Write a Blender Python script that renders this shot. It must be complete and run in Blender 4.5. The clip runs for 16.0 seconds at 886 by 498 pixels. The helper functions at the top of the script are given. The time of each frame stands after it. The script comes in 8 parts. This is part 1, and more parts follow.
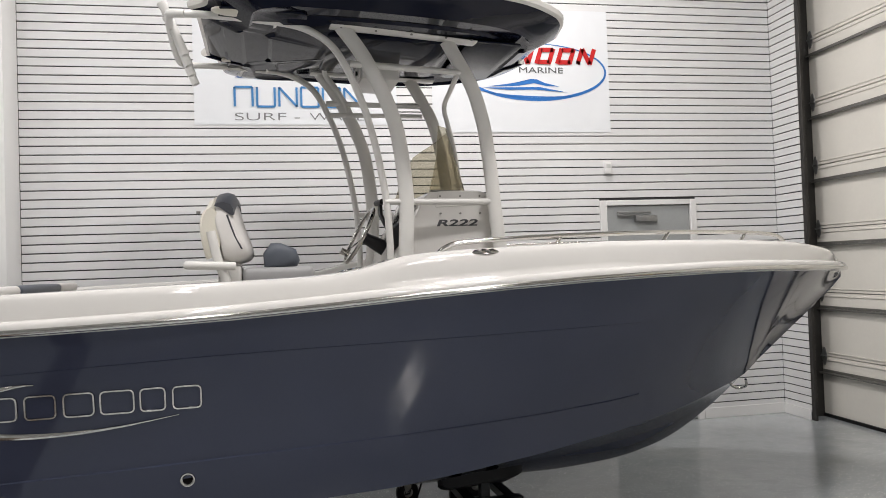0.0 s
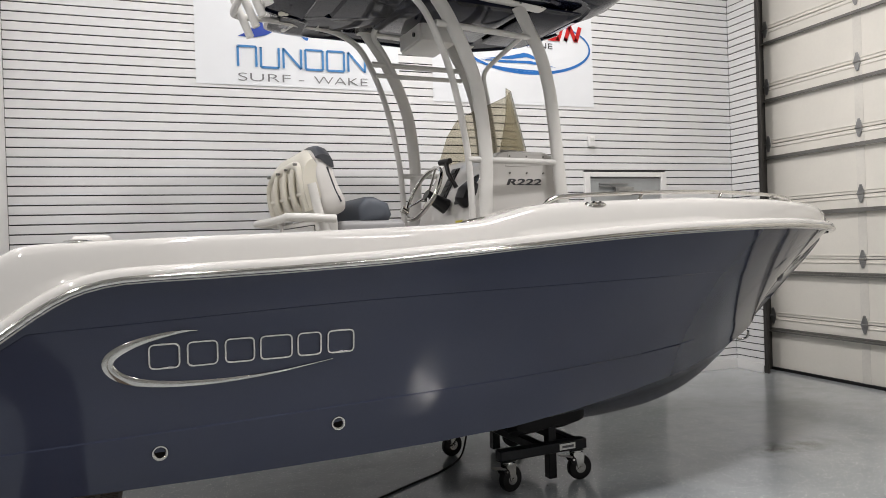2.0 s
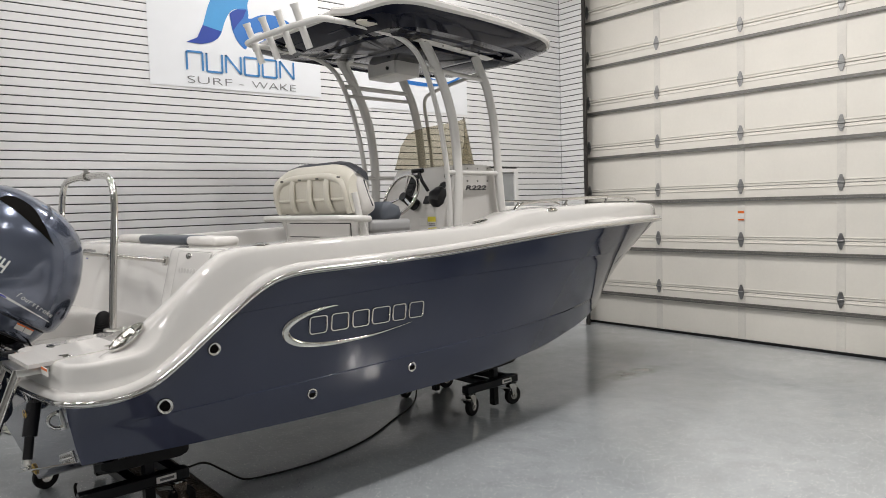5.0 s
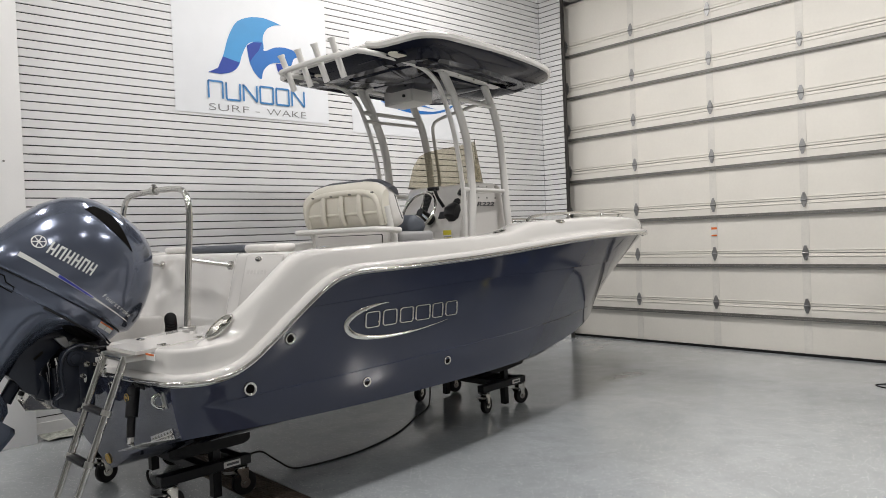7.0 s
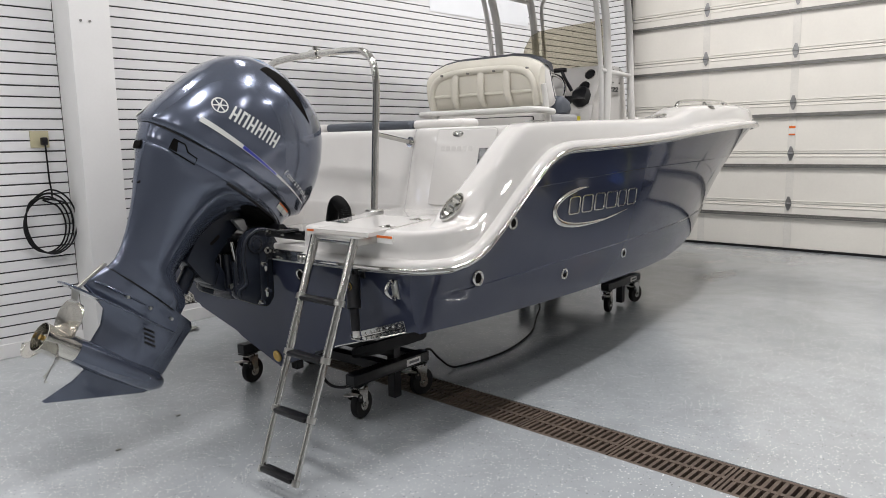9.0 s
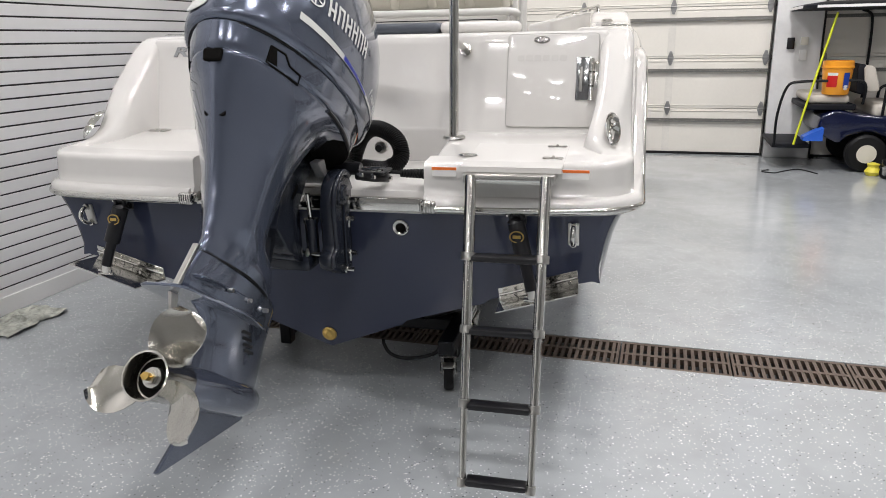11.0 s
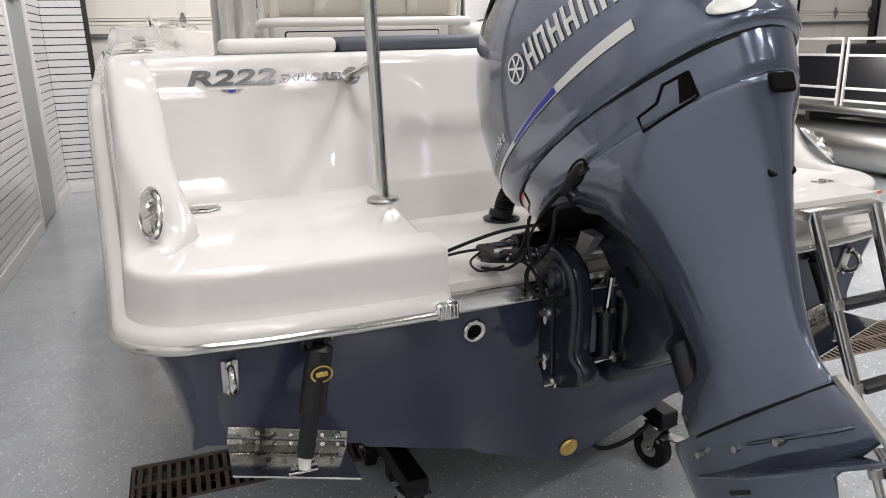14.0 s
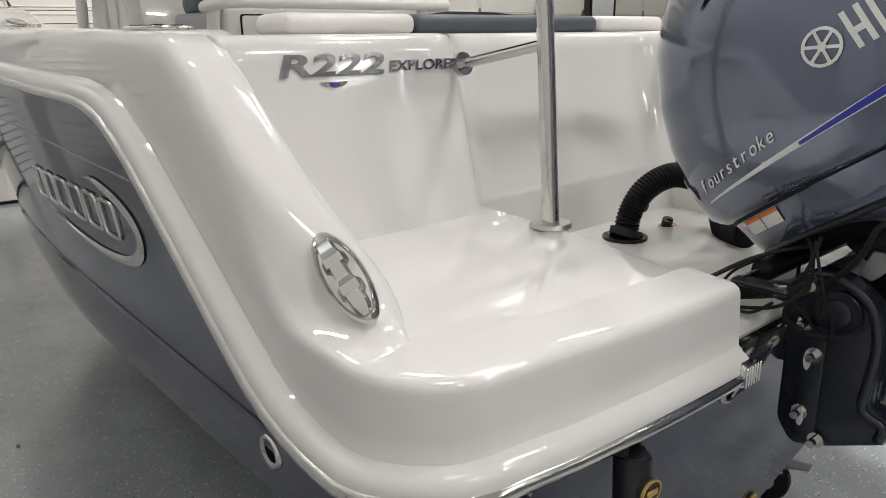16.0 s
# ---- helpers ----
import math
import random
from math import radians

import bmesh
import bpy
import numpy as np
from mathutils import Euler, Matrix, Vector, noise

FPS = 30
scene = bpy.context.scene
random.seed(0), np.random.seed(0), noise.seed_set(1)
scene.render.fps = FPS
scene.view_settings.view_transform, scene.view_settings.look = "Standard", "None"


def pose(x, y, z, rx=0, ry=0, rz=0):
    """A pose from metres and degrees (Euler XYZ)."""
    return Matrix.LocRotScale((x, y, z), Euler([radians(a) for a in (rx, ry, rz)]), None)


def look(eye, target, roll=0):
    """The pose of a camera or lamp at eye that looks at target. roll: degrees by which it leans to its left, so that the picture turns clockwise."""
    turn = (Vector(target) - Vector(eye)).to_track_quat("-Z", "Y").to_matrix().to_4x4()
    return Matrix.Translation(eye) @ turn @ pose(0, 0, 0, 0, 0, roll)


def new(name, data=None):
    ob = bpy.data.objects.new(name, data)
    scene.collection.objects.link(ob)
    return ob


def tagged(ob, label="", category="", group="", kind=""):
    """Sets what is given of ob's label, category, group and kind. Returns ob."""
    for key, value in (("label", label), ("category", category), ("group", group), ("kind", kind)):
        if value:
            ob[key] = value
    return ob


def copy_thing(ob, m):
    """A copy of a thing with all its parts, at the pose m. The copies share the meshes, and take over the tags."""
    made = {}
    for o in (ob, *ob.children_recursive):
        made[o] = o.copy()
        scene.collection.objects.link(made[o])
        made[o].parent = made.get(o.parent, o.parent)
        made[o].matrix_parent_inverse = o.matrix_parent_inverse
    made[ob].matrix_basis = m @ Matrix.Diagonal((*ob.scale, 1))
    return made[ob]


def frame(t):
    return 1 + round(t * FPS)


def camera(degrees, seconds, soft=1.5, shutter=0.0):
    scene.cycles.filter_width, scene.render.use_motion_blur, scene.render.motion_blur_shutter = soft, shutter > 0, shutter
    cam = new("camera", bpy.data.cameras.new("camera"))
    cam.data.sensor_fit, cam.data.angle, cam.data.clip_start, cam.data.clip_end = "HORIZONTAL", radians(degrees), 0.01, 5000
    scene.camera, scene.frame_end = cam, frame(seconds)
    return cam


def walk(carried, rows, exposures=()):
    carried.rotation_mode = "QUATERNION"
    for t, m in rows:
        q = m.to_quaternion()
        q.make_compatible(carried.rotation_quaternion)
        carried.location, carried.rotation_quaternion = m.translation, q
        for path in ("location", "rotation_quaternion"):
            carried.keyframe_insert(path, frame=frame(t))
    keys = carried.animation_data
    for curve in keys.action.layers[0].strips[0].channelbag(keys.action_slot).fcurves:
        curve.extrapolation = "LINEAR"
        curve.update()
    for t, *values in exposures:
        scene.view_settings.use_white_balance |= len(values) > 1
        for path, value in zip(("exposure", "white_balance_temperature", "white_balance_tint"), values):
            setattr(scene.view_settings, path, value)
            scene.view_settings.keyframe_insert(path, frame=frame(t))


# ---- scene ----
cam = camera(62.9, 16.0, soft=0.9)
PATH = [
    (0, (2.886, -3.762, 1.569), (3.25, -1.796, 1.613), -2.0),
    (0.5, (2.6, -3.657, 1.538), (2.998, -1.698, 1.58), -1.8),
    (1, (2.343, -3.549, 1.496), (2.744, -1.59, 1.539), -2.0),
    (1.5, (2.027, -3.515, 1.466), (2.502, -1.573, 1.506), -1.8),
    (2, (1.729, -3.594, 1.45), (2.428, -1.72, 1.437), -1.9),
    (2.5, (1.388, -3.745, 1.443), (2.205, -1.922, 1.358), -1.8),
    (3, (1.022, -3.813, 1.458), (1.938, -2.039, 1.333), -1.9),
    (3.1, (0.939, -3.84, 1.463), (1.881, -2.08, 1.335), -1.8),
    (3.5, (0.678, -3.895, 1.496), (1.715, -2.191, 1.36), -1.8),
    (4, (0.354, -3.97, 1.583), (1.479, -2.323, 1.441), -1.8),
    (4.5, (0.028, -3.991, 1.633), (1.225, -2.394, 1.498), -1.8),
    (5, (-0.212, -4.044, 1.675), (1.051, -2.498, 1.555), -1.7),
    (5.2, (-0.319, -4.098, 1.67), (0.956, -2.562, 1.556), -1.7),
    (7.3, (-1.102, -4.129, 1.542), (0.288, -2.691, 1.508), -2.2),
    (7.5, (-1.239, -4.08, 1.615), (0.18, -2.673, 1.531), -1.7),
    (8, (-1.38, -3.733, 1.528), (0.047, -2.338, 1.395), -1.5),
    (8.5, (-1.483, -3.267, 1.457), (-0.056, -1.876, 1.283), -1.5),
    (9, (-1.617, -2.823, 1.416), (-0.187, -1.456, 1.122), -1.2),
    (9.2, (-1.696, -2.645, 1.401), (-0.244, -1.322, 1.022), -1.1),
    (11.3, (-2.085, -0.552, 1.497), (-0.209, -0.141, 0.939), -1.2),
    (11.5, (-2.097, -0.381, 1.523), (-0.204, -0.069, 0.961), -1.3),
    (12, (-2.052, 0.011, 1.541), (-0.133, 0.092, 0.982), -1.3),
    (12.5, (-1.921, 0.417, 1.549), (-0.005, 0.309, 0.988), -1.4),
    (13, (-1.745, 0.817, 1.541), (0.144, 0.471, 0.982), -1.5),
    (13.5, (-1.501, 1.171, 1.515), (0.354, 0.663, 0.967), -1.3),
    (14, (-1.265, 1.482, 1.52), (0.546, 0.838, 0.965), -1.3),
    (14.5, (-1.022, 1.679, 1.498), (0.722, 0.874, 0.939), -1.2),
    (15, (-0.782, 1.823, 1.493), (0.861, 0.833, 0.927), -1.0),
    (15.5, (-0.567, 1.994, 1.486), (0.977, 0.853, 0.926), -0.8),
    (16, (-0.336, 2.079, 1.475), (1.198, 0.922, 0.917), -0.9),
]
EXPOSURE = [(0, -1.02, 6420, 13), (2, -1.02, 6420, 13), (3.5, -0.99, 6430, 12), (4.2, -1.03, 6440, 12), (5, -1.08, 6430, 12), (7.5, -1.15, 6400, 12), (8, -1.08, 6400, 12), (9, -0.90, 6270, 13), (11.5, -0.72, 6330, 14), (12.5, -0.80, 6350, 16), (13.5, -0.77, 6370, 16), (14.0, -0.62, 6380, 15), (14.5, -0.62, 6350, 14), (15, -0.71, 6380, 12), (15.5, -0.75, 6400, 11), (16, -0.83, 6420, 11)]
walk(cam, [(t, look(e, g, r)) for t, e, g, r in PATH], EXPOSURE)

# ---- light ----
world = bpy.data.worlds.new("world")
world.use_nodes = True
world.node_tree.nodes["Background"].inputs[0].default_value = (0.9, 0.95, 1.0, 1)
world.node_tree.nodes["Background"].inputs[1].default_value = 0.02
scene.world = world
CEIL = 5.6


def area_lamp(name, m, sx, sy, watts, colour=(1, 1, 1)):
    la = bpy.data.lights.new(name, "AREA")
    la.shape, la.size, la.size_y, la.energy, la.color = "RECTANGLE", sx, sy, watts, colour
    ob = new(name, la)
    ob.matrix_world = m
    return ob


LAMP_SPOTS = [(x, y) for x in (-8.4, -5.8, -3.2, -0.6, 2.0, 4.6) for y in (-4.6, -1.6, 1.2)]
LAMP_WATTS = {-8.4: 28, -5.8: 44, -3.2: 78, -0.6: 86, 2.0: 70, 4.6: 180}
SHARE = {-4.6: {x: 0.38 for x in LAMP_WATTS}, -1.6: {x: 1.40 for x in LAMP_WATTS}, 1.2: {-8.4: 0.9, -5.8: 1.0, -3.2: 0.95, -0.6: 0.62, 2.0: 0.50, 4.6: 0.85}}
for lx, ly in LAMP_SPOTS:
    area_lamp("ceiling_lamp_light", pose(lx, ly, CEIL - 0.2), 0.9 if lx > 3 else 0.12, 0.30 if lx > 3 else 0.9, LAMP_WATTS[lx] * SHARE[ly][lx], (1.0, 0.97, 0.935))

# ---- helpers for building ----
BASE = {}


def smooth(me, angle=38):
    me.polygons.foreach_set("use_smooth", [True] * len(me.polygons))
    me.set_sharp_from_angle(angle=radians(angle))


def thing(name, m, label, category, group="", kind="", base=(0, 0, 0)):
    """An empty at a thing's base; its parts are given in the frame of m."""
    ob = new(name)
    ob.empty_display_size = 0.1
    ob.matrix_world = m @ Matrix.Translation(base)
    BASE[ob.name] = Vector(base)
    return tagged(ob, label, category, group, kind)


def part(name, bm, material, parent=None, label="", angle=38, kind=""):
    """One mesh object, under a thing or a part."""
    bmesh.ops.recalc_face_normals(bm, faces=bm.faces)
    if parent is not None:
        b = BASE[parent.name]
        if b.length > 0:
            bmesh.ops.translate(bm, verts=bm.verts, vec=-b)
    me = bpy.data.meshes.new(name)
    bm.to_mesh(me)
    bm.free()
    me.materials.append(material)
    smooth(me, angle)
    ob = new(name, me)
    if parent is not None:
        ob.parent = parent
        BASE[ob.name] = BASE[parent.name]
    return tagged(ob, label, kind=kind)


def single(name, bm, material, label, category, group="", kind="", angle=38, m=None):
    """A thing or piece of the setting that is one mesh."""
    ob = part(name, bm, material, None, "", angle)
    if m is not None:
        ob.matrix_world = m
    return tagged(ob, label, category, group, kind)


def new_bm():
    return bmesh.new()


def box(bm, x0, y0, z0, x1, y1, z1, bevel=0.0, seg=2):
    vs = [bm.verts.new((x, y, z)) for x in (x0, x1) for y in (y0, y1) for z in (z0, z1)]
    fs = [bm.faces.new([vs[i] for i in f]) for f in ((0, 1, 3, 2), (4, 6, 7, 5), (0, 4, 5, 1), (2, 3, 7, 6), (0, 2, 6, 4), (1, 5, 7, 3))]
    if bevel:
        bmesh.ops.recalc_face_normals(bm, faces=fs)
        es = list({e for f in fs for e in f.edges})
        bmesh.ops.bevel(bm, geom=es, offset=bevel, segments=seg, profile=0.5, affect="EDGES", clamp_overlap=True)
    return bm


def loft(bm, rings, closed=True, cap=True):
    """Skin over rings of equally many points."""
    rows = [[bm.verts.new(p) for p in ring] for ring in rings]
    n = len(rows[0])
    for a, b in zip(rows, rows[1:]):
        for i in range(n if closed else n - 1):
            j = (i + 1) % n
            q = [a[i], a[j], b[j], b[i]]
            try:
                bm.faces.new(q)
            except ValueError:
                pass
    if cap and closed:
        for r in (rows[0], rows[-1]):
            try:
                bm.faces.new(r)
            except ValueError:
                pass
    return bm


def frames_along(pts):
    pts = [Vector(p) for p in pts]
    out, side = [], None
    for i, p in enumerate(pts):
        t = (pts[min(i + 1, len(pts) - 1)] - pts[max(i - 1, 0)]).normalized()
        if side is None:
            side = t.orthogonal().normalized()
        side = (side - t * side.dot(t)).normalized()
        out.append((p, t, side, t.cross(side)))
    return out


def spline(pts, n=6, closed=False):
    """Points of a smooth line through the given ones."""
    pts = [Vector(p) for p in pts]
    m, out = len(pts), []
    for i in range(m if closed else m - 1):
        p0, p1, p2, p3 = (pts[(i + k) % m] if closed else pts[min(max(i + k, 0), m - 1)] for k in (-1, 0, 1, 2))
        for k in range(n):
            s = k / n
            out.append(0.5 * ((2 * p1) + (p2 - p0) * s + (2 * p0 - 5 * p1 + 4 * p2 - p3) * s * s + (3 * p1 - p0 - 3 * p2 + p3) * s**3))
    if not closed:
        out.append(pts[-1])
    return out


def curve2(pts, n=8):
    """The same for points of a plane."""
    return [(p.x, p.y) for p in spline([Vector((a, b, 0)) for a, b in pts], n)]


def tube(bm, pts, r, n=10, closed=False, r2=None, up=None):
    """A round or oval bar along a line. up: the way of the first half axis."""
    fr = frames_along(pts)
    if up is not None:
        fr = [(p, t, (Vector(up) - t * t.dot(Vector(up))).normalized(), None) for p, t, _, _ in fr]
        fr = [(p, t, s, t.cross(s)) for p, t, s, _ in fr]
    rb = r2 or r
    rings = [[p + s * (r * math.cos(a)) + b * (rb * math.sin(a)) for a in [2 * math.pi * k / n for k in range(n)]] for p, t, s, b in fr]
    if closed:
        rings.append(rings[0])
    loft(bm, rings, cap=not closed)
    if closed:
        bmesh.ops.remove_doubles(bm, verts=bm.verts, dist=1e-6)
    return bm


def cyl(bm, p0, p1, r, n=16, r1=None):
    p0, p1 = Vector(p0), Vector(p1)
    t = (p1 - p0).normalized()
    s = t.orthogonal().normalized()
    b = t.cross(s)
    q = r if r1 is None else r1
    ang = [2 * math.pi * k / n for k in range(n)]
    loft(bm, [[p + s * (rr * math.cos(a)) + b * (rr * math.sin(a)) for a in ang] for p, rr in ((p0, r), (p1, q))])
    return bm


def disc_ring(bm, c, axis, r0, r1, h, n=24):
    """A flat ring (washer) of height h along axis."""
    c, t = Vector(c), Vector(axis).normalized()
    s = t.orthogonal().normalized()
    b = t.cross(s)
    ang = [2 * math.pi * k / n for k in range(n)]
    prof = [(r0, 0), (r0, h * 0.6), ((r0 * 2 + r1) / 3, h), ((r0 + r1 * 3) / 4, h), (r1, h * 0.5), (r1, 0)]
    rings = [[c + s * (r * math.cos(a)) + b * (r * math.sin(a)) + t * z for r, z in prof] for a in ang]
    rings.append(rings[0])
    loft(bm, rings, cap=False)
    bmesh.ops.remove_doubles(bm, verts=bm.verts, dist=1e-6)
    return bm


def prism(bm, outline, thick, to3d, bevel=0.0, seg=2):
    """A plate from a 2D outline; to3d(u, v, w) places it, w from 0 to thick."""
    a = [bm.verts.new(to3d(u, v, 0)) for u, v in outline]
    b = [bm.verts.new(to3d(u, v, thick)) for u, v in outline]
    fs = [bm.faces.new(a), bm.faces.new(b)]
    for i in range(len(a)):
        j = (i + 1) % len(a)
        fs.append(bm.faces.new((a[i], a[j], b[j], b[i])))
    bmesh.ops.recalc_face_normals(bm, faces=fs)
    if bevel:
        es = list(set(fs[0].edges) | set(fs[1].edges))
        bmesh.ops.bevel(bm, geom=es, offset=bevel, segments=seg, profile=0.5, affect="EDGES", clamp_overlap=True)
    return bm


def rounded(pts, r, n=5):
    """A polygon with its corners rounded; r: one radius or one a corner."""
    out, m = [], len(pts)
    for i, p in enumerate(pts):
        p = Vector(p)
        a, b = Vector(pts[i - 1]) - p, Vector(pts[(i + 1) % m]) - p
        rr = r[i] if isinstance(r, (list, tuple)) else r
        d = min(rr, a.length * 0.49, b.length * 0.49)
        if d < 1e-4:
            out.append(tuple(p))
            continue
        s, e = p + a.normalized() * d, p + b.normalized() * d
        for k in range(n + 1):
            t = k / n
            out.append(tuple((1 - t) ** 2 * s + 2 * t * (1 - t) * p + t * t * e))
    return out


def lerp(table, x):
    xs, ys = zip(*table)
    return float(np.interp(x, xs, ys))


def curve(table, x):
    """A smooth line through a table that does not overshoot."""
    n = len(table)
    if x <= table[0][0]:
        return table[0][1]
    if x >= table[-1][0]:
        return table[-1][1]
    d = [(table[i + 1][1] - table[i][1]) / (table[i + 1][0] - table[i][0]) for i in range(n - 1)]
    m = [d[0]] + [0 if d[i - 1] * d[i] <= 0 else 2 * d[i - 1] * d[i] / (d[i - 1] + d[i]) for i in range(1, n - 1)] + [d[-1]]
    i = max(k for k in range(n - 1) if table[k][0] <= x)
    h = table[i + 1][0] - table[i][0]
    t = (x - table[i][0]) / h
    return ((2 * t**3 - 3 * t * t + 1) * table[i][1] + (t**3 - 2 * t * t + t) * h * m[i]
            + (3 * t * t - 2 * t**3) * table[i + 1][1] + (t**3 - t * t) * h * m[i + 1])


def step(a, b, x):
    t = min(1, max(0, (x - a) / (b - a)))
    return t * t * (3 - 2 * t)


def lettering(name, text, size, m, material, parent=None, depth=0.002, label="", width=None, shear=0.0, thin=0.0):
    """Raised writing in the built-in font; m in the frame of the parent's parts."""
    cu = bpy.data.curves.new(name, "FONT")
    cu.body, cu.size, cu.extrude, cu.shear, cu.offset = text, size, depth, shear, -thin
    tmp = bpy.data.objects.new(name, cu)
    scene.collection.objects.link(tmp)
    bpy.context.view_layer.update()
    me = bpy.data.meshes.new_from_object(tmp.evaluated_get(bpy.context.evaluated_depsgraph_get()))
    bpy.data.objects.remove(tmp)
    if width:
        xs = [v.co.x for v in me.vertices]
        k = width / (max(xs) - min(xs))
        for v in me.vertices:
            v.co.x = (v.co.x - min(xs)) * k
    bm = bmesh.new()
    bm.from_mesh(me)
    bpy.data.meshes.remove(me)
    bmesh.ops.transform(bm, matrix=m, verts=bm.verts)
    return part(name, bm, material, parent, label, angle=20)


# ---- materials ----
def material(name, colour, rough=0.5, metal=0.0, scale=8.0, var=0.08, fine=120.0, bump=0.0, bump_scale=60.0, coat=0.0, spec=0.5, rvar=0.08, per_object=0.0):
    """Principled with two scales of variation in colour and gloss, and fine relief."""
    ma = bpy.data.materials.new(name)
    ma.use_nodes = True
    nt = ma.node_tree
    nd, ln = nt.nodes, nt.links
    p = nd["Principled BSDF"]
    p.inputs["Metallic"].default_value = metal
    p.inputs["Specular IOR Level"].default_value = spec
    p.inputs["Coat Weight"].default_value = coat
    p.inputs["Coat Roughness"].default_value = 0.02
    geo = nd.new("ShaderNodeTexCoord")
    big, small = nd.new("ShaderNodeTexNoise"), nd.new("ShaderNodeTexNoise")
    big.inputs["Scale"].default_value, small.inputs["Scale"].default_value = scale, fine
    big.inputs["Detail"].default_value = small.inputs["Detail"].default_value = 3
    for n in (big, small):
        ln.new(geo.outputs["Object"], n.inputs["Vector"])
    add = nd.new("ShaderNodeMath")
    add.operation = "MULTIPLY_ADD"
    ln.new(small.outputs["Fac"], add.inputs[0])
    add.inputs[1].default_value = 0.35
    ln.new(big.outputs["Fac"], add.inputs[2])
    fac = add.outputs[0]
    if per_object:
        info = nd.new("ShaderNodeObjectInfo")
        more = nd.new("ShaderNodeMath")
        more.operation = "MULTIPLY_ADD"
        ln.new(info.outputs["Random"], more.inputs[0])
        more.inputs[1].default_value = per_object
        ln.new(fac, more.inputs[2])
        fac = more.outputs[0]
    ramp = nd.new("ShaderNodeMapRange")
    ramp.inputs["From Min"].default_value, ramp.inputs["From Max"].default_value = 0.35, 1.0
    ramp.inputs["To Min"].default_value, ramp.inputs["To Max"].default_value = 1 - var, 1 + var
    ln.new(fac, ramp.inputs["Value"])
    mul = nd.new("ShaderNodeVectorMath")
    mul.operation = "SCALE"
    mul.inputs[0].default_value = colour
    ln.new(ramp.outputs[0], mul.inputs["Scale"])
    ln.new(mul.outputs["Vector"], p.inputs["Base Color"])
    rr = nd.new("ShaderNodeMapRange")
    rr.inputs["From Min"].default_value, rr.inputs["From Max"].default_value = 0.35, 1.0
    rr.inputs["To Min"].default_value, rr.inputs["To Max"].default_value = rough * (1 - rvar), min(1, rough * (1 + rvar))
    ln.new(big.outputs["Fac"], rr.inputs["Value"])
    ln.new(rr.outputs[0], p.inputs["Roughness"])
    if bump:
        bn, bt = nd.new("ShaderNodeBump"), nd.new("ShaderNodeTexNoise")
        bt.inputs["Scale"].default_value = bump_scale
        ln.new(geo.outputs["Object"], bt.inputs["Vector"])
        bn.inputs["Strength"].default_value = bump
        bn.inputs["Distance"].default_value = 0.01
        ln.new(bt.outputs["Fac"], bn.inputs["Height"])
        ln.new(bn.outputs["Normal"], p.inputs["Normal"])
    return ma


def glowing(name, colour, strength):
    ma = bpy.data.materials.new(name)
    ma.use_nodes = True
    p = ma.node_tree.nodes["Principled BSDF"]
    p.inputs["Base Color"].default_value = (*colour, 1)
    p.inputs["Emission Color"].default_value = (*colour, 1)
    p.inputs["Emission Strength"].default_value = strength
    return ma


GELCOAT_WHITE = material("white_gelcoat", (0.655, 0.64, 0.612), 0.03, scale=3, var=0.02, fine=40, bump=0.005, bump_scale=9, coat=0.2, rvar=0.012)
GELCOAT_BLUE = material("slate_blue_gelcoat", (0.038, 0.0445, 0.074), 0.065, scale=2.5, var=0.05, fine=90, coat=0.08, spec=0.40)
MOTOR_BLUE = material("grey_blue_motor_paint", (0.125, 0.145, 0.198), 0.17, metal=0.65, scale=4, var=0.05, fine=400, coat=0.8, rvar=0.03)
MOTOR_DARK = material("dark_blue_cast_metal", (0.013, 0.016, 0.024), 0.26, scale=9, var=0.15, fine=200, bump=0.06, bump_scale=90)
NAVY = material("navy_roof_gelcoat", (0.007, 0.009, 0.019), 0.09, scale=4, var=0.08, fine=60, bump=0.02, bump_scale=12, spec=0.14)
STEEL = material("polished_stainless_steel", (0.62, 0.61, 0.58), 0.13, metal=1, scale=14, var=0.06, fine=300)
PROP_STEEL = material("warm_polished_propeller_steel", (0.60, 0.58, 0.53), 0.17, metal=1, scale=18, var=0.1, fine=200, bump=0.05, bump_scale=22)
STEEL_DULL = material("brushed_stainless_steel", (0.55, 0.54, 0.51), 0.3, metal=1, scale=20, var=0.1, fine=400, bump=0.02, bump_scale=200)
# polished chrome, darkened in colour for the dark room it mirrors
CHROME_DARK_REFLECTION = material("chrome_with_dark_reflection", (0.38, 0.385, 0.39), 0.14, metal=1, scale=20, var=0.1, fine=300)
POWDER_WHITE = material("white_powder_coat", (0.70, 0.69, 0.66), 0.32, scale=6, var=0.03, fine=220, bump=0.02, bump_scale=300)
CREAM_PLASTIC = material("cream_plastic", (0.68, 0.65, 0.56), 0.35, scale=6, var=0.05, fine=120, bump=0.02)
VINYL_WHITE = material("white_vinyl", (0.72, 0.70, 0.67), 0.45, scale=10, var=0.04, fine=260, bump=0.05, bump_scale=350)
VINYL_LIGHT = material("light_grey_vinyl", (0.36, 0.36, 0.36), 0.5, scale=10, var=0.06, fine=260, bump=0.06, bump_scale=350)
VINYL_DARK = material("dark_grey_vinyl", (0.045, 0.048, 0.056), 0.5, scale=10, var=0.1, fine=260, bump=0.06, bump_scale=350)
VINYL_GREY = material("grey_blue_vinyl", (0.085, 0.097, 0.118), 0.5, scale=10, var=0.1, fine=260, bump=0.06, bump_scale=350)
BLACK_PLASTIC = material("black_plastic", (0.009, 0.009, 0.0105), 0.36, spec=0.38, scale=15, var=0.2, fine=220, bump=0.03, bump_scale=150)
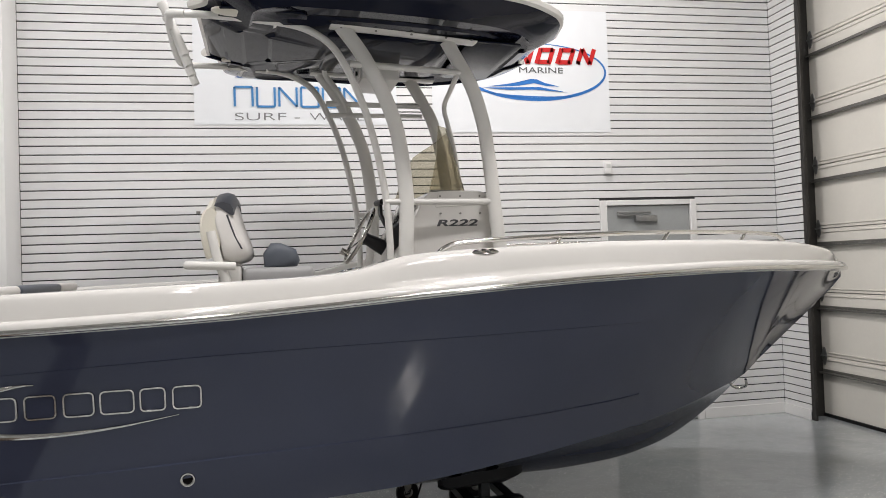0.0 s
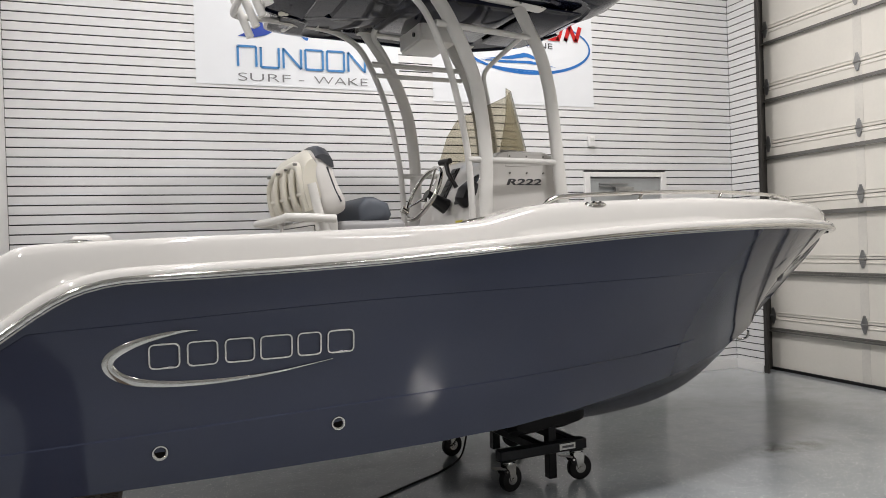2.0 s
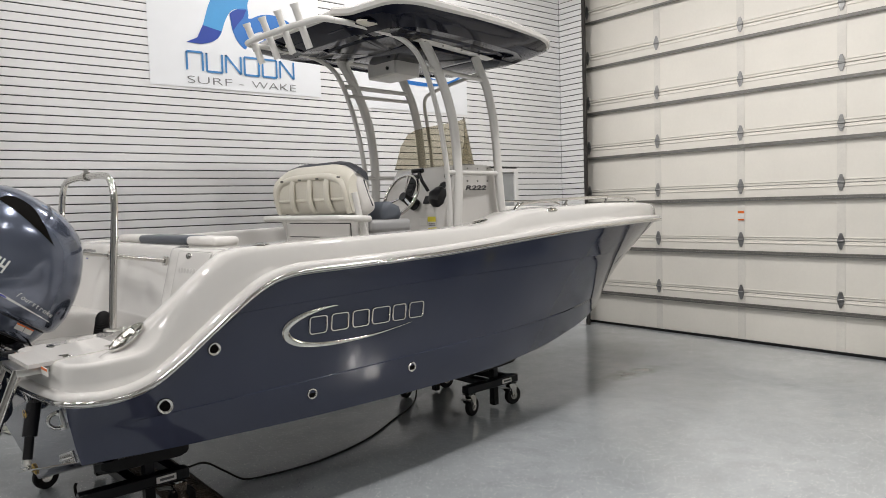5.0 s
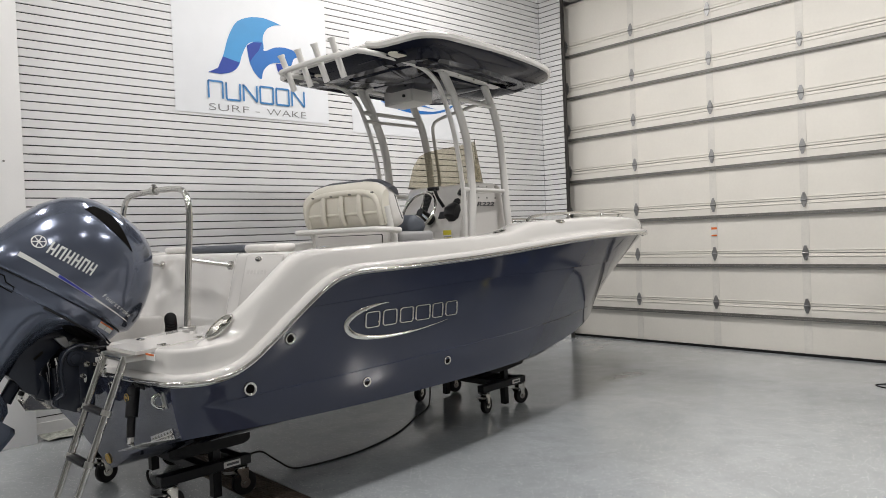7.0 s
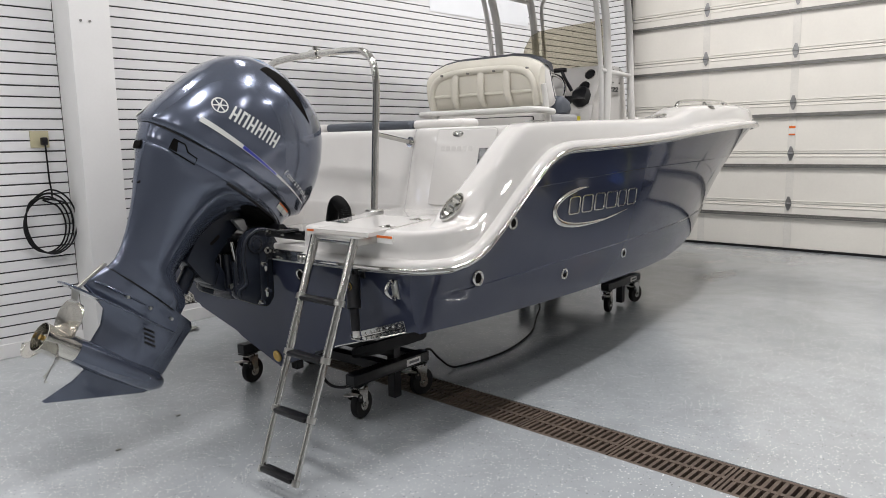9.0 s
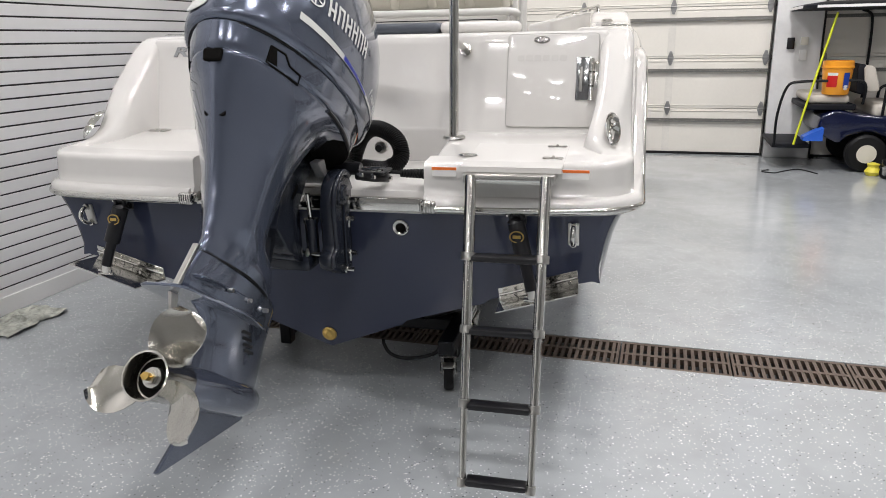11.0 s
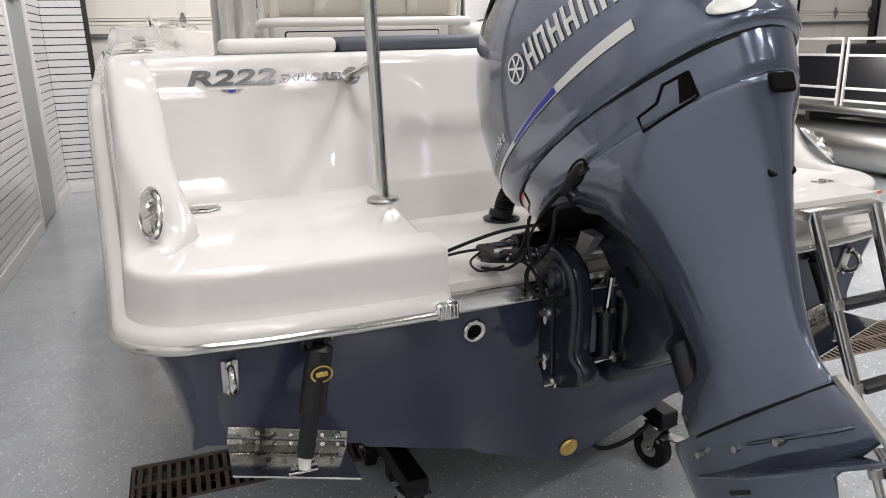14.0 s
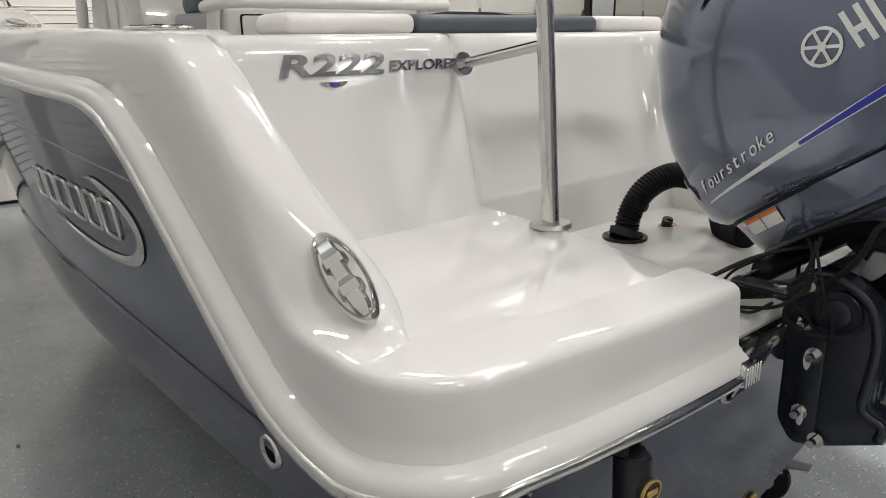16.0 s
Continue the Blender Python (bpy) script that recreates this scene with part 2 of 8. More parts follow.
BLACK_RUBBER = material("black_rubber", (0.007, 0.007, 0.0075), 0.6, spec=0.25, scale=15, var=0.25, fine=150, bump=0.06, bump_scale=120)
BLACK_STEEL = material("black_powder_coated_steel", (0.005, 0.0055, 0.007), 0.34, spec=0.3, scale=12, var=0.2, fine=200, bump=0.02, bump_scale=180)
SLAT_WHITE = material("white_slatwall_laminate", (0.76, 0.76, 0.755), 0.38, scale=1.2, var=0.05, fine=18, per_object=0.12)
WALL_BACK = material("dark_slat_groove", (0.030, 0.030, 0.032), 0.7, scale=4, var=0.2)
PAINT_WHITE = material("white_wall_paint", (0.80, 0.795, 0.78), 0.55, scale=2, var=0.04, fine=60, bump=0.03, bump_scale=90)
PAINT_GREY = material("grey_wall_paint", (0.46, 0.46, 0.455), 0.6, scale=2, var=0.05, fine=60, bump=0.03, bump_scale=90)
WRAP = material("white_plastic_wrap", (0.74, 0.74, 0.73), 0.3, scale=3, var=0.1, fine=20, bump=0.5, bump_scale=7)
CEILING_MAT = material("off_white_ceiling_panel", (0.55, 0.55, 0.53), 0.8, scale=1, var=0.05)
DOOR_CREAM = material("cream_painted_steel_door", (0.80, 0.77, 0.70), 0.42, scale=1.6, var=0.05, fine=30, bump=0.03, bump_scale=240)
GALV = material("galvanised_steel", (0.36, 0.36, 0.355), 0.42, metal=0.9, scale=18, var=0.2, fine=90)
STRUT = material("dull_zinc_strut", (0.22, 0.215, 0.20), 0.5, metal=0.6, scale=8, var=0.2, fine=80)
IRON = material("rusty_cast_iron_grate", (0.085, 0.062, 0.047), 0.7, metal=0.2, scale=7, var=0.4, fine=60, bump=0.12, bump_scale=90, per_object=0.3)
# near-black base colour carries the shade inside pits, holes and recesses
RECESS_SHADE = material("near_black_recess_shade", (0.006, 0.0055, 0.005), 0.9, scale=5, var=0.3, spec=0.06)
BANNER = material("white_vinyl_banner", (0.80, 0.82, 0.84), 0.42, scale=1.1, var=0.05, fine=6, bump=0.12, bump_scale=2.2)
PRINT_AZURE = material("azure_banner_print", (0.045, 0.22, 0.50), 0.45, scale=3, var=0.1)
PRINT_BLUE = material("blue_banner_print", (0.020, 0.16, 0.50), 0.45, scale=3, var=0.1)
PRINT_DEEP = material("deep_blue_banner_print", (0.008, 0.045, 0.33), 0.45, scale=3, var=0.1)
PRINT_LIGHT = material("light_blue_banner_print", (0.05, 0.30, 0.62), 0.45, scale=3, var=0.1)
PRINT_GREY = material("grey_banner_print", (0.10, 0.10, 0.105), 0.5, scale=3, var=0.1)
PRINT_THIN = material("pale_grey_banner_print", (0.20, 0.20, 0.205), 0.5, scale=3, var=0.1)
PRINT_RED = material("red_banner_print", (0.55, 0.012, 0.012), 0.45, scale=3, var=0.1)
DECAL_WHITE = material("silver_white_decal", (0.62, 0.63, 0.60), 0.35, scale=10, var=0.05)
DECAL_BLUE = material("blue_decal", (0.02, 0.03, 0.30), 0.35, scale=10, var=0.05)
ORANGE = material("orange_print", (0.75, 0.16, 0.02), 0.5, scale=12, var=0.1)
YELLOW = material("yellow_print", (0.72, 0.62, 0.05), 0.5, scale=12, var=0.1)
PAPER = material("white_label", (0.74, 0.73, 0.70), 0.5, scale=12, var=0.05)
BRASS = material("brass", (0.62, 0.42, 0.13), 0.3, metal=1, scale=20, var=0.15)


def floor_material():
    """Grey epoxy with pale and dark flakes, worn patches and uneven gloss."""
    ma = bpy.data.materials.new("grey_epoxy_floor")
    ma.use_nodes = True
    nd, ln = ma.node_tree.nodes, ma.node_tree.links
    p = nd["Principled BSDF"]
    co = nd.new("ShaderNodeTexCoord")

    def tex(scale, detail=4.0):
        n = nd.new("ShaderNodeTexNoise")
        n.inputs["Scale"].default_value, n.inputs["Detail"].default_value = scale, detail
        ln.new(co.outputs["Object"], n.inputs["Vector"])
        return n.outputs["Fac"]

    def rng(v, a, b, c, d):
        m = nd.new("ShaderNodeMapRange")
        for k, x in zip(("From Min", "From Max", "To Min", "To Max"), (a, b, c, d)):
            m.inputs[k].default_value = x
        ln.new(v, m.inputs["Value"])
        return m.outputs[0]

    def mix(fac, a, b):
        m = nd.new("ShaderNodeMix")
        m.data_type = "RGBA"
        ln.new(fac, m.inputs["Factor"])
        for k, v in (("A", a), ("B", b)):
            sock = [s for s in m.inputs if s.name == k and s.type == "RGBA"][0]
            if isinstance(v, tuple):
                sock.default_value = (*v, 1)
            else:
                ln.new(v, sock)
        return [s for s in m.outputs if s.type == "RGBA"][0]

    base = mix(rng(tex(0.9), 0.35, 0.7, 0, 1), (0.362, 0.386, 0.398), (0.455, 0.482, 0.495))
    base = mix(rng(tex(6), 0.45, 0.75, 0, 0.5), base, (0.315, 0.335, 0.345))
    # a faint scuffed patch in front of the overhead door
    mp = nd.new("ShaderNodeMapping")
    mp.inputs["Location"].default_value = (-5.58, -0.19, 0)
    ln.new(co.outputs["Object"], mp.inputs["Vector"])
    sc = nd.new("ShaderNodeVectorMath")
    sc.operation = "MULTIPLY"
    sc.inputs[1].default_value = (2.6, 7.0, 1.0)
    ln.new(mp.outputs[0], sc.inputs[0])
    far = nd.new("ShaderNodeVectorMath")
    far.operation = "LENGTH"
    ln.new(sc.outputs["Vector"], far.inputs[0])
    both = nd.new("ShaderNodeMath")
    both.operation = "MULTIPLY"
    ln.new(rng(far.outputs["Value"], 0.2, 1.25, 1.0, 0), both.inputs[0])
    ln.new(rng(tex(7), 0.35, 0.6, 0, 1), both.inputs[1])
    base = mix(both.outputs[0], base, (0.12, 0.12, 0.115))
    for scale, lo, colour in ((104, 0.34, (0.86, 0.87, 0.87)), (120, 0.30, (0.70, 0.71, 0.71)), (85, 0.22, (0.10, 0.105, 0.11))):
        v = nd.new("ShaderNodeTexVoronoi")
        v.inputs["Scale"].default_value = scale
        ln.new(co.outputs["Object"], v.inputs["Vector"])
        sep = nd.new("ShaderNodeSeparateColor")
        ln.new(v.outputs["Color"], sep.inputs[0])
        pick = rng(sep.outputs[0], 0.905, 0.915, 0, 1)
        near = rng(v.outputs["Distance"], lo, lo + 0.05, 1, 0)
        m = nd.new("ShaderNodeMath")
        m.operation = "MULTIPLY"
        ln.new(pick, m.inputs[0])
        ln.new(near, m.inputs[1])
        base = mix(m.outputs[0], base, colour)
    ln.new(base, p.inputs["Base Color"])
    ln.new(rng(tex(2.5), 0.3, 0.7, 0.14, 0.27), p.inputs["Roughness"])
    bn = nd.new("ShaderNodeBump")
    bn.inputs["Strength"].default_value, bn.inputs["Distance"].default_value = 0.10, 0.01
    ln.new(tex(28, 3), bn.inputs["Height"])
    ln.new(bn.outputs["Normal"], p.inputs["Normal"])
    p.inputs["Coat Weight"].default_value = 0.6
    p.inputs["Coat Roughness"].default_value = 0.14
    return ma


EPOXY = floor_material()

# ---- the room ----
WALL_Y, END_X, DOOR_X, PITCH = 2.70, 7.46, 7.70, 0.07414
X0, Y0, X1 = -13.0, -9.0, 7.46
JAMB_Y = 2.31

# floor with a trench for the drain
DR0, DR1, DRY1, DRY0 = 1.115, 1.395, 1.80, -6.7
bm = new_bm()
for a in ((X0, Y0, DR0, WALL_Y + 0.1), (DR1, Y0, X1 + 0.6, WALL_Y + 0.1), (DR0, DRY1, DR1, WALL_Y + 0.1), (DR0, Y0, DR1, DRY0)):
    box(bm, a[0], a[1], -0.2, a[2], a[3], 0.0)
floor = single("floor", bm, EPOXY, "glossy grey epoxy floor with pale flakes", "floor", kind="structure")
# the pit's bottom has its shade in the colour
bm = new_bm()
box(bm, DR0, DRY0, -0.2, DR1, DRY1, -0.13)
single("drain_pit", bm, RECESS_SHADE, "pit under the floor drain, its shade in near-black colour", "floor", kind="structure")

# slat walls: dark backing, boards with open grooves (the boards stand at the end of the file)
D0, D1, DZ = 5.67, 6.525, 2.075
bm = new_bm()
for a in ((X0, 0, D0, CEIL), (D1, 0, END_X + 0.15, CEIL), (D0, DZ, D1, CEIL)):
    box(bm, a[0], WALL_Y + 0.012, a[1], a[2], WALL_Y + 0.16, a[3])
wall_north = single("wall_north", bm, WALL_BACK, "white slat wall with narrow dark grooves", "wall", kind="structure")
bm = new_bm()
box(bm, END_X + 0.012, JAMB_Y, 0, END_X + 0.06, WALL_Y + 0.012, CEIL)
bm2 = new_bm()
box(bm2, END_X + 0.002, JAMB_Y - 0.050, 0, END_X + 0.030, JAMB_Y - 0.001, CEIL, 0.003, 1)
single("trim", bm2, material("dark_track_angle", (0.05, 0.047, 0.043), 0.5, metal=0.5, scale=6, var=0.3), "dark steel angle of the door track", "trim", kind="structure")
wall_east = single("wall_east", bm, WALL_BACK, "white slat wall beside the overhead door", "wall", kind="structure")
# added unseen west and south walls, grey to limit bounce under the boat
bm = new_bm()
box(bm, X0 - 0.15, Y0 - 0.15, 0, X0, WALL_Y + 0.16, CEIL)
single("wall_west", bm, PAINT_GREY, "unseen plain grey wall that limits bounced light", "wall", kind="structure")
bm = new_bm()
box(bm, X0, Y0 - 0.15, 0, X1 + 0.6, Y0, CEIL)
single("wall_south", bm, PAINT_GREY, "unseen plain grey wall that limits bounced light", "wall", kind="structure")
bm = new_bm()
box(bm, X0, Y0, CEIL, X1 + 0.6, WALL_Y + 0.16, CEIL + 0.1)
single("ceiling", bm, CEILING_MAT, "off-white panelled ceiling", "ceiling", kind="structure")
bm = new_bm()
for a, b in ((X0, D0 - 0.07), (D1 + 0.07, END_X)):
    box(bm, a, WALL_Y - 0.014, 0, b, WALL_Y - 0.0005, 0.10, 0.003, 1)
single("baseboard", bm, PAINT_WHITE, "white painted baseboard along the slat wall", "baseboard", kind="structure")
bm = new_bm()
box(bm, END_X - 0.014, JAMB_Y, 0, END_X - 0.0005, WALL_Y - 0.015, 0.10, 0.003, 1)
single("baseboard_1", bm, PAINT_WHITE, "white painted baseboard beside the overhead door", "baseboard", kind="structure")

# boxed pillars on the north wall
for px in (0.30, -4.3):
    bm = new_bm()
    box(bm, px, 2.40, 0, px + 0.27, WALL_Y - 0.001, CEIL, 0.006, 2)
    single("pillar", bm, PAINT_WHITE, "white boxed pillar on the slat wall", "pillar", kind="structure")
bm = new_bm()
for x, z in ((0.37, 2.27), (0.43, 2.27), (0.40, 2.47)):
    cyl(bm, (x, 2.4005, z), (x, 2.394, z), 0.009, 8)
part("screw_hole", bm, STRUT, None, "")
tagged(bpy.data.objects["screw_hole"], "small dark fixings on the white pillar", "fixing", kind="structure")

# doorway in the slat wall
door_1 = thing("door_1", Matrix(), "white framed doorway with a grey door and its closer", "door", kind="structure", base=(6.1, WALL_Y, 0))
bm = new_bm()
box(bm, D0 - 0.065, WALL_Y - 0.02, 0, D0, WALL_Y + 0.17, DZ + 0.05, 0.004, 1)
box(bm, D1, WALL_Y - 0.02, 0, D1 + 0.065, WALL_Y + 0.17, DZ + 0.05, 0.004, 1)
box(bm, D0, WALL_Y - 0.02, DZ, D1, WALL_Y + 0.17, DZ + 0.05, 0.004, 1)
part("door_frame", bm, PAINT_WHITE, door_1)
bm = new_bm()
box(bm, D0 + 0.004, WALL_Y + 0.006, 0.01, D1 - 0.004, WALL_Y + 0.05, DZ - 0.004, 0.003, 1)
leaf = part("door_leaf", bm, material("grey_painted_door", (0.36, 0.375, 0.375), 0.45, scale=2, var=0.1, fine=30), door_1, "grey painted door leaf")
bm = new_bm()
box(bm, D0 + 0.28, WALL_Y - 0.042, DZ - 0.16, D0 + 0.50, WALL_Y + 0.005, DZ - 0.10, 0.008, 2)
box(bm, D0 + 0.10, WALL_Y - 0.030, DZ - 0.075, D0 + 0.44, WALL_Y - 0.006, DZ - 0.060, 0.003, 1)
box(bm, D0 + 0.10, WALL_Y - 0.030, DZ - 0.10, D0 + 0.30, WALL_Y - 0.010, DZ - 0.088, 0.003, 1)
part("door_closer", bm, GALV, leaf, "grey metal door closer with its arm")
bm = new_bm()
box(bm, D0 - 0.5, 4.1, 0, D1 + 1.2, 4.2, 2.6)
box(bm, D0 - 0.5, WALL_Y + 0.17, 2.5, D1 + 1.2, 4.1, 2.6)
box(bm, D0 - 0.6, WALL_Y + 0.17, 0, D0 - 0.5, 4.1, 2.6)
box(bm, D1 + 1.2, WALL_Y + 0.17, 0, D1 + 1.3, 4.1, 2.6)
box(bm, D0 - 0.5, WALL_Y + 0.101, -0.1, D1 + 1.2, 4.1, 0.0)
single("wall_hall", bm, PAINT_WHITE, "white walls of the room behind the doorway", "wall", kind="structure")

# overhead doors with the post between them
ROW0, ROWH, DOOR_TOP = -0.03, 0.607, 4.85


STILE = material("grey_cream_stile", (0.73, 0.705, 0.645), 0.38, scale=3, var=0.12, fine=40)


def overhead_door(name, y0, y1, hinge_ys):
    """A sectional door that fills y0 > y > y1, seen from inside."""
    d = thing(name, Matrix(), "closed cream sectional overhead door with steel struts", "overhead door", kind="structure", base=(DOOR_X, (y0 + y1) / 2, 0))
    for k in range(8):
        z = ROW0 + k * ROWH
        bm = new_bm()
        box(bm, DOOR_X, y1, max(0.012, z), DOOR_X + 0.05, y0, z + ROWH - 0.006, 0.004, 1)
        # pressed edges above and below the joint
        for dz in (0.028, ROWH - 0.042):
            if z + dz > 0.02:
                box(bm, DOOR_X - 0.008, y1 + 0.01, z + dz, DOOR_X + 0.002, y0 - 0.01, z + dz + 0.012, 0.003, 1)
        sec = part("door_section", bm, DOOR_CREAM, d)
        for hy in hinge_ys:
            bm = new_bm()
            box(bm, DOOR_X - 0.004, hy - 0.045, max(0.012, z + 0.048), DOOR_X - 0.0005, hy + 0.045, z + ROWH - 0.050, 0.001, 1)
            part("stile", bm, STILE, sec, "greyer upright stile")
        if k:
            bm = new_bm()
            zs = z - 0.158
            box(bm, DOOR_X - 0.044, y1 + 0.02, zs, DOOR_X - 0.001, y0 - 0.02, zs + 0.005)
            box(bm, DOOR_X - 0.044, y1 + 0.02, zs - 0.010, DOOR_X - 0.040, y0 - 0.02, zs)
            box(bm, DOOR_X - 0.006, y1 + 0.02, zs + 0.006, DOOR_X - 0.001, y0 - 0.02, zs + 0.03)
            part("strut", bm, STRUT, d, "long zinc strut across the door")
            for hy in (*hinge_ys, y0 - 0.06, y1 + 0.06):
                bm = new_bm()
                w, h = 0.036, 0.085
                prism(bm, [(-w, -0.018), (-0.012, -h), (0.012, -h), (w, -0.018), (w, 0.018), (0.012, h), (-0.012, h), (-w, 0.018)], 0.006,
                      lambda u, v, t, hy=hy, z=z: (DOOR_X - 0.009 - t, hy + u, z + v), 0.002, 1)
                cyl(bm, (DOOR_X - 0.018, hy - 0.034, z), (DOOR_X - 0.018, hy + 0.034, z), 0.009, 10)
                part("hinge", bm, GALV, d, "diamond-shaped galvanised hinge")
    bm = new_bm()
    box(bm, DOOR_X - 0.02, y1, 0.0, DOOR_X + 0.04, y0, 0.03, 0.008, 2)
    part("bottom_seal", bm, BLACK_RUBBER, d, "black rubber bottom seal")
    for yy in (y0 + 0.01, y1 - 0.01):
        bm = new_bm()
        box(bm, DOOR_X - 0.11, yy - 0.035, 0.0, DOOR_X - 0.005, yy - 0.029, DOOR_TOP)
        box(bm, DOOR_X - 0.11, yy + 0.029, 0.0, DOOR_X - 0.005, yy + 0.035, DOOR_TOP)
        box(bm, DOOR_X - 0.008, yy - 0.029, 0.0, DOOR_X - 0.002, yy + 0.029, DOOR_TOP)
        for k in range(8):
            cyl(bm, (DOOR_X - 0.06, yy - 0.02, 0.58 + k * ROWH), (DOOR_X - 0.06, yy + 0.02, 0.58 + k * ROWH), 0.03, 12)
        part("track", bm, material("dark_track_steel", (0.05, 0.048, 0.045), 0.5, metal=0.5, scale=6, var=0.3), d, "dark vertical roller track")
    return d


overhead_door("door_2", 2.46, -2.02, (1.315, 0.219, -0.865))
overhead_door("door_3", -2.53, -6.80, (-3.60, -4.67, -5.73))
bm = new_bm()
box(bm, DOOR_X - 0.13, -2.53, 0, DOOR_X + 0.1, -2.02, CEIL, 0.006, 1)
single("pillar_1", bm, WRAP, "white post in crumpled wrap between overhead doors", "pillar", kind="structure")
bm = new_bm()
box(bm, DOOR_X - 0.13, -7.32, 0, DOOR_X + 0.1, -6.84, CEIL, 0.006, 1)
single("pillar_2", bm, WRAP, "white post in crumpled wrap beyond the doors", "pillar", kind="structure")
overhead_door("door_4", -7.36, -8.95, (-8.2,))
for y, z, h, mt, lb in ((-2.20, 1.345, 0.13, BLACK_PLASTIC, "small black control box on the wrapped post"), (-2.345, 1.368, 0.09, CREAM_PLASTIC, "cream wall socket on the wrapped post"), (-2.343, 1.21, 0.12, PAPER, "white switch plate on the wrapped post")):
    bm = new_bm()
    box(bm, DOOR_X - 0.165, y - 0.04, z - h / 2, DOOR_X - 0.131, y + 0.04, z + h / 2, 0.006, 2)
    single("switch_box", bm, mt, lb, "switch box")
bm = new_bm()
box(bm, DOOR_X + 0.06, Y0, 0, DOOR_X + 0.3, WALL_Y + 0.16, CEIL)
box(bm, END_X + 0.02, -2.4, DOOR_TOP, DOOR_X + 0.06, JAMB_Y, CEIL)
box(bm, DOOR_X - 0.1, Y0, DOOR_TOP, DOOR_X + 0.06, -2.53, CEIL)
single("wall_east_1", bm, PAINT_WHITE, "white wall round the overhead doors", "wall", kind="structure")
bm = new_bm()
box(bm, DOOR_X - 0.012, 0.175, 1.40, DOOR_X - 0.009, 0.255, 1.515)
sign = part("warning_sticker", bm, PAPER, None)
tagged(sign, "orange and white warning sticker on the overhead door", "sticker")
bm = new_bm()
box(bm, DOOR_X - 0.014, 0.178, 1.485, DOOR_X - 0.0125, 0.252, 1.512)
BASE[sign.name] = Vector((0, 0, 0))
part("orange_band", bm, ORANGE, sign)
bm = new_bm()
box(bm, DOOR_X - 0.014, 0.178, 1.403, DOOR_X - 0.0125, 0.252, 1.420)
part("orange_band", bm, ORANGE, sign)


# ceiling lights
def ceiling_light():
    t = thing("ceiling_light", Matrix(), "white ceiling light with four bright tubes", "ceiling light", group="ceiling lights")
    bm = new_bm()
    box(bm, -0.62, -0.17, 0.05, 0.62, 0.17, 0.12, 0.01, 2)
    part("housing", bm, POWDER_WHITE, t)
    bm = new_bm()
    for y in (-0.12, -0.04, 0.04, 0.12):
        cyl(bm, (-0.59, y, 0.035), (0.59, y, 0.035), 0.014, 10)
    part("lamp_tubes", bm, glowing("lit_tube", (1.0, 0.98, 0.95), 9.0), t)
    return t


lamp0 = ceiling_light()
lamp0.matrix_world = pose(LAMP_SPOTS[0][0], LAMP_SPOTS[0][1], CEIL - 0.12, 0, 0, 90)
for lx, ly in LAMP_SPOTS[1:]:
    copy_thing(lamp0, pose(lx, ly, CEIL - 0.12, 0, 0, 0 if lx > 3 else 90))

# ---- the boat ----
BOAT = pose(0.3874, 0.4442, 0, 0, 0, 3.389)


def at_boat(x, y, z):
    return BOAT @ Vector((x, y, z))


RAIL_Z = [(-0.1, 0.885), (0.20, 0.893), (0.33, 0.925), (0.45, 1.0), (0.66, 1.155), (0.88, 1.305), (0.97, 1.343), (1.1, 1.366), (1.5, 1.375), (2.1, 1.395), (3.05, 1.455),
          (3.7, 1.487), (4.6, 1.503), (5.3, 1.488), (6.3, 1.452)]
TOP_Z = [(0.0, 1.07), (0.22, 1.085), (0.30, 1.13), (0.70, 1.465), (0.78, 1.497), (1.27, 1.512), (1.94, 1.525), (2.5, 1.542), (2.65, 1.56), (2.85, 1.617), (3.0, 1.634), (3.9, 1.660),
         (4.6, 1.655), (5.3, 1.638), (6.0, 1.585), (6.25, 1.53)]
KEEL_Z = [(0, 0.225), (1, 0.24), (2, 0.25), (3.9, 0.245), (4.4, 0.275), (4.7, 0.34), (4.89, 0.415), (5.15, 0.57), (5.39, 0.745), (5.8, 1.05), (6.15, 1.312), (6.3, 1.45)]
CHINE_Z = [(0, 0.60), (0.6, 0.572), (1.5, 0.555), (2.6, 0.555), (3.5, 0.60), (4.3, 0.66), (4.9, 0.72), (5.3, 0.77), (5.52, 0.84)]
TIP = 6.25


def rail_z(x):
    return (curve(RAIL_Z, x - 0.05) + curve(RAIL_Z, x) * 2 + curve(RAIL_Z, x + 0.05)) / 4


def top_z(x):
    return (lerp(TOP_Z, x - 0.04) + lerp(TOP_Z, x) * 2 + lerp(TOP_Z, x + 0.04)) / 4


def keel_z(x):
    return curve(KEEL_Z, x)


def half(x):
    """Half the beam at the rub rail."""
    if x < 2:
        return 1.205 + 0.015 * step(0, 1.6, x)
    u = (x - 2) / (TIP - 2)
    return max(0.0, 1.22 * (1 - u**4.0))


def chine_half(x):
    return 1.065 if x < 1.5 else max(0.0, 1.065 * (1 - ((x - 1.5) / 4.02) ** 2.4)) if x < 5.52 else 0.0


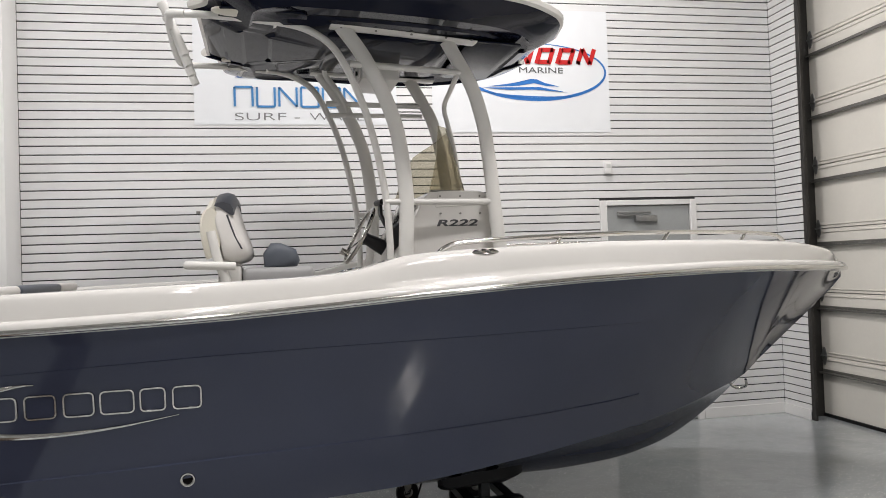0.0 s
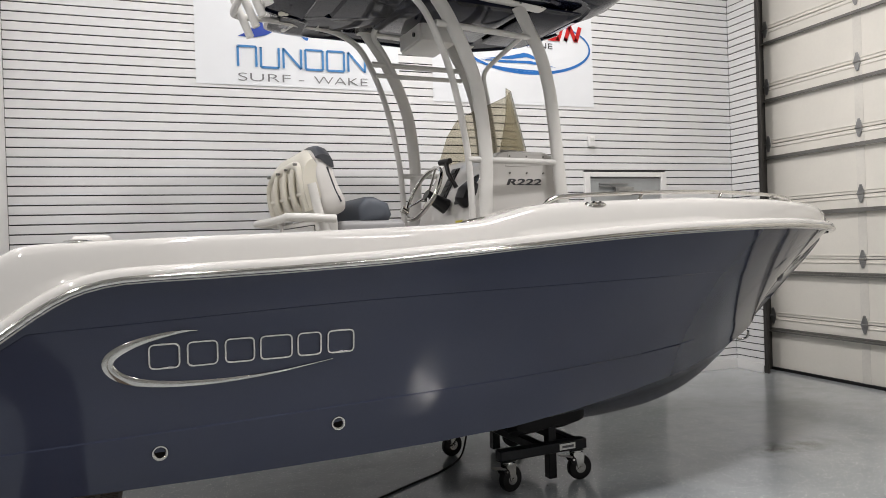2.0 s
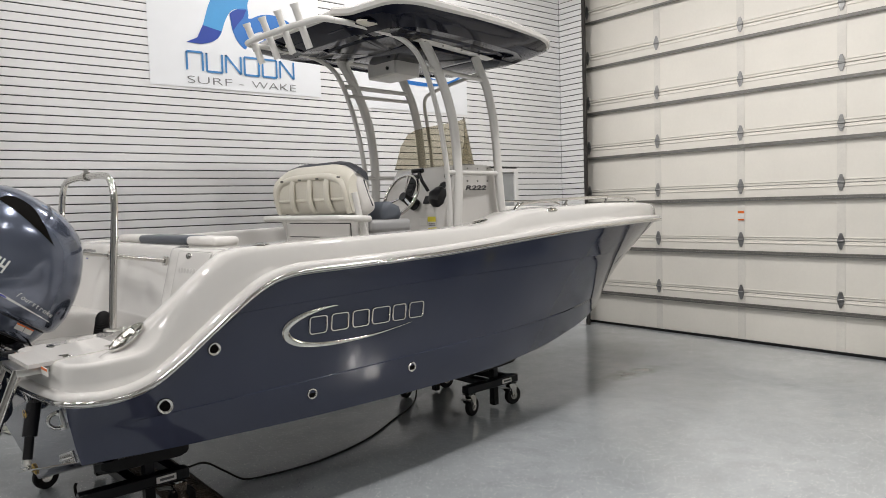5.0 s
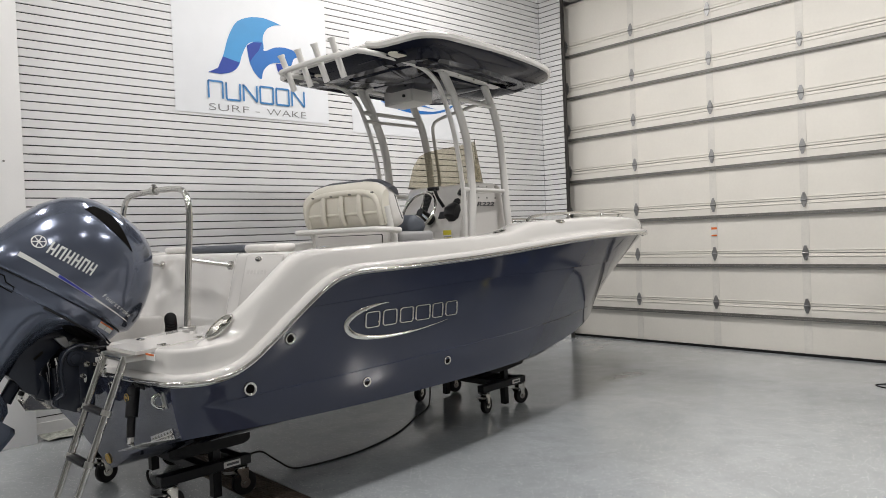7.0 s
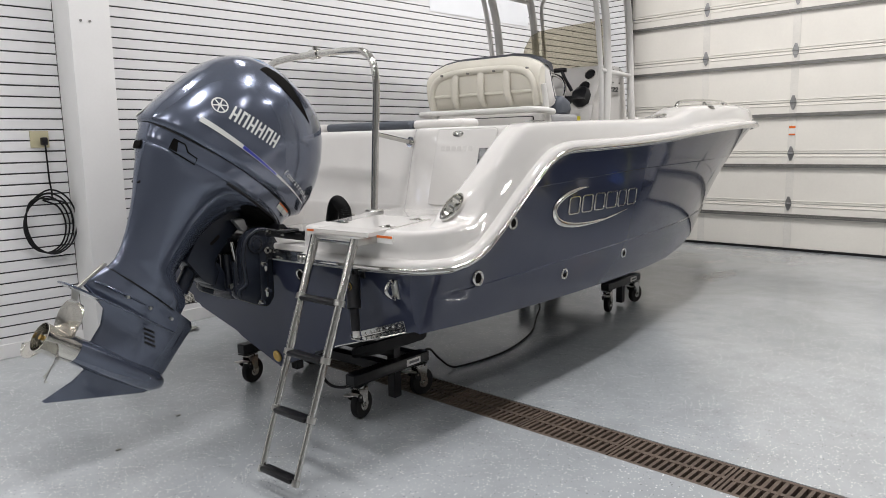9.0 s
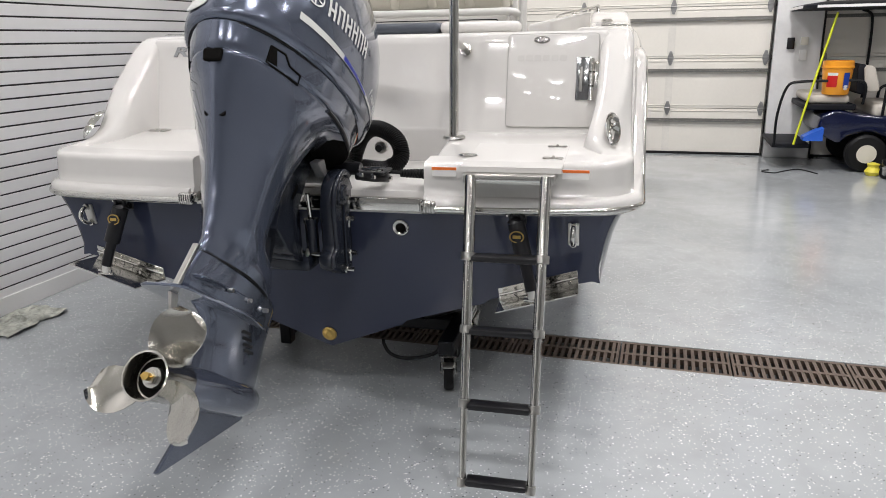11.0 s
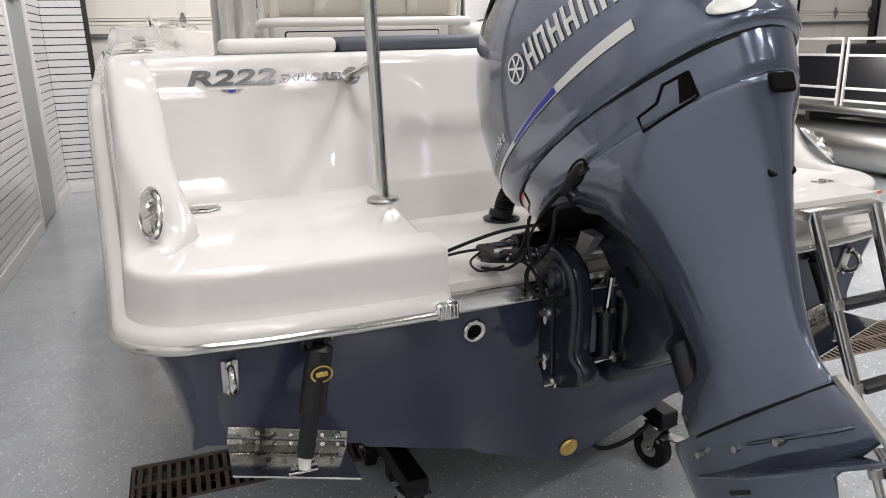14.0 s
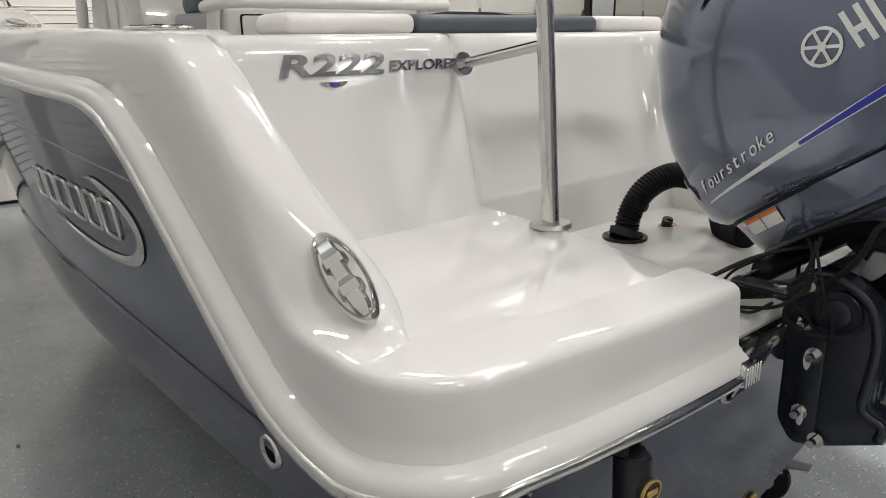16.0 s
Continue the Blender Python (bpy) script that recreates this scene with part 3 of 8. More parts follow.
def side(x, z):
    """Half breadth of the hull's side at a height."""
    zc = max(curve(CHINE_Z, x), keel_z(x)) if x < 5.52 else keel_z(x)
    wc = chine_half(x) + 0.03 * (1 - step(4.0, 5.4, x))
    zr = rail_z(x)
    zt = max(zr, 1.375) if x < 1.5 else zr
    s = min(1, max(0, (z - zc) / max(0.02, zt - zc)))
    k = 0.85 + 0.40 * step(2.2, 5.0, x)
    r = 0.17
    if zt > zr + 1e-4:
        # the flank keeps its plane where the sheer drops, and flares softly to the rail
        s = min(1, max(0, (z - 0.565) / (zt - 0.565)))
        top = min(1, max(0, (zr - 0.565) / (zt - 0.565))) ** k
        lip = (1 - top) * max(0, (z - zc) / max(0.02, zr - zc)) ** 3.2
        corner = (r - math.sqrt(max(0, r * r - (r - x) ** 2))) * (0.12 + 0.88 * s) if x < r else 0
        return wc + (half(x) - 0.012 - wc) * min(1, s**k + lip) - corner
    corner = (r - math.sqrt(max(0, r * r - (r - x) ** 2))) * (0.12 + 0.88 * s) if x < r else 0
    return wc + (half(x) - 0.012 - wc) * s**k - corner


stations = [0, 0.004, 0.015, 0.035, 0.06, 0.10, 0.15, 0.25, 0.35, 0.45, 0.55, 0.66, 0.78, 0.9, 1.0, 1.15, 1.4, 1.7, 2, 2.4, 2.8, 3.2, 3.6, 4.0, 4.2, 4.4, 4.55, 4.7, 4.8, 4.9, 5.0, 5.08, 5.16, 5.24, 5.32, 5.4, 5.46, 5.52, 5.58, 5.65, 5.72, 5.8, 5.86, 5.92, 5.97, 6.02, 6.06, 6.1, 6.13, 6.16, 6.18, 6.2, 6.22, 6.235]


def hull_half(x):
    zk, zr = keel_z(x), rail_z(x)
    zc = max(curve(CHINE_Z, x), zk) if x < 5.52 else zk
    wc = chine_half(x)
    flat = 0.03 * (1 - step(4.0, 5.4, x))
    pts = [(0, zk)]
    for s in (0.3, 0.32, 0.62, 0.64, 1.0):
        lip = 0.012 if s in (0.32, 0.64) else 0
        pts.append((wc * s, zk + (zc - zk) * (s + (0.06 + 0.05 * step(3, 5, x)) * math.sin(math.pi * s)) + lip * (1 - step(4.4, 5.2, x))))
    pts.append((wc + flat, zc - 0.006 * (flat > 0.01)))
    za = min(curve([(0, 1.15), (1.07, 1.19), (2.3, 1.230), (4.0, 1.241), (5, 1.243), (6.3, 1.30)], x), zr - 0.05)
    zb = min(curve([(0, 0.745), (0.7, 0.754), (1.5, 0.772), (2.3, 0.793), (3.1, 0.808), (3.8, 0.818), (4.5, 0.85), (5.4, 0.93)], x), za - 0.05)
    za, zb = max(za, zk + 0.02), max(zb, zk + 0.01)
    # two knuckles, sharp along the flank and fading into the bow
    fade = step(4.2, 4.8, x)
    g, h = 0.0025 + 0.10 * (za - zb) * fade, 0.0015 + 0.10 * (za - zb) * fade
    lo, hi = zb + g, za - h
    cut = 0.011 * (1 - step(4.0, 4.45, x)) * step(0.05, 0.45, x)
    rows = [(zc + (zb - g - zc) * 0.35, 0), (zc + (zb - g - zc) * 0.7, 0), (zb - g, 0)] + [(lo + (hi - lo) * f, 0.7) for f in (0, 0.2, 0.4, 0.6, 0.8, 1)] + [(za + h + (zr - za - h) * f, 1.0) for f in (0, 0.25, 0.5, 0.75)]
    for z, inset in rows:
        zz = max(z, zc, zk)
        pts.append((max(0, side(x, zz) + cut * (0.7 - inset)), zz))
    pts.append((side(x, zr), zr))
    return pts


def rake(p):
    """The transom leans: its foot stands ahead of its top."""
    x, y, z = p
    return Vector((x + 0.2 * max(0, 0.86 - z) * max(0, 1 - max(0, x) / 0.9), y, z))


def raked(bm):
    for v in bm.verts:
        v.co = rake(v.co)
    return bm


boat = thing("center_console_boat", BOAT, "slate-blue hulled centre console boat with white deck on dollies", "boat", base=(2.8, 0, 0.25))
rings = []
for x in stations:
    h = hull_half(x)
    rings.append([(x, -y, z) for y, z in reversed(h)] + [(x, y, z) for y, z in h[1:]])
bm = new_bm()
loft(bm, rings, closed=False)
bmesh.ops.remove_doubles(bm, verts=bm.verts, dist=0.0008)
hull = part("hull", raked(bm), GELCOAT_BLUE, boat, "glossy slate-blue hull", angle=32)

# the transom, with its V bottom
bm = new_bm()
h = hull_half(0)
ol = [(y, z) for y, z in h] + [(-y, z) for y, z in reversed(h[1:])]
ol = [p for i, p in enumerate(ol) if i == 0 or (Vector(p) - Vector(ol[i - 1])).length > 1e-4]
vs = [bm.verts.new((0.0, y, z)) for y, z in ol]
bm.faces.new(vs)
part("transom", raked(bm), GELCOAT_BLUE, boat, "flat slate-blue transom")

# white deck cap: outer skin, gunwale and inner coaming, swept along the rail and round the stern corners
def rail_line(sgn):
    """Points (x, y, z) of the rub rail from the tip aft, round the corner to the well; and how far each is along the stern."""
    xs = [6.245, 6.235, 6.22, 6.2, 6.16, 6.1, 6.02, 5.92, 5.8, 5.7, 5.58, 5.45, 5.3, 5.1, 4.9, 4.6, 4.3, 3.9, 3.5, 3.1, 2.95, 2.85, 2.75, 2.65, 2.55, 2.45, 2.1, 1.7, 1.3, 1.1, 1.02, 0.95, 0.9, 0.85, 0.8, 0.76, 0.72, 0.66, 0.6, 0.54, 0.48, 0.42, 0.37, 0.32, 0.28, 0.24, 0.2, 0.16, 0.13]
    p = [(Vector((x, sgn * half(x), rail_z(x))), 0.0) for x in xs]
    p = p[:-1]
    r = 0.17
    for k in range(1, 13):
        a = k / 12 * math.pi / 2
        p.append((Vector((0.16 - r * math.sin(a), sgn * (half(0.16) - r + r * math.cos(a)), 0.889)), k / 12))
    for y in (0.93, 0.82, 0.7, 0.56, 0.462):
        p.append((Vector((-0.045 + 0.035 * ((y - 0.46) / 0.57) ** 2, sgn * y, 0.886)), 1.0))
    return p


def shed(p):
    """The platforms fall a little towards the stern."""
    x, y, z = p
    return (x, y, z - 0.032 * min(1, max(0, (0.42 - x) / 0.47)) * min(1, max(0, (z - 0.93) / 0.11)) * (1 - step(1.075, 1.16, z)))


def cap_profile(x, corner):
    """(inward, height) over the rail, for a place along it: upright moulded stern, ramp of the wing, broad gunwale."""
    zr, zt = rail_z(max(x, 0.0)), max(top_z(max(x, 0.0)), 1.070)
    if corner > 0:
        zr, zt = 0.888, 1.070
    k, ks, h = zt - zr, 1.070 - zr, zt - 1.070
    wide = 0.012 + 0.140 * step(0.74, 1.0, x) + 0.118 * step(3.3, 4.2, x)
    low = 0.78 if x > 0.82 else 1.060
    if x > 4.0:
        low = lerp([(4.0, 0.78), (4.7, 0.86), (5.1, 0.98), (5.45, 1.12), (5.9, 1.42), (6.25, zt - 0.04)], x)
    pull = 1.0 if x > 0.30 else 0.55 + 0.45 * step(0.13, 0.30, x)
    if corner > 0:
        pull = 0.55
    stern = [(-0.004, zr - 0.012), (-0.002, zr + 0.03), (0.006, zr + 0.036), (0.008, zr + 0.036 + 0.35 * (ks - 0.036)), (0.011, zr + 0.036 + 0.7 * (ks - 0.036)), (0.0120, 1.0435), (0.0128, 1.0535), (0.0165, 1.0625), (0.026, 1.0685), (0.0345, 1.0697),
             (0.060, 1.070 + 0.20 * h), (0.085, 1.070 + 0.58 * h), (0.110, 1.070 + 0.88 * h), (0.135, 1.070 + 0.99 * h), (0.155, zt), (0.160, zt), (0.183, zt - 0.10 * h), (0.196, 1.070 + 0.5 * h), (0.206, 1.070 - min(0.008, 0.5 * h))]
    stern = [(d if d < 0.035 else 0.034 + (d - 0.034) * pull, z) for d, z in stern]
    flank_ = [(-0.004, zr - 0.012), (-0.002, zr + 0.03), (0.010, zr + 0.036), (0.016, zr + 0.22 * k), (0.022, zr + 0.40 * k), (0.025, zr + 0.475 * k), (0.028, zr + 0.55 * k), (0.034, zr + 0.68 * k), (0.040, zr + 0.78 * k), (0.044, zr + 0.83 * k), (0.048, zr + 0.87 * k),
              (0.062, zr + 0.94 * k), (0.080, zr + 0.985 * k), (0.10, zt - 0.001), (0.115, zt), (0.115 + wide, zt), (0.138 + wide, zt - 0.009), (0.152 + wide, zt - 0.035), (0.160 + wide, low)]
    # square shoulders aft, rounder ones forward
    tight = 1 - 0.45 * (1 - step(1.2, 2.4, x))
    flank_ = [(d if d < 0.017 or d > 0.12 else 0.016 + (d - 0.016) * tight, z) for d, z in flank_]
    w = step(0.24, 0.50, x) if corner == 0 else 0.0
    return [(a0 + (a1 - a0) * w, z0 + (z1 - z0) * w) for (a0, z0), (a1, z1) in zip(stern, flank_)]


for sgn in (-1, 1):
    line = rail_line(sgn)
    rings = []
    for i, (p, corner) in enumerate(line):
        t = (line[min(i + 1, len(line) - 1)][0] - line[max(i - 1, 0)][0])
        n = Vector((t.y, -t.x, 0)).normalized()
        if n.dot(Vector((p.x - 1.5, p.y * 2, 0))) > 0:
            n = -n
        if p.x > 0.3:
            n = Vector((0, -sgn, 0)) * (1 - step(4.2, 5.2, p.x)) + n * step(4.2, 5.2, p.x)
        ring = [shed((p.x + n.x * d, sgn * max(0.0, sgn * (p.y + n.y * d)), z)) for d, z in cap_profile(p.x, corner)]
        if p.x > 3.8:
            # the liner's foot stays inside the narrowing bow
            x, y, z = ring[-1]
            ring[-1] = (x, sgn * min(abs(y), max(0.0, side(x, z) - 0.05)), z)
        rings.append(ring)
    bm = new_bm()
    loft(bm, rings, closed=False)
    end = rings[-1]
    bm.faces.new([bm.verts.new(q) for q in end] + [bm.verts.new((0.16, end[0][1], 0.87))])
    part("gunwale", bm, GELCOAT_WHITE, boat, "glossy white gunwale moulding", angle=70)

# foredeck that closes the bow, a little under the gunwales' edge
bm = new_bm()
rings = []
for x in (5.45, 5.55, 5.65, 5.75, 5.85, 5.95, 6.05, 6.12):
    w, zt = max(0.0, half(x) - 0.13), top_z(x)
    rings.append([(x, y * w, zt - 0.004 + 0.006 * (1 - abs(y))) for y in (-1, -0.6, -0.2, 0.2, 0.6, 1)])
loft(bm, rings, closed=False)
x = 5.452
bm.faces.new([bm.verts.new((x, -0.30, 1.10)), bm.verts.new((x, 0.30, 1.10)), bm.verts.new((x, 0.52, top_z(x) - 0.004)), bm.verts.new((x, -0.52, top_z(x) - 0.004))])
part("foredeck", bm, GELCOAT_WHITE, boat, "white foredeck moulding", angle=50)
bm = new_bm()
rings = [[(x, -side(x, z) + 0.06, z), (x, side(x, z) - 0.06, z)] for x, z in ((0.8, 0.76), (1.5, 0.76), (2.2, 0.76), (3, 0.76), (3.6, 0.78), (4.2, 0.82), (4.7, 0.90), (5.1, 1.0), (5.45, 1.10))]
loft(bm, rings, closed=False)
part("cockpit_sole", bm, GELCOAT_WHITE, boat, "white moulded cockpit sole")


# rub rail: white vinyl with a bright steel insert, round the sides and the stern corners
def rail_path(sgn):
    p = [Vector((x, sgn * half(x), rail_z(x))) for x in [6.249, 6.247, 6.243, 6.235, 6.22, 6.2, 6.16, 6.1, 6.02, 5.92, 5.8, 5.65, 5.5, 5.3, 5.1, 4.8, 4.5, 4.1, 3.7, 3.3, 2.9, 2.5, 2.1, 1.7, 1.4, 1.2, 1.1, 1.03, 0.97,
                                                           0.92, 0.86, 0.8, 0.72, 0.64, 0.56, 0.48, 0.42, 0.37, 0.32, 0.27, 0.22, 0.18]]
    for k in range(1, 11):
        a = k / 10 * math.pi / 2
        p.append(Vector((0.16 - 0.17 * math.sin(a), sgn * (half(0.16) - 0.17 + 0.17 * math.cos(a)), 0.889)))
    for y in (0.93, 0.82, 0.7, 0.56, 0.475):
        p.append(Vector((-0.045 + 0.035 * ((y - 0.46) / 0.57) ** 2, sgn * y, 0.886)))
    return p


def strip(bm, path, sgn, prof):
    rings = []
    for i, p in enumerate(path):
        t = (path[min(i + 1, len(path) - 1)] - path[max(i - 1, 0)]).normalized()
        n = Vector((t.y, -t.x, 0)).normalized() * (-1 if sgn < 0 else 1)
        if n.dot(Vector((p.x - 3, p.y * 3, 0))) < 0:
            n = -n
        u = t.cross(n)
        if u.z < 0:
            u = -u
        rings.append([p + n * a + u * b for a, b in prof])
    loft(bm, rings)


for sgn in (-1, 1):
    path = rail_path(sgn)
    bm = new_bm()
    strip(bm, path, sgn, [(-0.01, -0.026), (0.012, -0.025), (0.025, -0.016), (0.028, -0.004), (0.028, 0.010), (0.025, 0.022), (0.017, 0.030), (0.008, 0.035), (-0.01, 0.038)])
    rr = part("rub_rail", bm, GELCOAT_WHITE, boat, "white vinyl rub rail")
    bm = new_bm()
    strip(bm, path, sgn, [(0.020, -0.020), (0.031, -0.017), (0.036, -0.011), (0.036, -0.002), (0.031, 0.005), (0.020, 0.008)])
    part("rail_insert", bm, STEEL, rr, "bright stainless steel rail insert", angle=60)
    bm = new_bm()
    y0, y1 = sorted((sgn * 0.452, sgn * 0.515))
    box(bm, -0.082, y0, 0.862, -0.032, y1, 0.910, 0.012, 3)
    cap = part("end_cap", bm, STEEL, rr, "bright steel rail end cap")
    for k in range(6):
        yr = sgn * (0.460 + 0.0095 * k)
        bm = new_bm()
        box(bm, -0.0845, yr - 0.0025, 0.866, -0.080, yr + 0.0025, 0.906, 0.002, 1)
        ridge = part("ridge", bm, STEEL, boat)
        ridge.parent = cap

# stern platforms, the well between them and the bulkhead
for sgn in (-1, 1):
    bm = new_bm()
    rings = []
    for x in (0.05, 0.07, 0.09, 0.12, 0.16, 0.20, 0.25, 0.30, 0.36, 0.45, 0.60, 0.80):
        yi = lerp([(0.05, 0.462), (0.38, 0.437), (0.8, 0.40)], x)
        yo = lerp([(0.05, 1.0), (0.09, 1.06), (0.12, 1.085), (0.36, 1.085), (0.8, 1.04)], x)
        rings.append([shed((x, sgn * y, z)) for y, z in ((yi, 0.86), (yi + 0.006, 1.03), (yi + 0.010, 1.052), (yi + 0.020, 1.063), (yi + 0.036, 1.0694), (yo, 1.0694), (yo, 0.86))])
    loft(bm, rings)
    part("swim_platform", bm, GELCOAT_WHITE, boat, "white moulded swim platform", angle=50)
bm = new_bm()
box(bm, 0.0, -0.47, 0.84, 0.85, 0.47, 0.93, 0.01, 2)
part("splash_well", bm, GELCOAT_WHITE, boat, "white splash well floor")
bm = new_bm()
ol = [(0.70, -1.075), (0.70, -0.50), (0.80, -0.40), (0.80, 0.40), (0.70, 0.50), (0.70, 1.075), (1.02, 1.075), (1.02, -1.075)]
ol = rounded(ol, [0.01, 0.07, 0.07, 0.07, 0.07, 0.01, 0.01, 0.01], 6)
cx = 0.9
rings = []
for z, d in ((0.90, -0.13), (1.06, -0.094), (1.074, -0.088), (1.083, -0.079), (1.44, 0.010), (1.468, 0.018), (1.482, 0.03), (1.488, 0.05)):
    rings.append([(u + (d if u < 0.9 else 0), v, z) for u, v in ol])
loft(bm, rings)
part("stern_bulkhead", bm, GELCOAT_WHITE, boat, "white moulded stern bulkhead", angle=50)
bm = new_bm()
box(bm, -0.024, -0.475, 0.855, 0.05, 0.475, 0.905, 0.006, 2)
part("transom_cap", bm, STEEL, boat, "bright metal strip across the transom top")

# through-hull fittings, tow eyes and drain plug
for x, z, r in ((0.642, 1.024, 0.034), (0.400, 0.79, 0.04), (1.206, 0.686, 0.032), (1.909, 0.71, 0.032)):
    for sgn in (-1, 1):
        if sgn > 0 and x > 1:
            continue
        if sgn > 0 and x < 0.5:
            x, z = 0.53, 0.71
        y = side(x, z) + 0.004
        bm = new_bm()
        disc_ring(bm, (x, sgn * y, z), (0, sgn, -0.08), r * 0.62, r, 0.010)
        f = part("hull_fitting", raked(bm), STEEL, boat, "round stainless through-hull fitting")
        # solid near-black plug for the shade inside the fitting
        bm = new_bm()
        cyl(bm, (x, sgn * (y - 0.02), z), (x, sgn * (y + 0.004), z), r * 0.6, 20)
        part("hole", raked(bm), RECESS_SHADE, f, "opening shaded in near black")
for y, z in ((0.372, 0.782), (-0.355, 0.784)):
    bm = new_bm()
    disc_ring(bm, (-0.002, y, z), (-1, 0, 0), 0.020, 0.033, 0.008)
    f = part("scupper", raked(bm), STEEL, boat, "round stainless scupper")
    # solid near-black plug for the shade inside the scupper
    bm = new_bm()
    cyl(bm, (0.01, y, z), (-0.004, y, z), 0.020, 20)
    part("hole", raked(bm), RECESS_SHADE, f, "opening shaded in near black")
bm = new_bm()
disc_ring(bm, (-0.002, 0.003, 0.286), (-1, 0, 0), 0.012, 0.032, 0.010)
cyl(bm, (0.0, 0.003, 0.286), (-0.008, 0.003, 0.286), 0.013, 12)
part("drain_plug", raked(bm), BRASS, boat, "brass drain plug")
for sgn in (-1, 1):
    y = sgn * 0.996
    bm = new_bm()
    box(bm, -0.008, y - 0.0195, 0.744, 0.002, y + 0.0195, 0.83, 0.003, 2)
    e = part("tow_eye", raked(bm), STEEL_DULL, boat, "stainless stern tow eye")
    bm = new_bm()
    tube(bm, spline([(-0.006, y, 0.82), (-0.04, y, 0.815), (-0.06, y, 0.785), (-0.04, y, 0.757), (-0.006, y, 0.752)], 5), 0.0085, 10)
    for z in (0.82, 0.752):
        cyl(bm, (-0.006, y, z), (-0.02, y, z), 0.014, 6)
    part("eye_loop", raked(bm), STEEL, e)


# oval hinged cleats on the wings and gunwale
def oval_fitting(name, c, along, normal, a, b, label, lift=1.0):
    c, t, n = Vector(c), Vector(along).normalized(), Vector(normal).normalized()
    s = n.cross(t).normalized()
    n = t.cross(s)
    bm = new_bm()
    rings = []
    for k, hgt in ((1.0, 0.0), (0.98, 0.006), (0.9, 0.011), (0.84, 0.009), (0.8, 0.004), (0.4, 0.006), (0.02, 0.007)):
        rings.append([c + t * (a * k * math.cos(q)) + s * (b * k * math.sin(q)) + n * (hgt * max(lift, 0.4)) for q in [2 * math.pi * i / 28 for i in range(28)]])
    loft(bm, rings)
    o = part(name, bm, STEEL, boat, label, angle=50)
    bm = new_bm()
    rings = []
    for k, w, hgt in ((-0.84, 0.2, 0.006), (-0.66, 0.42, 0.016), (-0.45, 0.46, 0.022), (-0.38, 0.62, 0.014), (-0.2, 0.62, 0.014), (-0.14, 0.40, 0.024), (0.14, 0.40, 0.024), (0.2, 0.62, 0.014), (0.38, 0.62, 0.014), (0.45, 0.46, 0.022), (0.66, 0.42, 0.016), (0.84, 0.2, 0.006)):
        rings.append([c + t * (a * k) + s * (b * w * u) + n * (hgt * v * lift + 0.004) for u, v in ((-1, 0), (-0.7, 1), (0.7, 1), (1, 0))])
    loft(bm, rings)
    part("cleat_horn", bm, STEEL, o, angle=50)
    return o


for sgn in (-1, 1):
    slope = Vector((0.151, -sgn * 0.006, 0.102))
    oval_fitting("oval_cleat", (0.266, sgn * 1.112, 1.129), slope, (-0.42, sgn * 0.62, 0.62), 0.093, 0.034, "oval stainless hinged stern cleat")
    oval_fitting("oval_cleat", (3.235, sgn * 1.150, 1.6205), (1, sgn * -0.03, 0.02), (0, sgn * 0.42, 1), 0.072, 0.024, "oval stainless spring cleat on the gunwale", 0.5)
    oval_fitting("deck_plate", (0.536, sgn * 0.978, 1.0715), (0, 1, 0), (0, 0, 1), 0.055, 0.042, "oval stainless deck plate", 0.15) if sgn > 0 else None
    oval_fitting("rod_holder", (0.95, sgn * 1.100, 1.5055), (0.4, 1, 0), (0, 0, 1), 0.07, 0.045, "stainless flush rod holder", 0.15)
    oval_fitting("rod_holder", (2.62, sgn * 1.03, top_z(2.62) + 0.002), (1, 0, 0.2), (0, 0, 1), 0.07, 0.04, "stainless flush rod holder", 0.15)
oval_fitting("cup_latch", (0.704, -0.80, 1.452), (0, 1, 0), (-0.97, 0, 0.2425), 0.035, 0.016, "small oval stainless latch", 0.15)
oval_fitting("deck_latch", (0.081, -0.60, 1.0515), (0, 1, 0), (0, 0, 1), 0.036, 0.018, "small stainless deck latch", 0.15)
for x in (0.26, 0.062):
    bm = new_bm()
    zl = 1.0755 - 0.032 * (0.42 - x) / 0.47
    for sg in (-1, 1):
        prism(bm, rounded([(0.002, -0.010), (0.034, -0.021), (0.038, 0.0), (0.034, 0.021), (0.002, 0.010)], 0.006, 3), 0.004, lambda u, v, w, sg=sg, x=x, zl=zl: (x + v, -0.912 + sg * u, zl + w - 0.003), 0.001, 1)
    cyl(bm, (x - 0.014, -0.912, zl + 0.002), (x + 0.014, -0.912, zl + 0.002), 0.005, 8)
    part("lid_hinge", bm, STEEL, boat, "small butterfly hinge of the lid")

# boarding gate in the leaning bulkhead
GATE_GREY = material("pale_grey_seal", (0.50, 0.49, 0.465), 0.6, scale=8, var=0.1)


def lean(z):
    return 0.70 + 0.25 * (z - 1.40)


def leaning(bm):
    """Shears what was built on x = 0.70 onto the bulkhead's slope."""
    for v in bm.verts:
        v.co.x += lean(v.co.z) - 0.70
    return bm


bm = new_bm()
prism(bm, rounded([(-1.040, 1.094), (-0.658, 1.094), (-0.658, 1.475), (-1.040, 1.475)], 0.02), 0.012, lambda u, v, w: (0.703 - w, u, v), 0.004, 2)
gate = part("transom_gate", leaning(bm), GELCOAT_WHITE, boat, "white transom gate with a recessed latch")
bm = new_bm()
ol = rounded([(-1.042, 1.092), (-0.656, 1.092), (-0.656, 1.477), (-1.042, 1.477)], 0.022)
tube(bm, [(0.6995, y, z) for y, z in ol], 0.0024, 6, closed=True)
part("gate_seal", leaning(bm), GATE_GREY, gate, "thin grey seal round the gate")
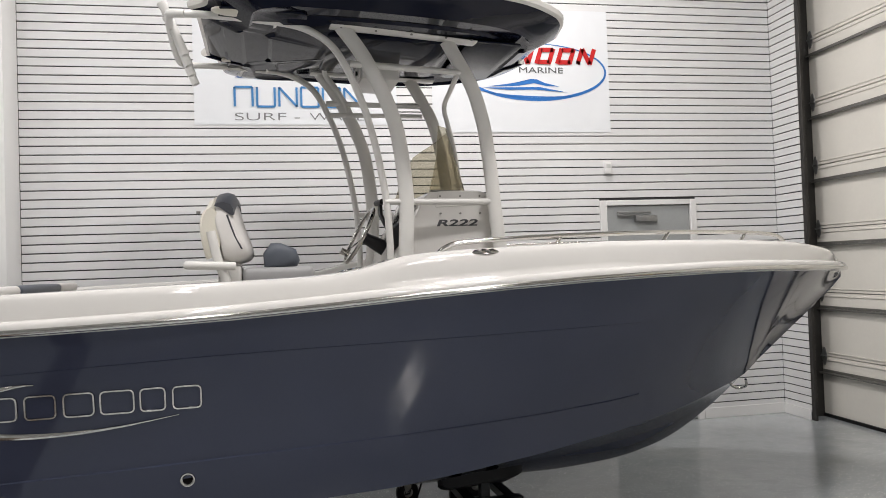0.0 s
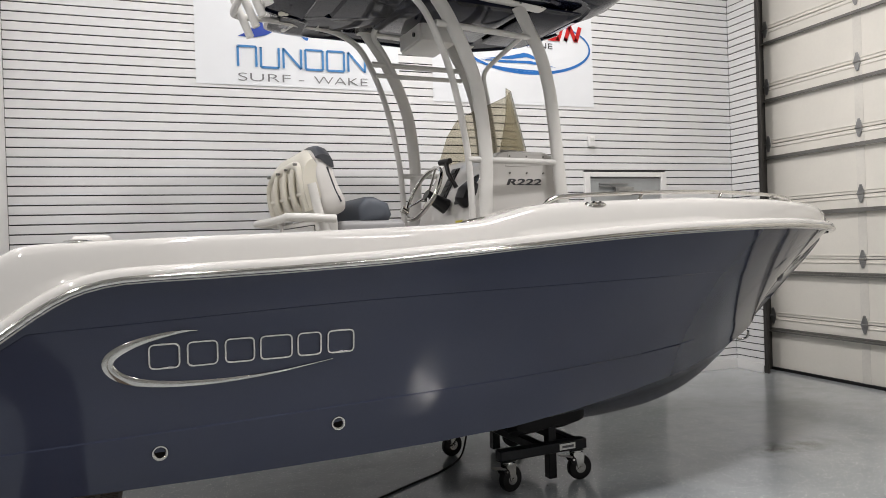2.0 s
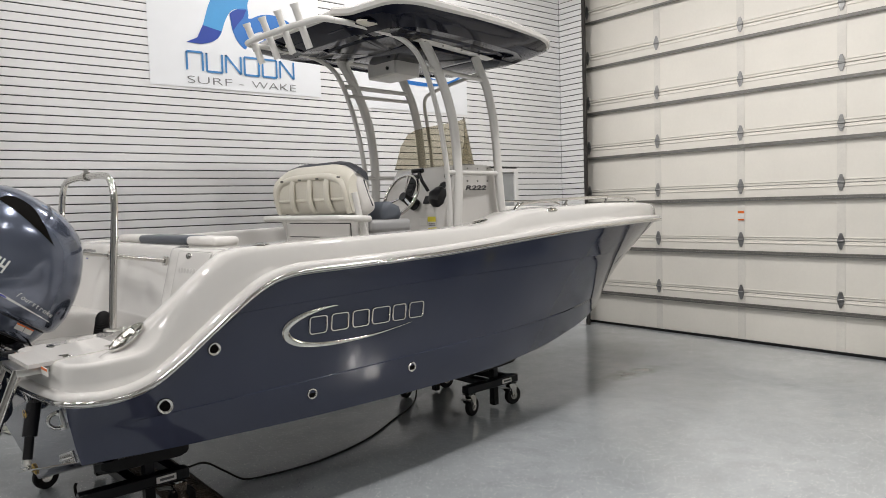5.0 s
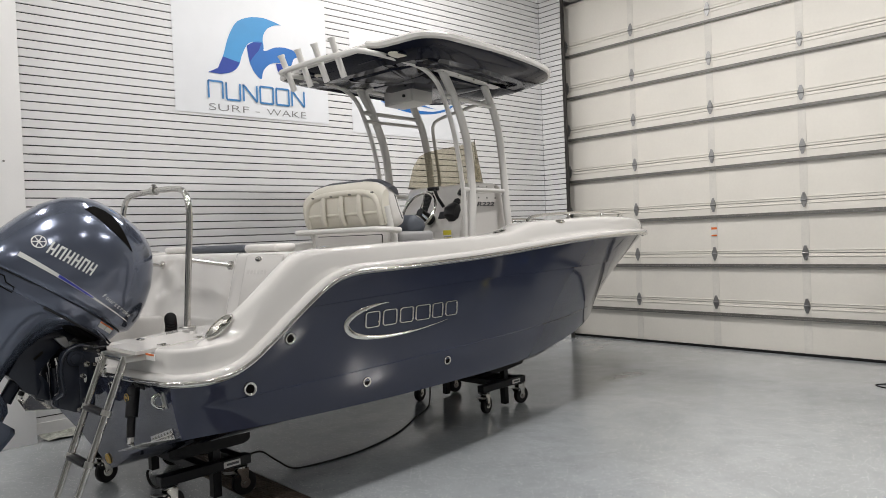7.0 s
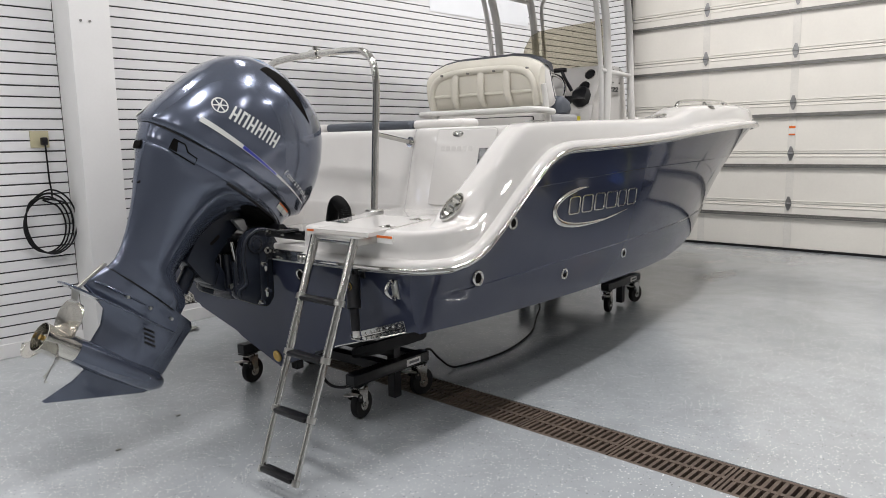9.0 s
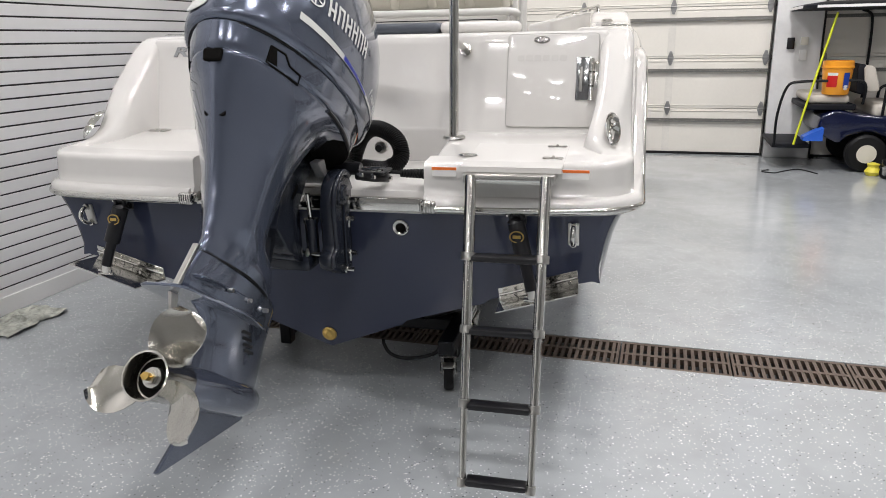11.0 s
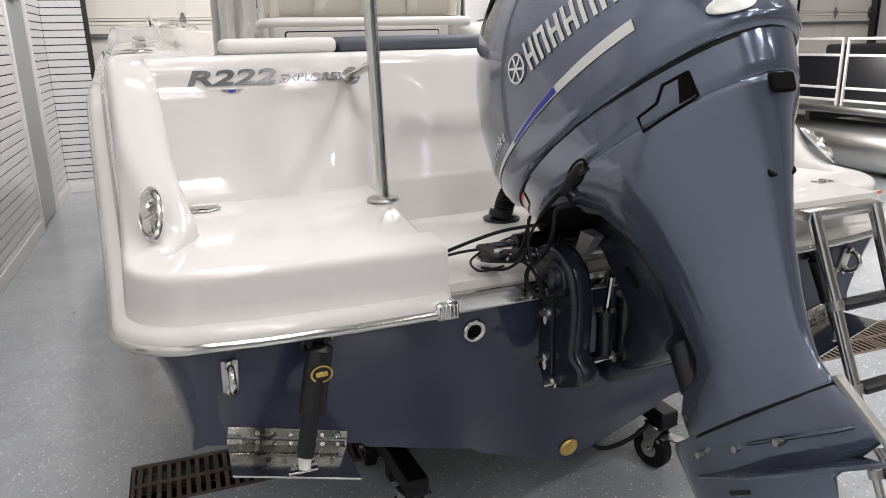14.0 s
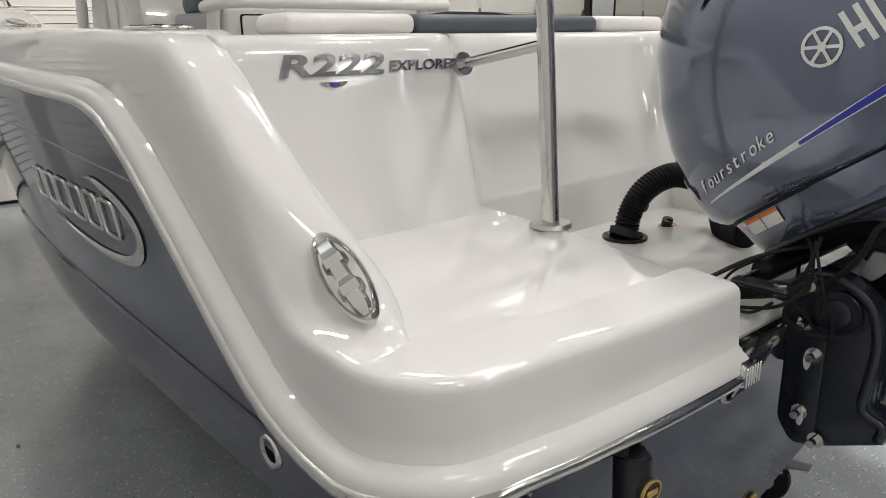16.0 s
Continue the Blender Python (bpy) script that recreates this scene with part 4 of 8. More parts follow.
bm = new_bm()
box(bm, 0.684, -1.016, 1.205, 0.6925, -0.950, 1.38, 0.004, 2)
part("latch_plate", leaning(bm), CHROME_DARK_REFLECTION, gate, "stainless latch plate")
bm = new_bm()
box(bm, 0.680, -0.978, 1.24, 0.6845, -0.964, 1.34, 0.002, 1)
part("latch_slot", leaning(bm), STRUT, gate, "grey latch slot")
bm = new_bm()
for z in (1.235, 1.293, 1.35):
    cyl(bm, (0.676, -1.014, z - 0.026), (0.676, -1.014, z + 0.026), 0.011, 12)
box(bm, 0.682, -1.046, 1.25, 0.690, -1.018, 1.36, 0.003, 1)
part("gate_hinge", leaning(bm), STEEL, gate, "stainless gate hinge")
bm = new_bm()
for k in range(6):
    y = -0.70 - k * 0.036
    prism(bm, rounded([(y, 1.365), (y - 0.028, 1.365), (y - 0.028, 1.39), (y, 1.39)], 0.006, 3), 0.0012, lambda u, v, w: (0.6912 - w, u, v))
part("embossed_mark", leaning(bm), GELCOAT_WHITE, gate)

# lettering and trim on the bulkhead
for text, y, z, size, width, label in (("R222", 0.965, 1.405, 0.062, 0.262, "chrome model lettering"), ("EXPLORER", 0.694, 1.408, 0.032, 0.205, "smaller chrome model lettering")):
    lettering("model_lettering", text, size, Matrix(((0, 0.2425, -0.9701, lean(z) - 0.0005), (-1, 0, 0, y), (0, 0.9701, 0.2425, z), (0, 0, 0, 1))), CHROME_DARK_REFLECTION, boat, 0.004, label, width=width, shear=0.22, thin=-0.0016 if text == "R222" else -0.0006)
bm = new_bm()
prism(bm, [(0.805, 1.392), (0.875, 1.392), (0.862, 1.384), (0.84, 1.380), (0.818, 1.384)], 0.004, lambda u, v, w: (lean(v) + 0.001 - w, u, v))
bdg = part("badge", bm, STEEL, boat, "small chrome badge with a blue shield")
bm = new_bm()
prism(bm, [(0.828, 1.3905), (0.852, 1.3905), (0.849, 1.384), (0.84, 1.382), (0.831, 1.384)], 0.002, lambda u, v, w: (lean(v) - 0.0028 - w, u, v))
part("shield", bm, DECAL_BLUE, bdg, "blue shield")

# chrome hull badge: a swoosh and six plain outlined blocks
def hull_point(x, z, out=0.004):
    return Vector((x, -(side(x, z) + out), z))


def ribbon(bm, line, sgn=-1):
    """A raised band on the hull's side along (x, z, width)."""
    rings = []
    for i, (x, z, w) in enumerate(line):
        a, b = line[max(0, i - 1)], line[min(len(line) - 1, i + 1)]
        d = Vector((b[0] - a[0], b[1] - a[1])).normalized()
        n = Vector((-d.y, d.x))
        ring = []
        for k, o in ((-0.5, 0.0005), (-0.3, 0.005), (0.3, 0.005), (0.5, 0.0005)):
            px, pz = x + n.x * w * k, z + n.y * w * k
            q = hull_point(px, pz, o + 0.003)
            ring.append((q.x, q.y * (1 if sgn < 0 else -1), q.z))
        rings.append(ring)
    loft(bm, rings)


def outline_block(bm, x0, z0, x1, z1, t, sgn):
    """A plain outlined block with soft corners."""
    xm = (x0 + x1) / 2
    loop = [(xm, z0)] + rounded([(x1, z0), (x1, z1), (x0, z1), (x0, z0)], 0.020, 4) + [(xm, z0)]
    ribbon(bm, [(x, z, t) for x, z in loop], sgn)


for sgn in (-1, 1):
    sw = [(1.352, 1.152, 0.004), (1.30, 1.152, 0.012), (1.22, 1.140, 0.020), (1.13, 1.118, 0.028), (1.06, 1.085, 0.036), (1.035, 1.050, 0.040), (1.055, 1.010, 0.038), (1.11, 0.978, 0.032), (1.20, 0.957, 0.026),
          (1.33, 0.946, 0.022), (1.48, 0.946, 0.017), (1.64, 0.957, 0.012), (1.78, 0.975, 0.007), (1.885, 0.991, 0.003)]
    pts = spline([(x, z, w) for x, z, w in sw], 4)
    bm = new_bm()
    ribbon(bm, [tuple(p) for p in pts], sgn)
    badge = part("hull_badge", bm, STEEL, boat, "chrome swoosh badge with six block shapes", angle=60)
    for x0, x1 in ((1.178, 1.285), (1.315, 1.425), (1.455, 1.565), (1.590, 1.715), (1.740, 1.835), (1.865, 1.975)):
        bm = new_bm()
        outline_block(bm, x0, 1.015, x1, 1.107, 0.0105, sgn)
        part("badge_block", bm, STEEL, badge)

# bow rails
for sgn in (-1, 1):
    bm = new_bm()
    off = 0.26
    line = [(3.06, sgn * (half(3.06) - off), top_z(3.06) - 0.01), (3.10, sgn * (half(3.1) - off), top_z(3.1) + 0.018), (3.2, sgn * (half(3.2) - off), top_z(3.2) + 0.036), (3.6, sgn * (half(3.6) - off), top_z(3.6) + 0.042),
            (4.2, sgn * (half(4.2) - off), top_z(4.2) + 0.046), (4.8, sgn * (half(4.8) - off), top_z(4.8) + 0.050), (5.2, sgn * (half(5.2) - off), top_z(5.2) + 0.048), (5.36, sgn * (half(5.36) - off), top_z(5.36) + 0.03),
            (5.40, sgn * (half(5.4) - off), top_z(5.4) - 0.005)]
    tube(bm, spline(line, 6), 0.0125, 10)
    br = part("bow_rail", bm, STEEL, boat, "low stainless bow grab rail")
    for x in (3.7, 4.35, 4.95):
        bm = new_bm()
        y = sgn * (half(x) - off)
        cyl(bm, (x - 0.02, y, top_z(x) - 0.002), (x + 0.015, y, top_z(x) + 0.045), 0.010, 10)
        cyl(bm, (x - 0.02, y, top_z(x) - 0.002), (x - 0.02, y, top_z(x) + 0.006), 0.025, 12)
        part("rail_stanchion", bm, STEEL, br)
bm = new_bm()
tube(bm, spline([(5.30, 0.04, 0.70), (5.37, 0.03, 0.655), (5.42, 0.0, 0.67), (5.40, -0.03, 0.72)], 5), 0.009, 8)
part("bow_eye", bm, STEEL, boat, "stainless bow eye")

# stern seat: two white cushions and a grey backrest
seat = thing("stern_seat", BOAT, "white and grey upholstered stern bench", "bench seat", base=(0.99, 0, 1.488))
for y0, y1, mt, nm in ((0.45, 0.83, VINYL_WHITE, "cushion"), (-0.30, 0.445, VINYL_GREY, "backrest"), (-0.67, -0.305, VINYL_WHITE, "cushion")):
    bm = new_bm()
    box(bm, 0.90, y0, 1.486, 1.06, y1, 1.538, 0.022, 3)
    part(nm, bm, mt, seat, "grey vinyl backrest" if mt is VINYL_GREY else "white vinyl cushion")

# ---- outboard motor, tilted up on the transom ----
TILT = 34.0
CT, ST = math.cos(radians(TILT)), math.sin(radians(TILT))


def eng(a, y, b):
    """From the motor's frame (ahead, port, up) to the boat's."""
    return Vector((CT * a + ST * b, y + 0.012, 0.95 - ST * a + CT * b))


motor = thing("outboard_motor", BOAT, "grey-blue four-stroke outboard motor tilted up", "outboard motor", base=(0.0, 0.012, 0.9))
COWL = [(0.183, -0.774, 0.118, 0.24), (0.196, -0.787, 0.136, 0.25), (0.213, -0.789, 0.152, 0.256), (0.3, -0.768, 0.167, 0.268), (0.4, -0.737, 0.158, 0.272), (0.5, -0.7, 0.135, 0.264), (0.6, -0.655, 0.093, 0.243),
        (0.67, -0.605, 0.052, 0.212), (0.72, -0.555, 0.007, 0.178), (0.755, -0.505, -0.048, 0.14), (0.782, -0.455, -0.11, 0.098), (0.797, -0.4, -0.182, 0.055), (0.802, -0.34, -0.242, 0.02)]


def oval(a0, a1, hw, b, n=40, e=2.5, taper=0.22, skew=0.0):
    """A soft-cornered ring, narrower at the back; skew lowers its front end."""
    am, ah, ring = (a0 + a1) / 2, (a1 - a0) / 2, []
    for k in range(n):
        q = 2 * math.pi * k / n
        c, s = math.cos(q), math.sin(q)
        u = math.copysign(abs(c) ** (2 / e), c)
        v = math.copysign(abs(s) ** (2 / e), s)
        ring.append(eng(am + ah * u, hw * v * (1 - taper * max(0, -u) ** 1.5), b - skew * (u + 1) / 2))
    return ring


def cowl_y(a, b, taper=0.22, e=2.5):
    a0, a1, hw = (lerp([(r[0], r[k]) for r in COWL], b) for k in (1, 2, 3))
    u = max(-0.999, min(0.999, (a - (a0 + a1) / 2) / ((a1 - a0) / 2)))
    return hw * (1 - abs(u) ** e) ** (1 / e) * (1 - taper * max(0, -u) ** 1.5)


bm = new_bm()
loft(bm, [oval(a0, a1, hw, b) for b, a0, a1, hw in COWL])
cowl = part("cowling", bm, MOTOR_BLUE, motor, "glossy grey-blue cowling", angle=60)
bm = new_bm()
loft(bm, [oval(-0.766, 0.109, 0.233, 0.188), oval(-0.768, 0.109, 0.234, 0.175)])
part("cowling_seam", bm, BLACK_RUBBER, cowl, "black rubber seam")
bm = new_bm()
MID = [(0.178, -0.774, 0.114, 0.239), (0.125, -0.761, 0.092, 0.231), (0.104, -0.754, 0.084, 0.226), (0.100, -0.748, 0.080, 0.221), (0.096, -0.750, 0.074, 0.222), (0.086, -0.746, 0.02, 0.216), (0.06, -0.735, -0.13, 0.207), (0.02, -0.718, -0.205, 0.193), (-0.05, -0.690, -0.25, 0.166), (-0.12, -0.658, -0.275, 0.140), (-0.20, -0.628, -0.288, 0.118),
       (-0.29, -0.602, -0.302, 0.102), (-0.355, -0.590, -0.305, 0.092), (-0.378, -0.588, -0.28, 0.089), (-0.395, -0.588, -0.215, 0.087), (-0.42, -0.588, -0.18, 0.085), (-0.455, -0.60, -0.178, 0.080), (-0.462, -0.605, -0.175, 0.076)]
loft(bm, [oval(a0, a1, hw, b, e=2.2, taper=0.55 if b < 0.0 else 0.22 + 0.33 * step(0.10, 0.0, b), skew=0.06 * step(-0.35, -0.46, b)) for b, a0, a1, hw in MID])
part("midsection", bm, MOTOR_BLUE, motor, "grey-blue apron and midsection", angle=55)


def apron_side(u, v, out, s=1):
    """A point on the apron's flank."""
    a0, a1, hw = (lerp([(r[0], r[k]) for r in reversed(MID)], v) for k in (1, 2, 3))
    q = max(-0.999, min(0.999, (u - (a0 + a1) / 2) / ((a1 - a0) / 2)))
    return eng(u, s * (hw * (1 - abs(q) ** 2.2) ** (1 / 2.2) * (1 - 0.22 * max(0, -q) ** 1.5) + out), v)


# added near-black filler for the shade in the open space under the apron
bm = new_bm()
loft(bm, [oval(-0.40, 0.062, 0.200, 0.094, e=2.2), oval(-0.40, 0.045, 0.190, 0.070, e=2.2), oval(-0.40, -0.02, 0.150, 0.050, e=2.2)])
part("engine_tray", bm, RECESS_SHADE, motor, "near-black filler for the shade under the apron")
bm = new_bm()
tube(bm, [p for p in oval(-0.750, 0.076, 0.222, 0.093, 64, 2.2)[-17:] + oval(-0.750, 0.076, 0.222, 0.093, 64, 2.2)[:18]], 0.007, 8)
part("apron_lip", bm, BLACK_PLASTIC, motor, "glossy black lip under the apron")
bm = new_bm()
loft(bm, [oval(-0.604, -0.176, 0.0765, b, e=2.2, taper=0.55, skew=0.06) for b in (-0.459, -0.468)])
part("gasket", bm, BLACK_RUBBER, motor, "dark joint above the gearcase")
bm = new_bm()
LOW = [(-0.467, -0.612, -0.10, 0.070), (-0.50, -0.632, -0.088, 0.062), (-0.55, -0.66, -0.085, 0.055), (-0.575, -0.665, -0.088, 0.050), (-0.60, -0.60, -0.092, 0.046), (-0.63, -0.53, -0.097, 0.042), (-0.70, -0.505, -0.105, 0.040), (-0.78, -0.51, -0.115, 0.045), (-0.86, -0.50, -0.13, 0.03)]
loft(bm, [oval(a0, a1, hw, b, e=1.9, taper=0.3, skew=0.06 * step(-0.56, -0.47, b)) for b, a0, a1, hw in LOW])
lower = part("lower_unit", bm, MOTOR_BLUE, motor, "grey-blue gearcase", angle=50)
bm = new_bm()
ringsx = []
for a, r in ((-0.095, 0.008), (-0.11, 0.03), (-0.15, 0.050), (-0.22, 0.060), (-0.40, 0.063), (-0.52, 0.058), (-0.556, 0.056)):
    ringsx.append([eng(a, r * math.cos(q), -0.838 + r * math.sin(q)) for q in [2 * math.pi * k / 24 for k in range(24)]])
loft(bm, ringsx)
part("torpedo", bm, MOTOR_BLUE, lower, angle=60)
for b, a0, a1, hw in ((-0.608, -0.745, -0.16, 0.095), (-0.548, -0.63, -0.12, 0.060)):
    bm = new_bm()
    ol = rounded([(a0, -hw * 0.75), (a0, hw * 0.75), (-0.40, hw), (a1, hw * 0.35), (a1, -hw * 0.35), (-0.40, -hw)], 0.05, 5)
    prism(bm, ol, 0.009, lambda u, v, w, b=b: eng(u, v, b + w), 0.003, 1)
    part("ventilation_plate", bm, MOTOR_BLUE, lower)
bm = new_bm()
prism(bm, [(-0.14, -0.88), (-0.17, -0.905), (-0.56, -1.078), (-0.575, -1.075), (-0.50, -0.96), (-0.47, -0.88)], 0.014, lambda u, v, w: eng(u, w - 0.007, v), 0.004, 1)
part("skeg", bm, MOTOR_BLUE, lower)
bm = new_bm()
prism(bm, [(-0.606, -0.452), (-0.622, -0.452), (-0.680, -0.600), (-0.664, -0.600)], 0.018, lambda u, v, w: eng(u, w - 0.009, v), 0.002, 1)
prism(bm, [(-0.655, -0.610), (-0.690, -0.610), (-0.652, -0.688), (-0.636, -0.688)], 0.012, lambda u, v, w: eng(u, w - 0.006, v), 0.002, 1)
part("anode_tab", bm, STEEL_DULL, lower, "pale metal anode tab")
for k, (a, b) in enumerate(((-0.36, -0.55), (-0.24, -0.553), (-0.48, -0.548))):
    for s in (-1, 1):
        bm = new_bm()
        cyl(bm, eng(a, s * 0.05, b), eng(a, s * 0.066, b), 0.008, 6)
        part("bolt", bm, STEEL_DULL, lower)
for s in (-1, 1):
    bm = new_bm()
    for k in range(4):
        prism(bm, rounded([(-0.30 - 0.012 * k, -0.70 + 0.018 * k), (-0.24 - 0.012 * k, -0.70 + 0.018 * k), (-0.24 - 0.012 * k, -0.69 + 0.018 * k), (-0.30 - 0.012 * k, -0.69 + 0.018 * k)], 0.003, 2), 0.003, lambda u, v, w, s=s: eng(u, s * (0.040 + w), v))
    part("water_intake", bm, BLACK_PLASTIC, lower, "black water intake grille")

# propeller
bm = new_bm()
rings = []
for a, r in ((-0.557, 0.057), (-0.60, 0.060), (-0.68, 0.059), (-0.712, 0.066), (-0.713, 0.061), (-0.66, 0.054), (-0.655, 0.02), (-0.655, 0.002)):
    rings.append([eng(a, r * math.cos(q), -0.838 + r * math.sin(q)) for q in [2 * math.pi * k / 28 for k in range(28)]])
loft(bm, rings)
hub = part("propeller", bm, PROP_STEEL, motor, "stainless steel three-blade propeller", angle=50)
# near-black disc for the shade deep in the hub
bm = new_bm()
rings = [[eng(a, r * math.cos(q), -0.838 + r * math.sin(q)) for q in [2 * math.pi * k / 16 for k in range(16)]] for a, r in ((-0.657, 0.052), (-0.660, 0.052))]
loft(bm, rings)
part("hub_mouth", bm, RECESS_SHADE, hub, "hub exhaust shaded in near black")
bm = new_bm()
cyl(bm, eng(-0.66, 0, -0.838), eng(-0.68, 0, -0.838), 0.027, 20)
cyl(bm, eng(-0.68, 0, -0.838), eng(-0.695, 0, -0.838), 0.020, 6)
nut = part("propeller_nut", bm, STEEL_DULL, hub, "steel propeller nut")
bm = new_bm()
cyl(bm, eng(-0.695, 0, -0.838), eng(-0.712, 0, -0.838), 0.011, 10)
cyl(bm, eng(-0.703, -0.018, -0.838), eng(-0.703, 0.018, -0.838), 0.003, 6)
part("split_pin", bm, BRASS, nut, "brass shaft end with its pin")
for k in range(3):
    q0 = radians(94 + 120 * k)
    bm = new_bm()
    grid = []
    for i in range(9):
        s = 1 - (1 - i / 8) ** 1.7
        r = 0.054 + (0.194 - 0.054) * s
        wid = 0.80 * (1 - 0.25 * s) * math.sqrt(max(0.0, 1 - (max(0, s - 0.35) / 0.652) ** 2.6)) + 0.02
        row = []
        for j in range(7):
            u = j / 6 - 0.5
            q = q0 + u * wid * 1.5 + 0.25 * s
            row.append((-0.635 + u * 0.06 * (1 - 0.35 * s) - 0.03 * s, r, q))
        grid.append(row)
    top = [[bm.verts.new(eng(a, r * math.cos(q), -0.838 + r * math.sin(q))) for a, r, q in row] for row in grid]
    bot = [[bm.verts.new(eng(a + 0.006 * (1 - i / 9), r * math.cos(q), -0.838 + r * math.sin(q))) for a, r, q in row] for i, row in enumerate(grid)]
    for g in (top, bot):
        for i in range(8):
            for j in range(6):
                bm.faces.new((g[i][j], g[i][j + 1], g[i + 1][j + 1], g[i + 1][j]))
    for i in range(8):
        for j in (0, 6):
            bm.faces.new((top[i][j], top[i + 1][j], bot[i + 1][j], bot[i][j]))
    for j in range(6):
        for i in (0, 8):
            bm.faces.new((top[i][j], top[i][j + 1], bot[i][j + 1], bot[i][j]))
    part("blade", bm, PROP_STEEL, hub, angle=60)


# decals on both flanks of the cowling
def flank(a, b, s, out=0.0025):
    return eng(a, s * (cowl_y(a, b) + out), b)


def decal(bm, quad_ab, s, n=6, out=0.0025):
    """A thin curved patch between four corners (a, b)."""
    g = []
    for i in range(n + 1):
        row = []
        for j in range(3):
            t, u = i / n, j / 2
            p = (Vector(quad_ab[0]) * (1 - t) + Vector(quad_ab[1]) * t) * (1 - u) + (Vector(quad_ab[3]) * (1 - t) + Vector(quad_ab[2]) * t) * u
            row.append(bm.verts.new(flank(p.x, p.y, s, out)))
        g.append(row)
    for i in range(n):
        for j in range(2):
            bm.faces.new((g[i][j], g[i][j + 1], g[i + 1][j + 1], g[i + 1][j]))


for s in (-1, 1):
    for k in range(6):
        a = (-0.535 if s < 0 else -0.622) + 0.044 * k
        bm = new_bm()
        decal(bm, [(a, 0.352), (a + 0.010, 0.352), (a + 0.014, 0.425), (a + 0.004, 0.425)], s, 2)
        decal(bm, [(a + 0.024, 0.352), (a + 0.034, 0.352), (a + 0.038, 0.425), (a + 0.028, 0.425)], s, 2)
        z0 = (0.378, 0.412, 0.378, 0.384, 0.412, 0.378)[k]
        decal(bm, [(a + 0.010, z0), (a + 0.026, z0), (a + 0.026, z0 + 0.012), (a + 0.010, z0 + 0.012)], s, 2)
        part("decal_block", bm, DECAL_WHITE, cowl, "pale block decal on the cowling")
    bm = new_bm()
    emblem = -0.588 if s < 0 else -0.318
    for r0, r1 in ((0.030, 0.036), (0.0, 0.008)):
        for k in range(20):
            q, p = 2 * math.pi * k / 20, 2 * math.pi * (k + 1) / 20
            f4 = [flank(emblem + r * math.cos(x), 0.389 + r * math.sin(x), s) for r, x in ((r0, q), (r1, q), (r1, p), (r0, p))]
            try:
                bm.faces.new([bm.verts.new(v) for v in f4])
            except ValueError:
                pass
    for k in range(3):
        q = math.pi * k / 3 + math.pi / 6
        d, n = Vector((math.cos(q), math.sin(q))), Vector((-math.sin(q), math.cos(q)))
        pts = [d * 0.030 + n * 0.003, d * 0.030 - n * 0.003, -d * 0.030 - n * 0.003, -d * 0.030 + n * 0.003]
        bm.faces.new([bm.verts.new(flank(emblem + p.x, 0.389 + p.y, s)) for p in pts])
    part("round_emblem", bm, DECAL_WHITE, cowl, "pale round emblem")
    bm = new_bm()
    decal(bm, [(-0.635, 0.272), (0.06, 0.238), (0.06, 0.242), (-0.635, 0.298)], s, 20)
    part("stripe", bm, DECAL_WHITE, cowl, "tapering silver stripe")
    bm = new_bm()
    decal(bm, [(-0.42, 0.2640), (-0.20, 0.2525), (-0.20, 0.2595), (-0.42, 0.2800)], s, 16, 0.0032)
    part("stripe", bm, DECAL_BLUE, cowl, "blue stripe")
    for k in range(2):
        bm = new_bm()
        a = -0.074 + 0.053 * k
        prism(bm, [(a, 0.138), (a + 0.025, 0.138), (a + 0.05, 0.138), (a + 0.05, 0.171), (a + 0.025, 0.171), (a, 0.171)], 0.001, lambda u, v, w: apron_side(u, v, 0.002 + w, s))
        st = part("warning_label", bm, PAPER, cowl, "white and orange warning label")
        bm = new_bm()
        prism(bm, [(a, 0.163), (a + 0.025, 0.163), (a + 0.05, 0.163), (a + 0.05, 0.1712), (a + 0.025, 0.1712), (a, 0.1712)], 0.001, lambda u, v, w: apron_side(u, v, 0.0032 + w, s))
        part("label_band", bm, ORANGE, st)
    # dark intake slot high on the flank, moulded grip below the seam
    # the scoop's inner shade is a near-black patch laid on the skin
    bm = new_bm()
    low, high = curve2([(-0.470, 0.684), (-0.36, 0.662), (-0.25, 0.632), (-0.135, 0.596)], 5), curve2([(-0.470, 0.684), (-0.42, 0.733), (-0.30, 0.722), (-0.135, 0.596)], 5)
    loft(bm, [[flank(p[0] + (q[0] - p[0]) * t, p[1] + (q[1] - p[1]) * t, s, 0.0028) for t in (0, 0.33, 0.67, 1)] for p, q in zip(low, high)], closed=False)
    part("air_intake", bm, RECESS_SHADE, cowl, "air intake slot, its shade a near-black patch")
# "fourstroke" along the flanks
for s in (1, -1):
    for k, ch in enumerate("fourstroke"):
        a = (-0.165 + 0.0225 * k) if s < 0 else (0.058 - 0.0225 * k)
        b = 0.281 - (a + 0.135) * 0.10
        o = flank(a, b, s, 0.002)
        ax = (flank(a + 0.01, b - 0.0012, s, 0.002) - o).normalized() * (1 if s < 0 else -1)
        upv = (flank(a, b + 0.01, s, 0.002) - o).normalized()
        nn = ax.cross(upv).normalized()
        m = Matrix(((ax.x, upv.x, nn.x, o.x), (ax.y, upv.y, nn.y, o.y), (ax.z, upv.z, nn.z, o.z), (0, 0, 0, 1)))
        lettering("decal_letter", ch, 0.040, m, DECAL_WHITE, cowl, 0.0006, shear=0.3)
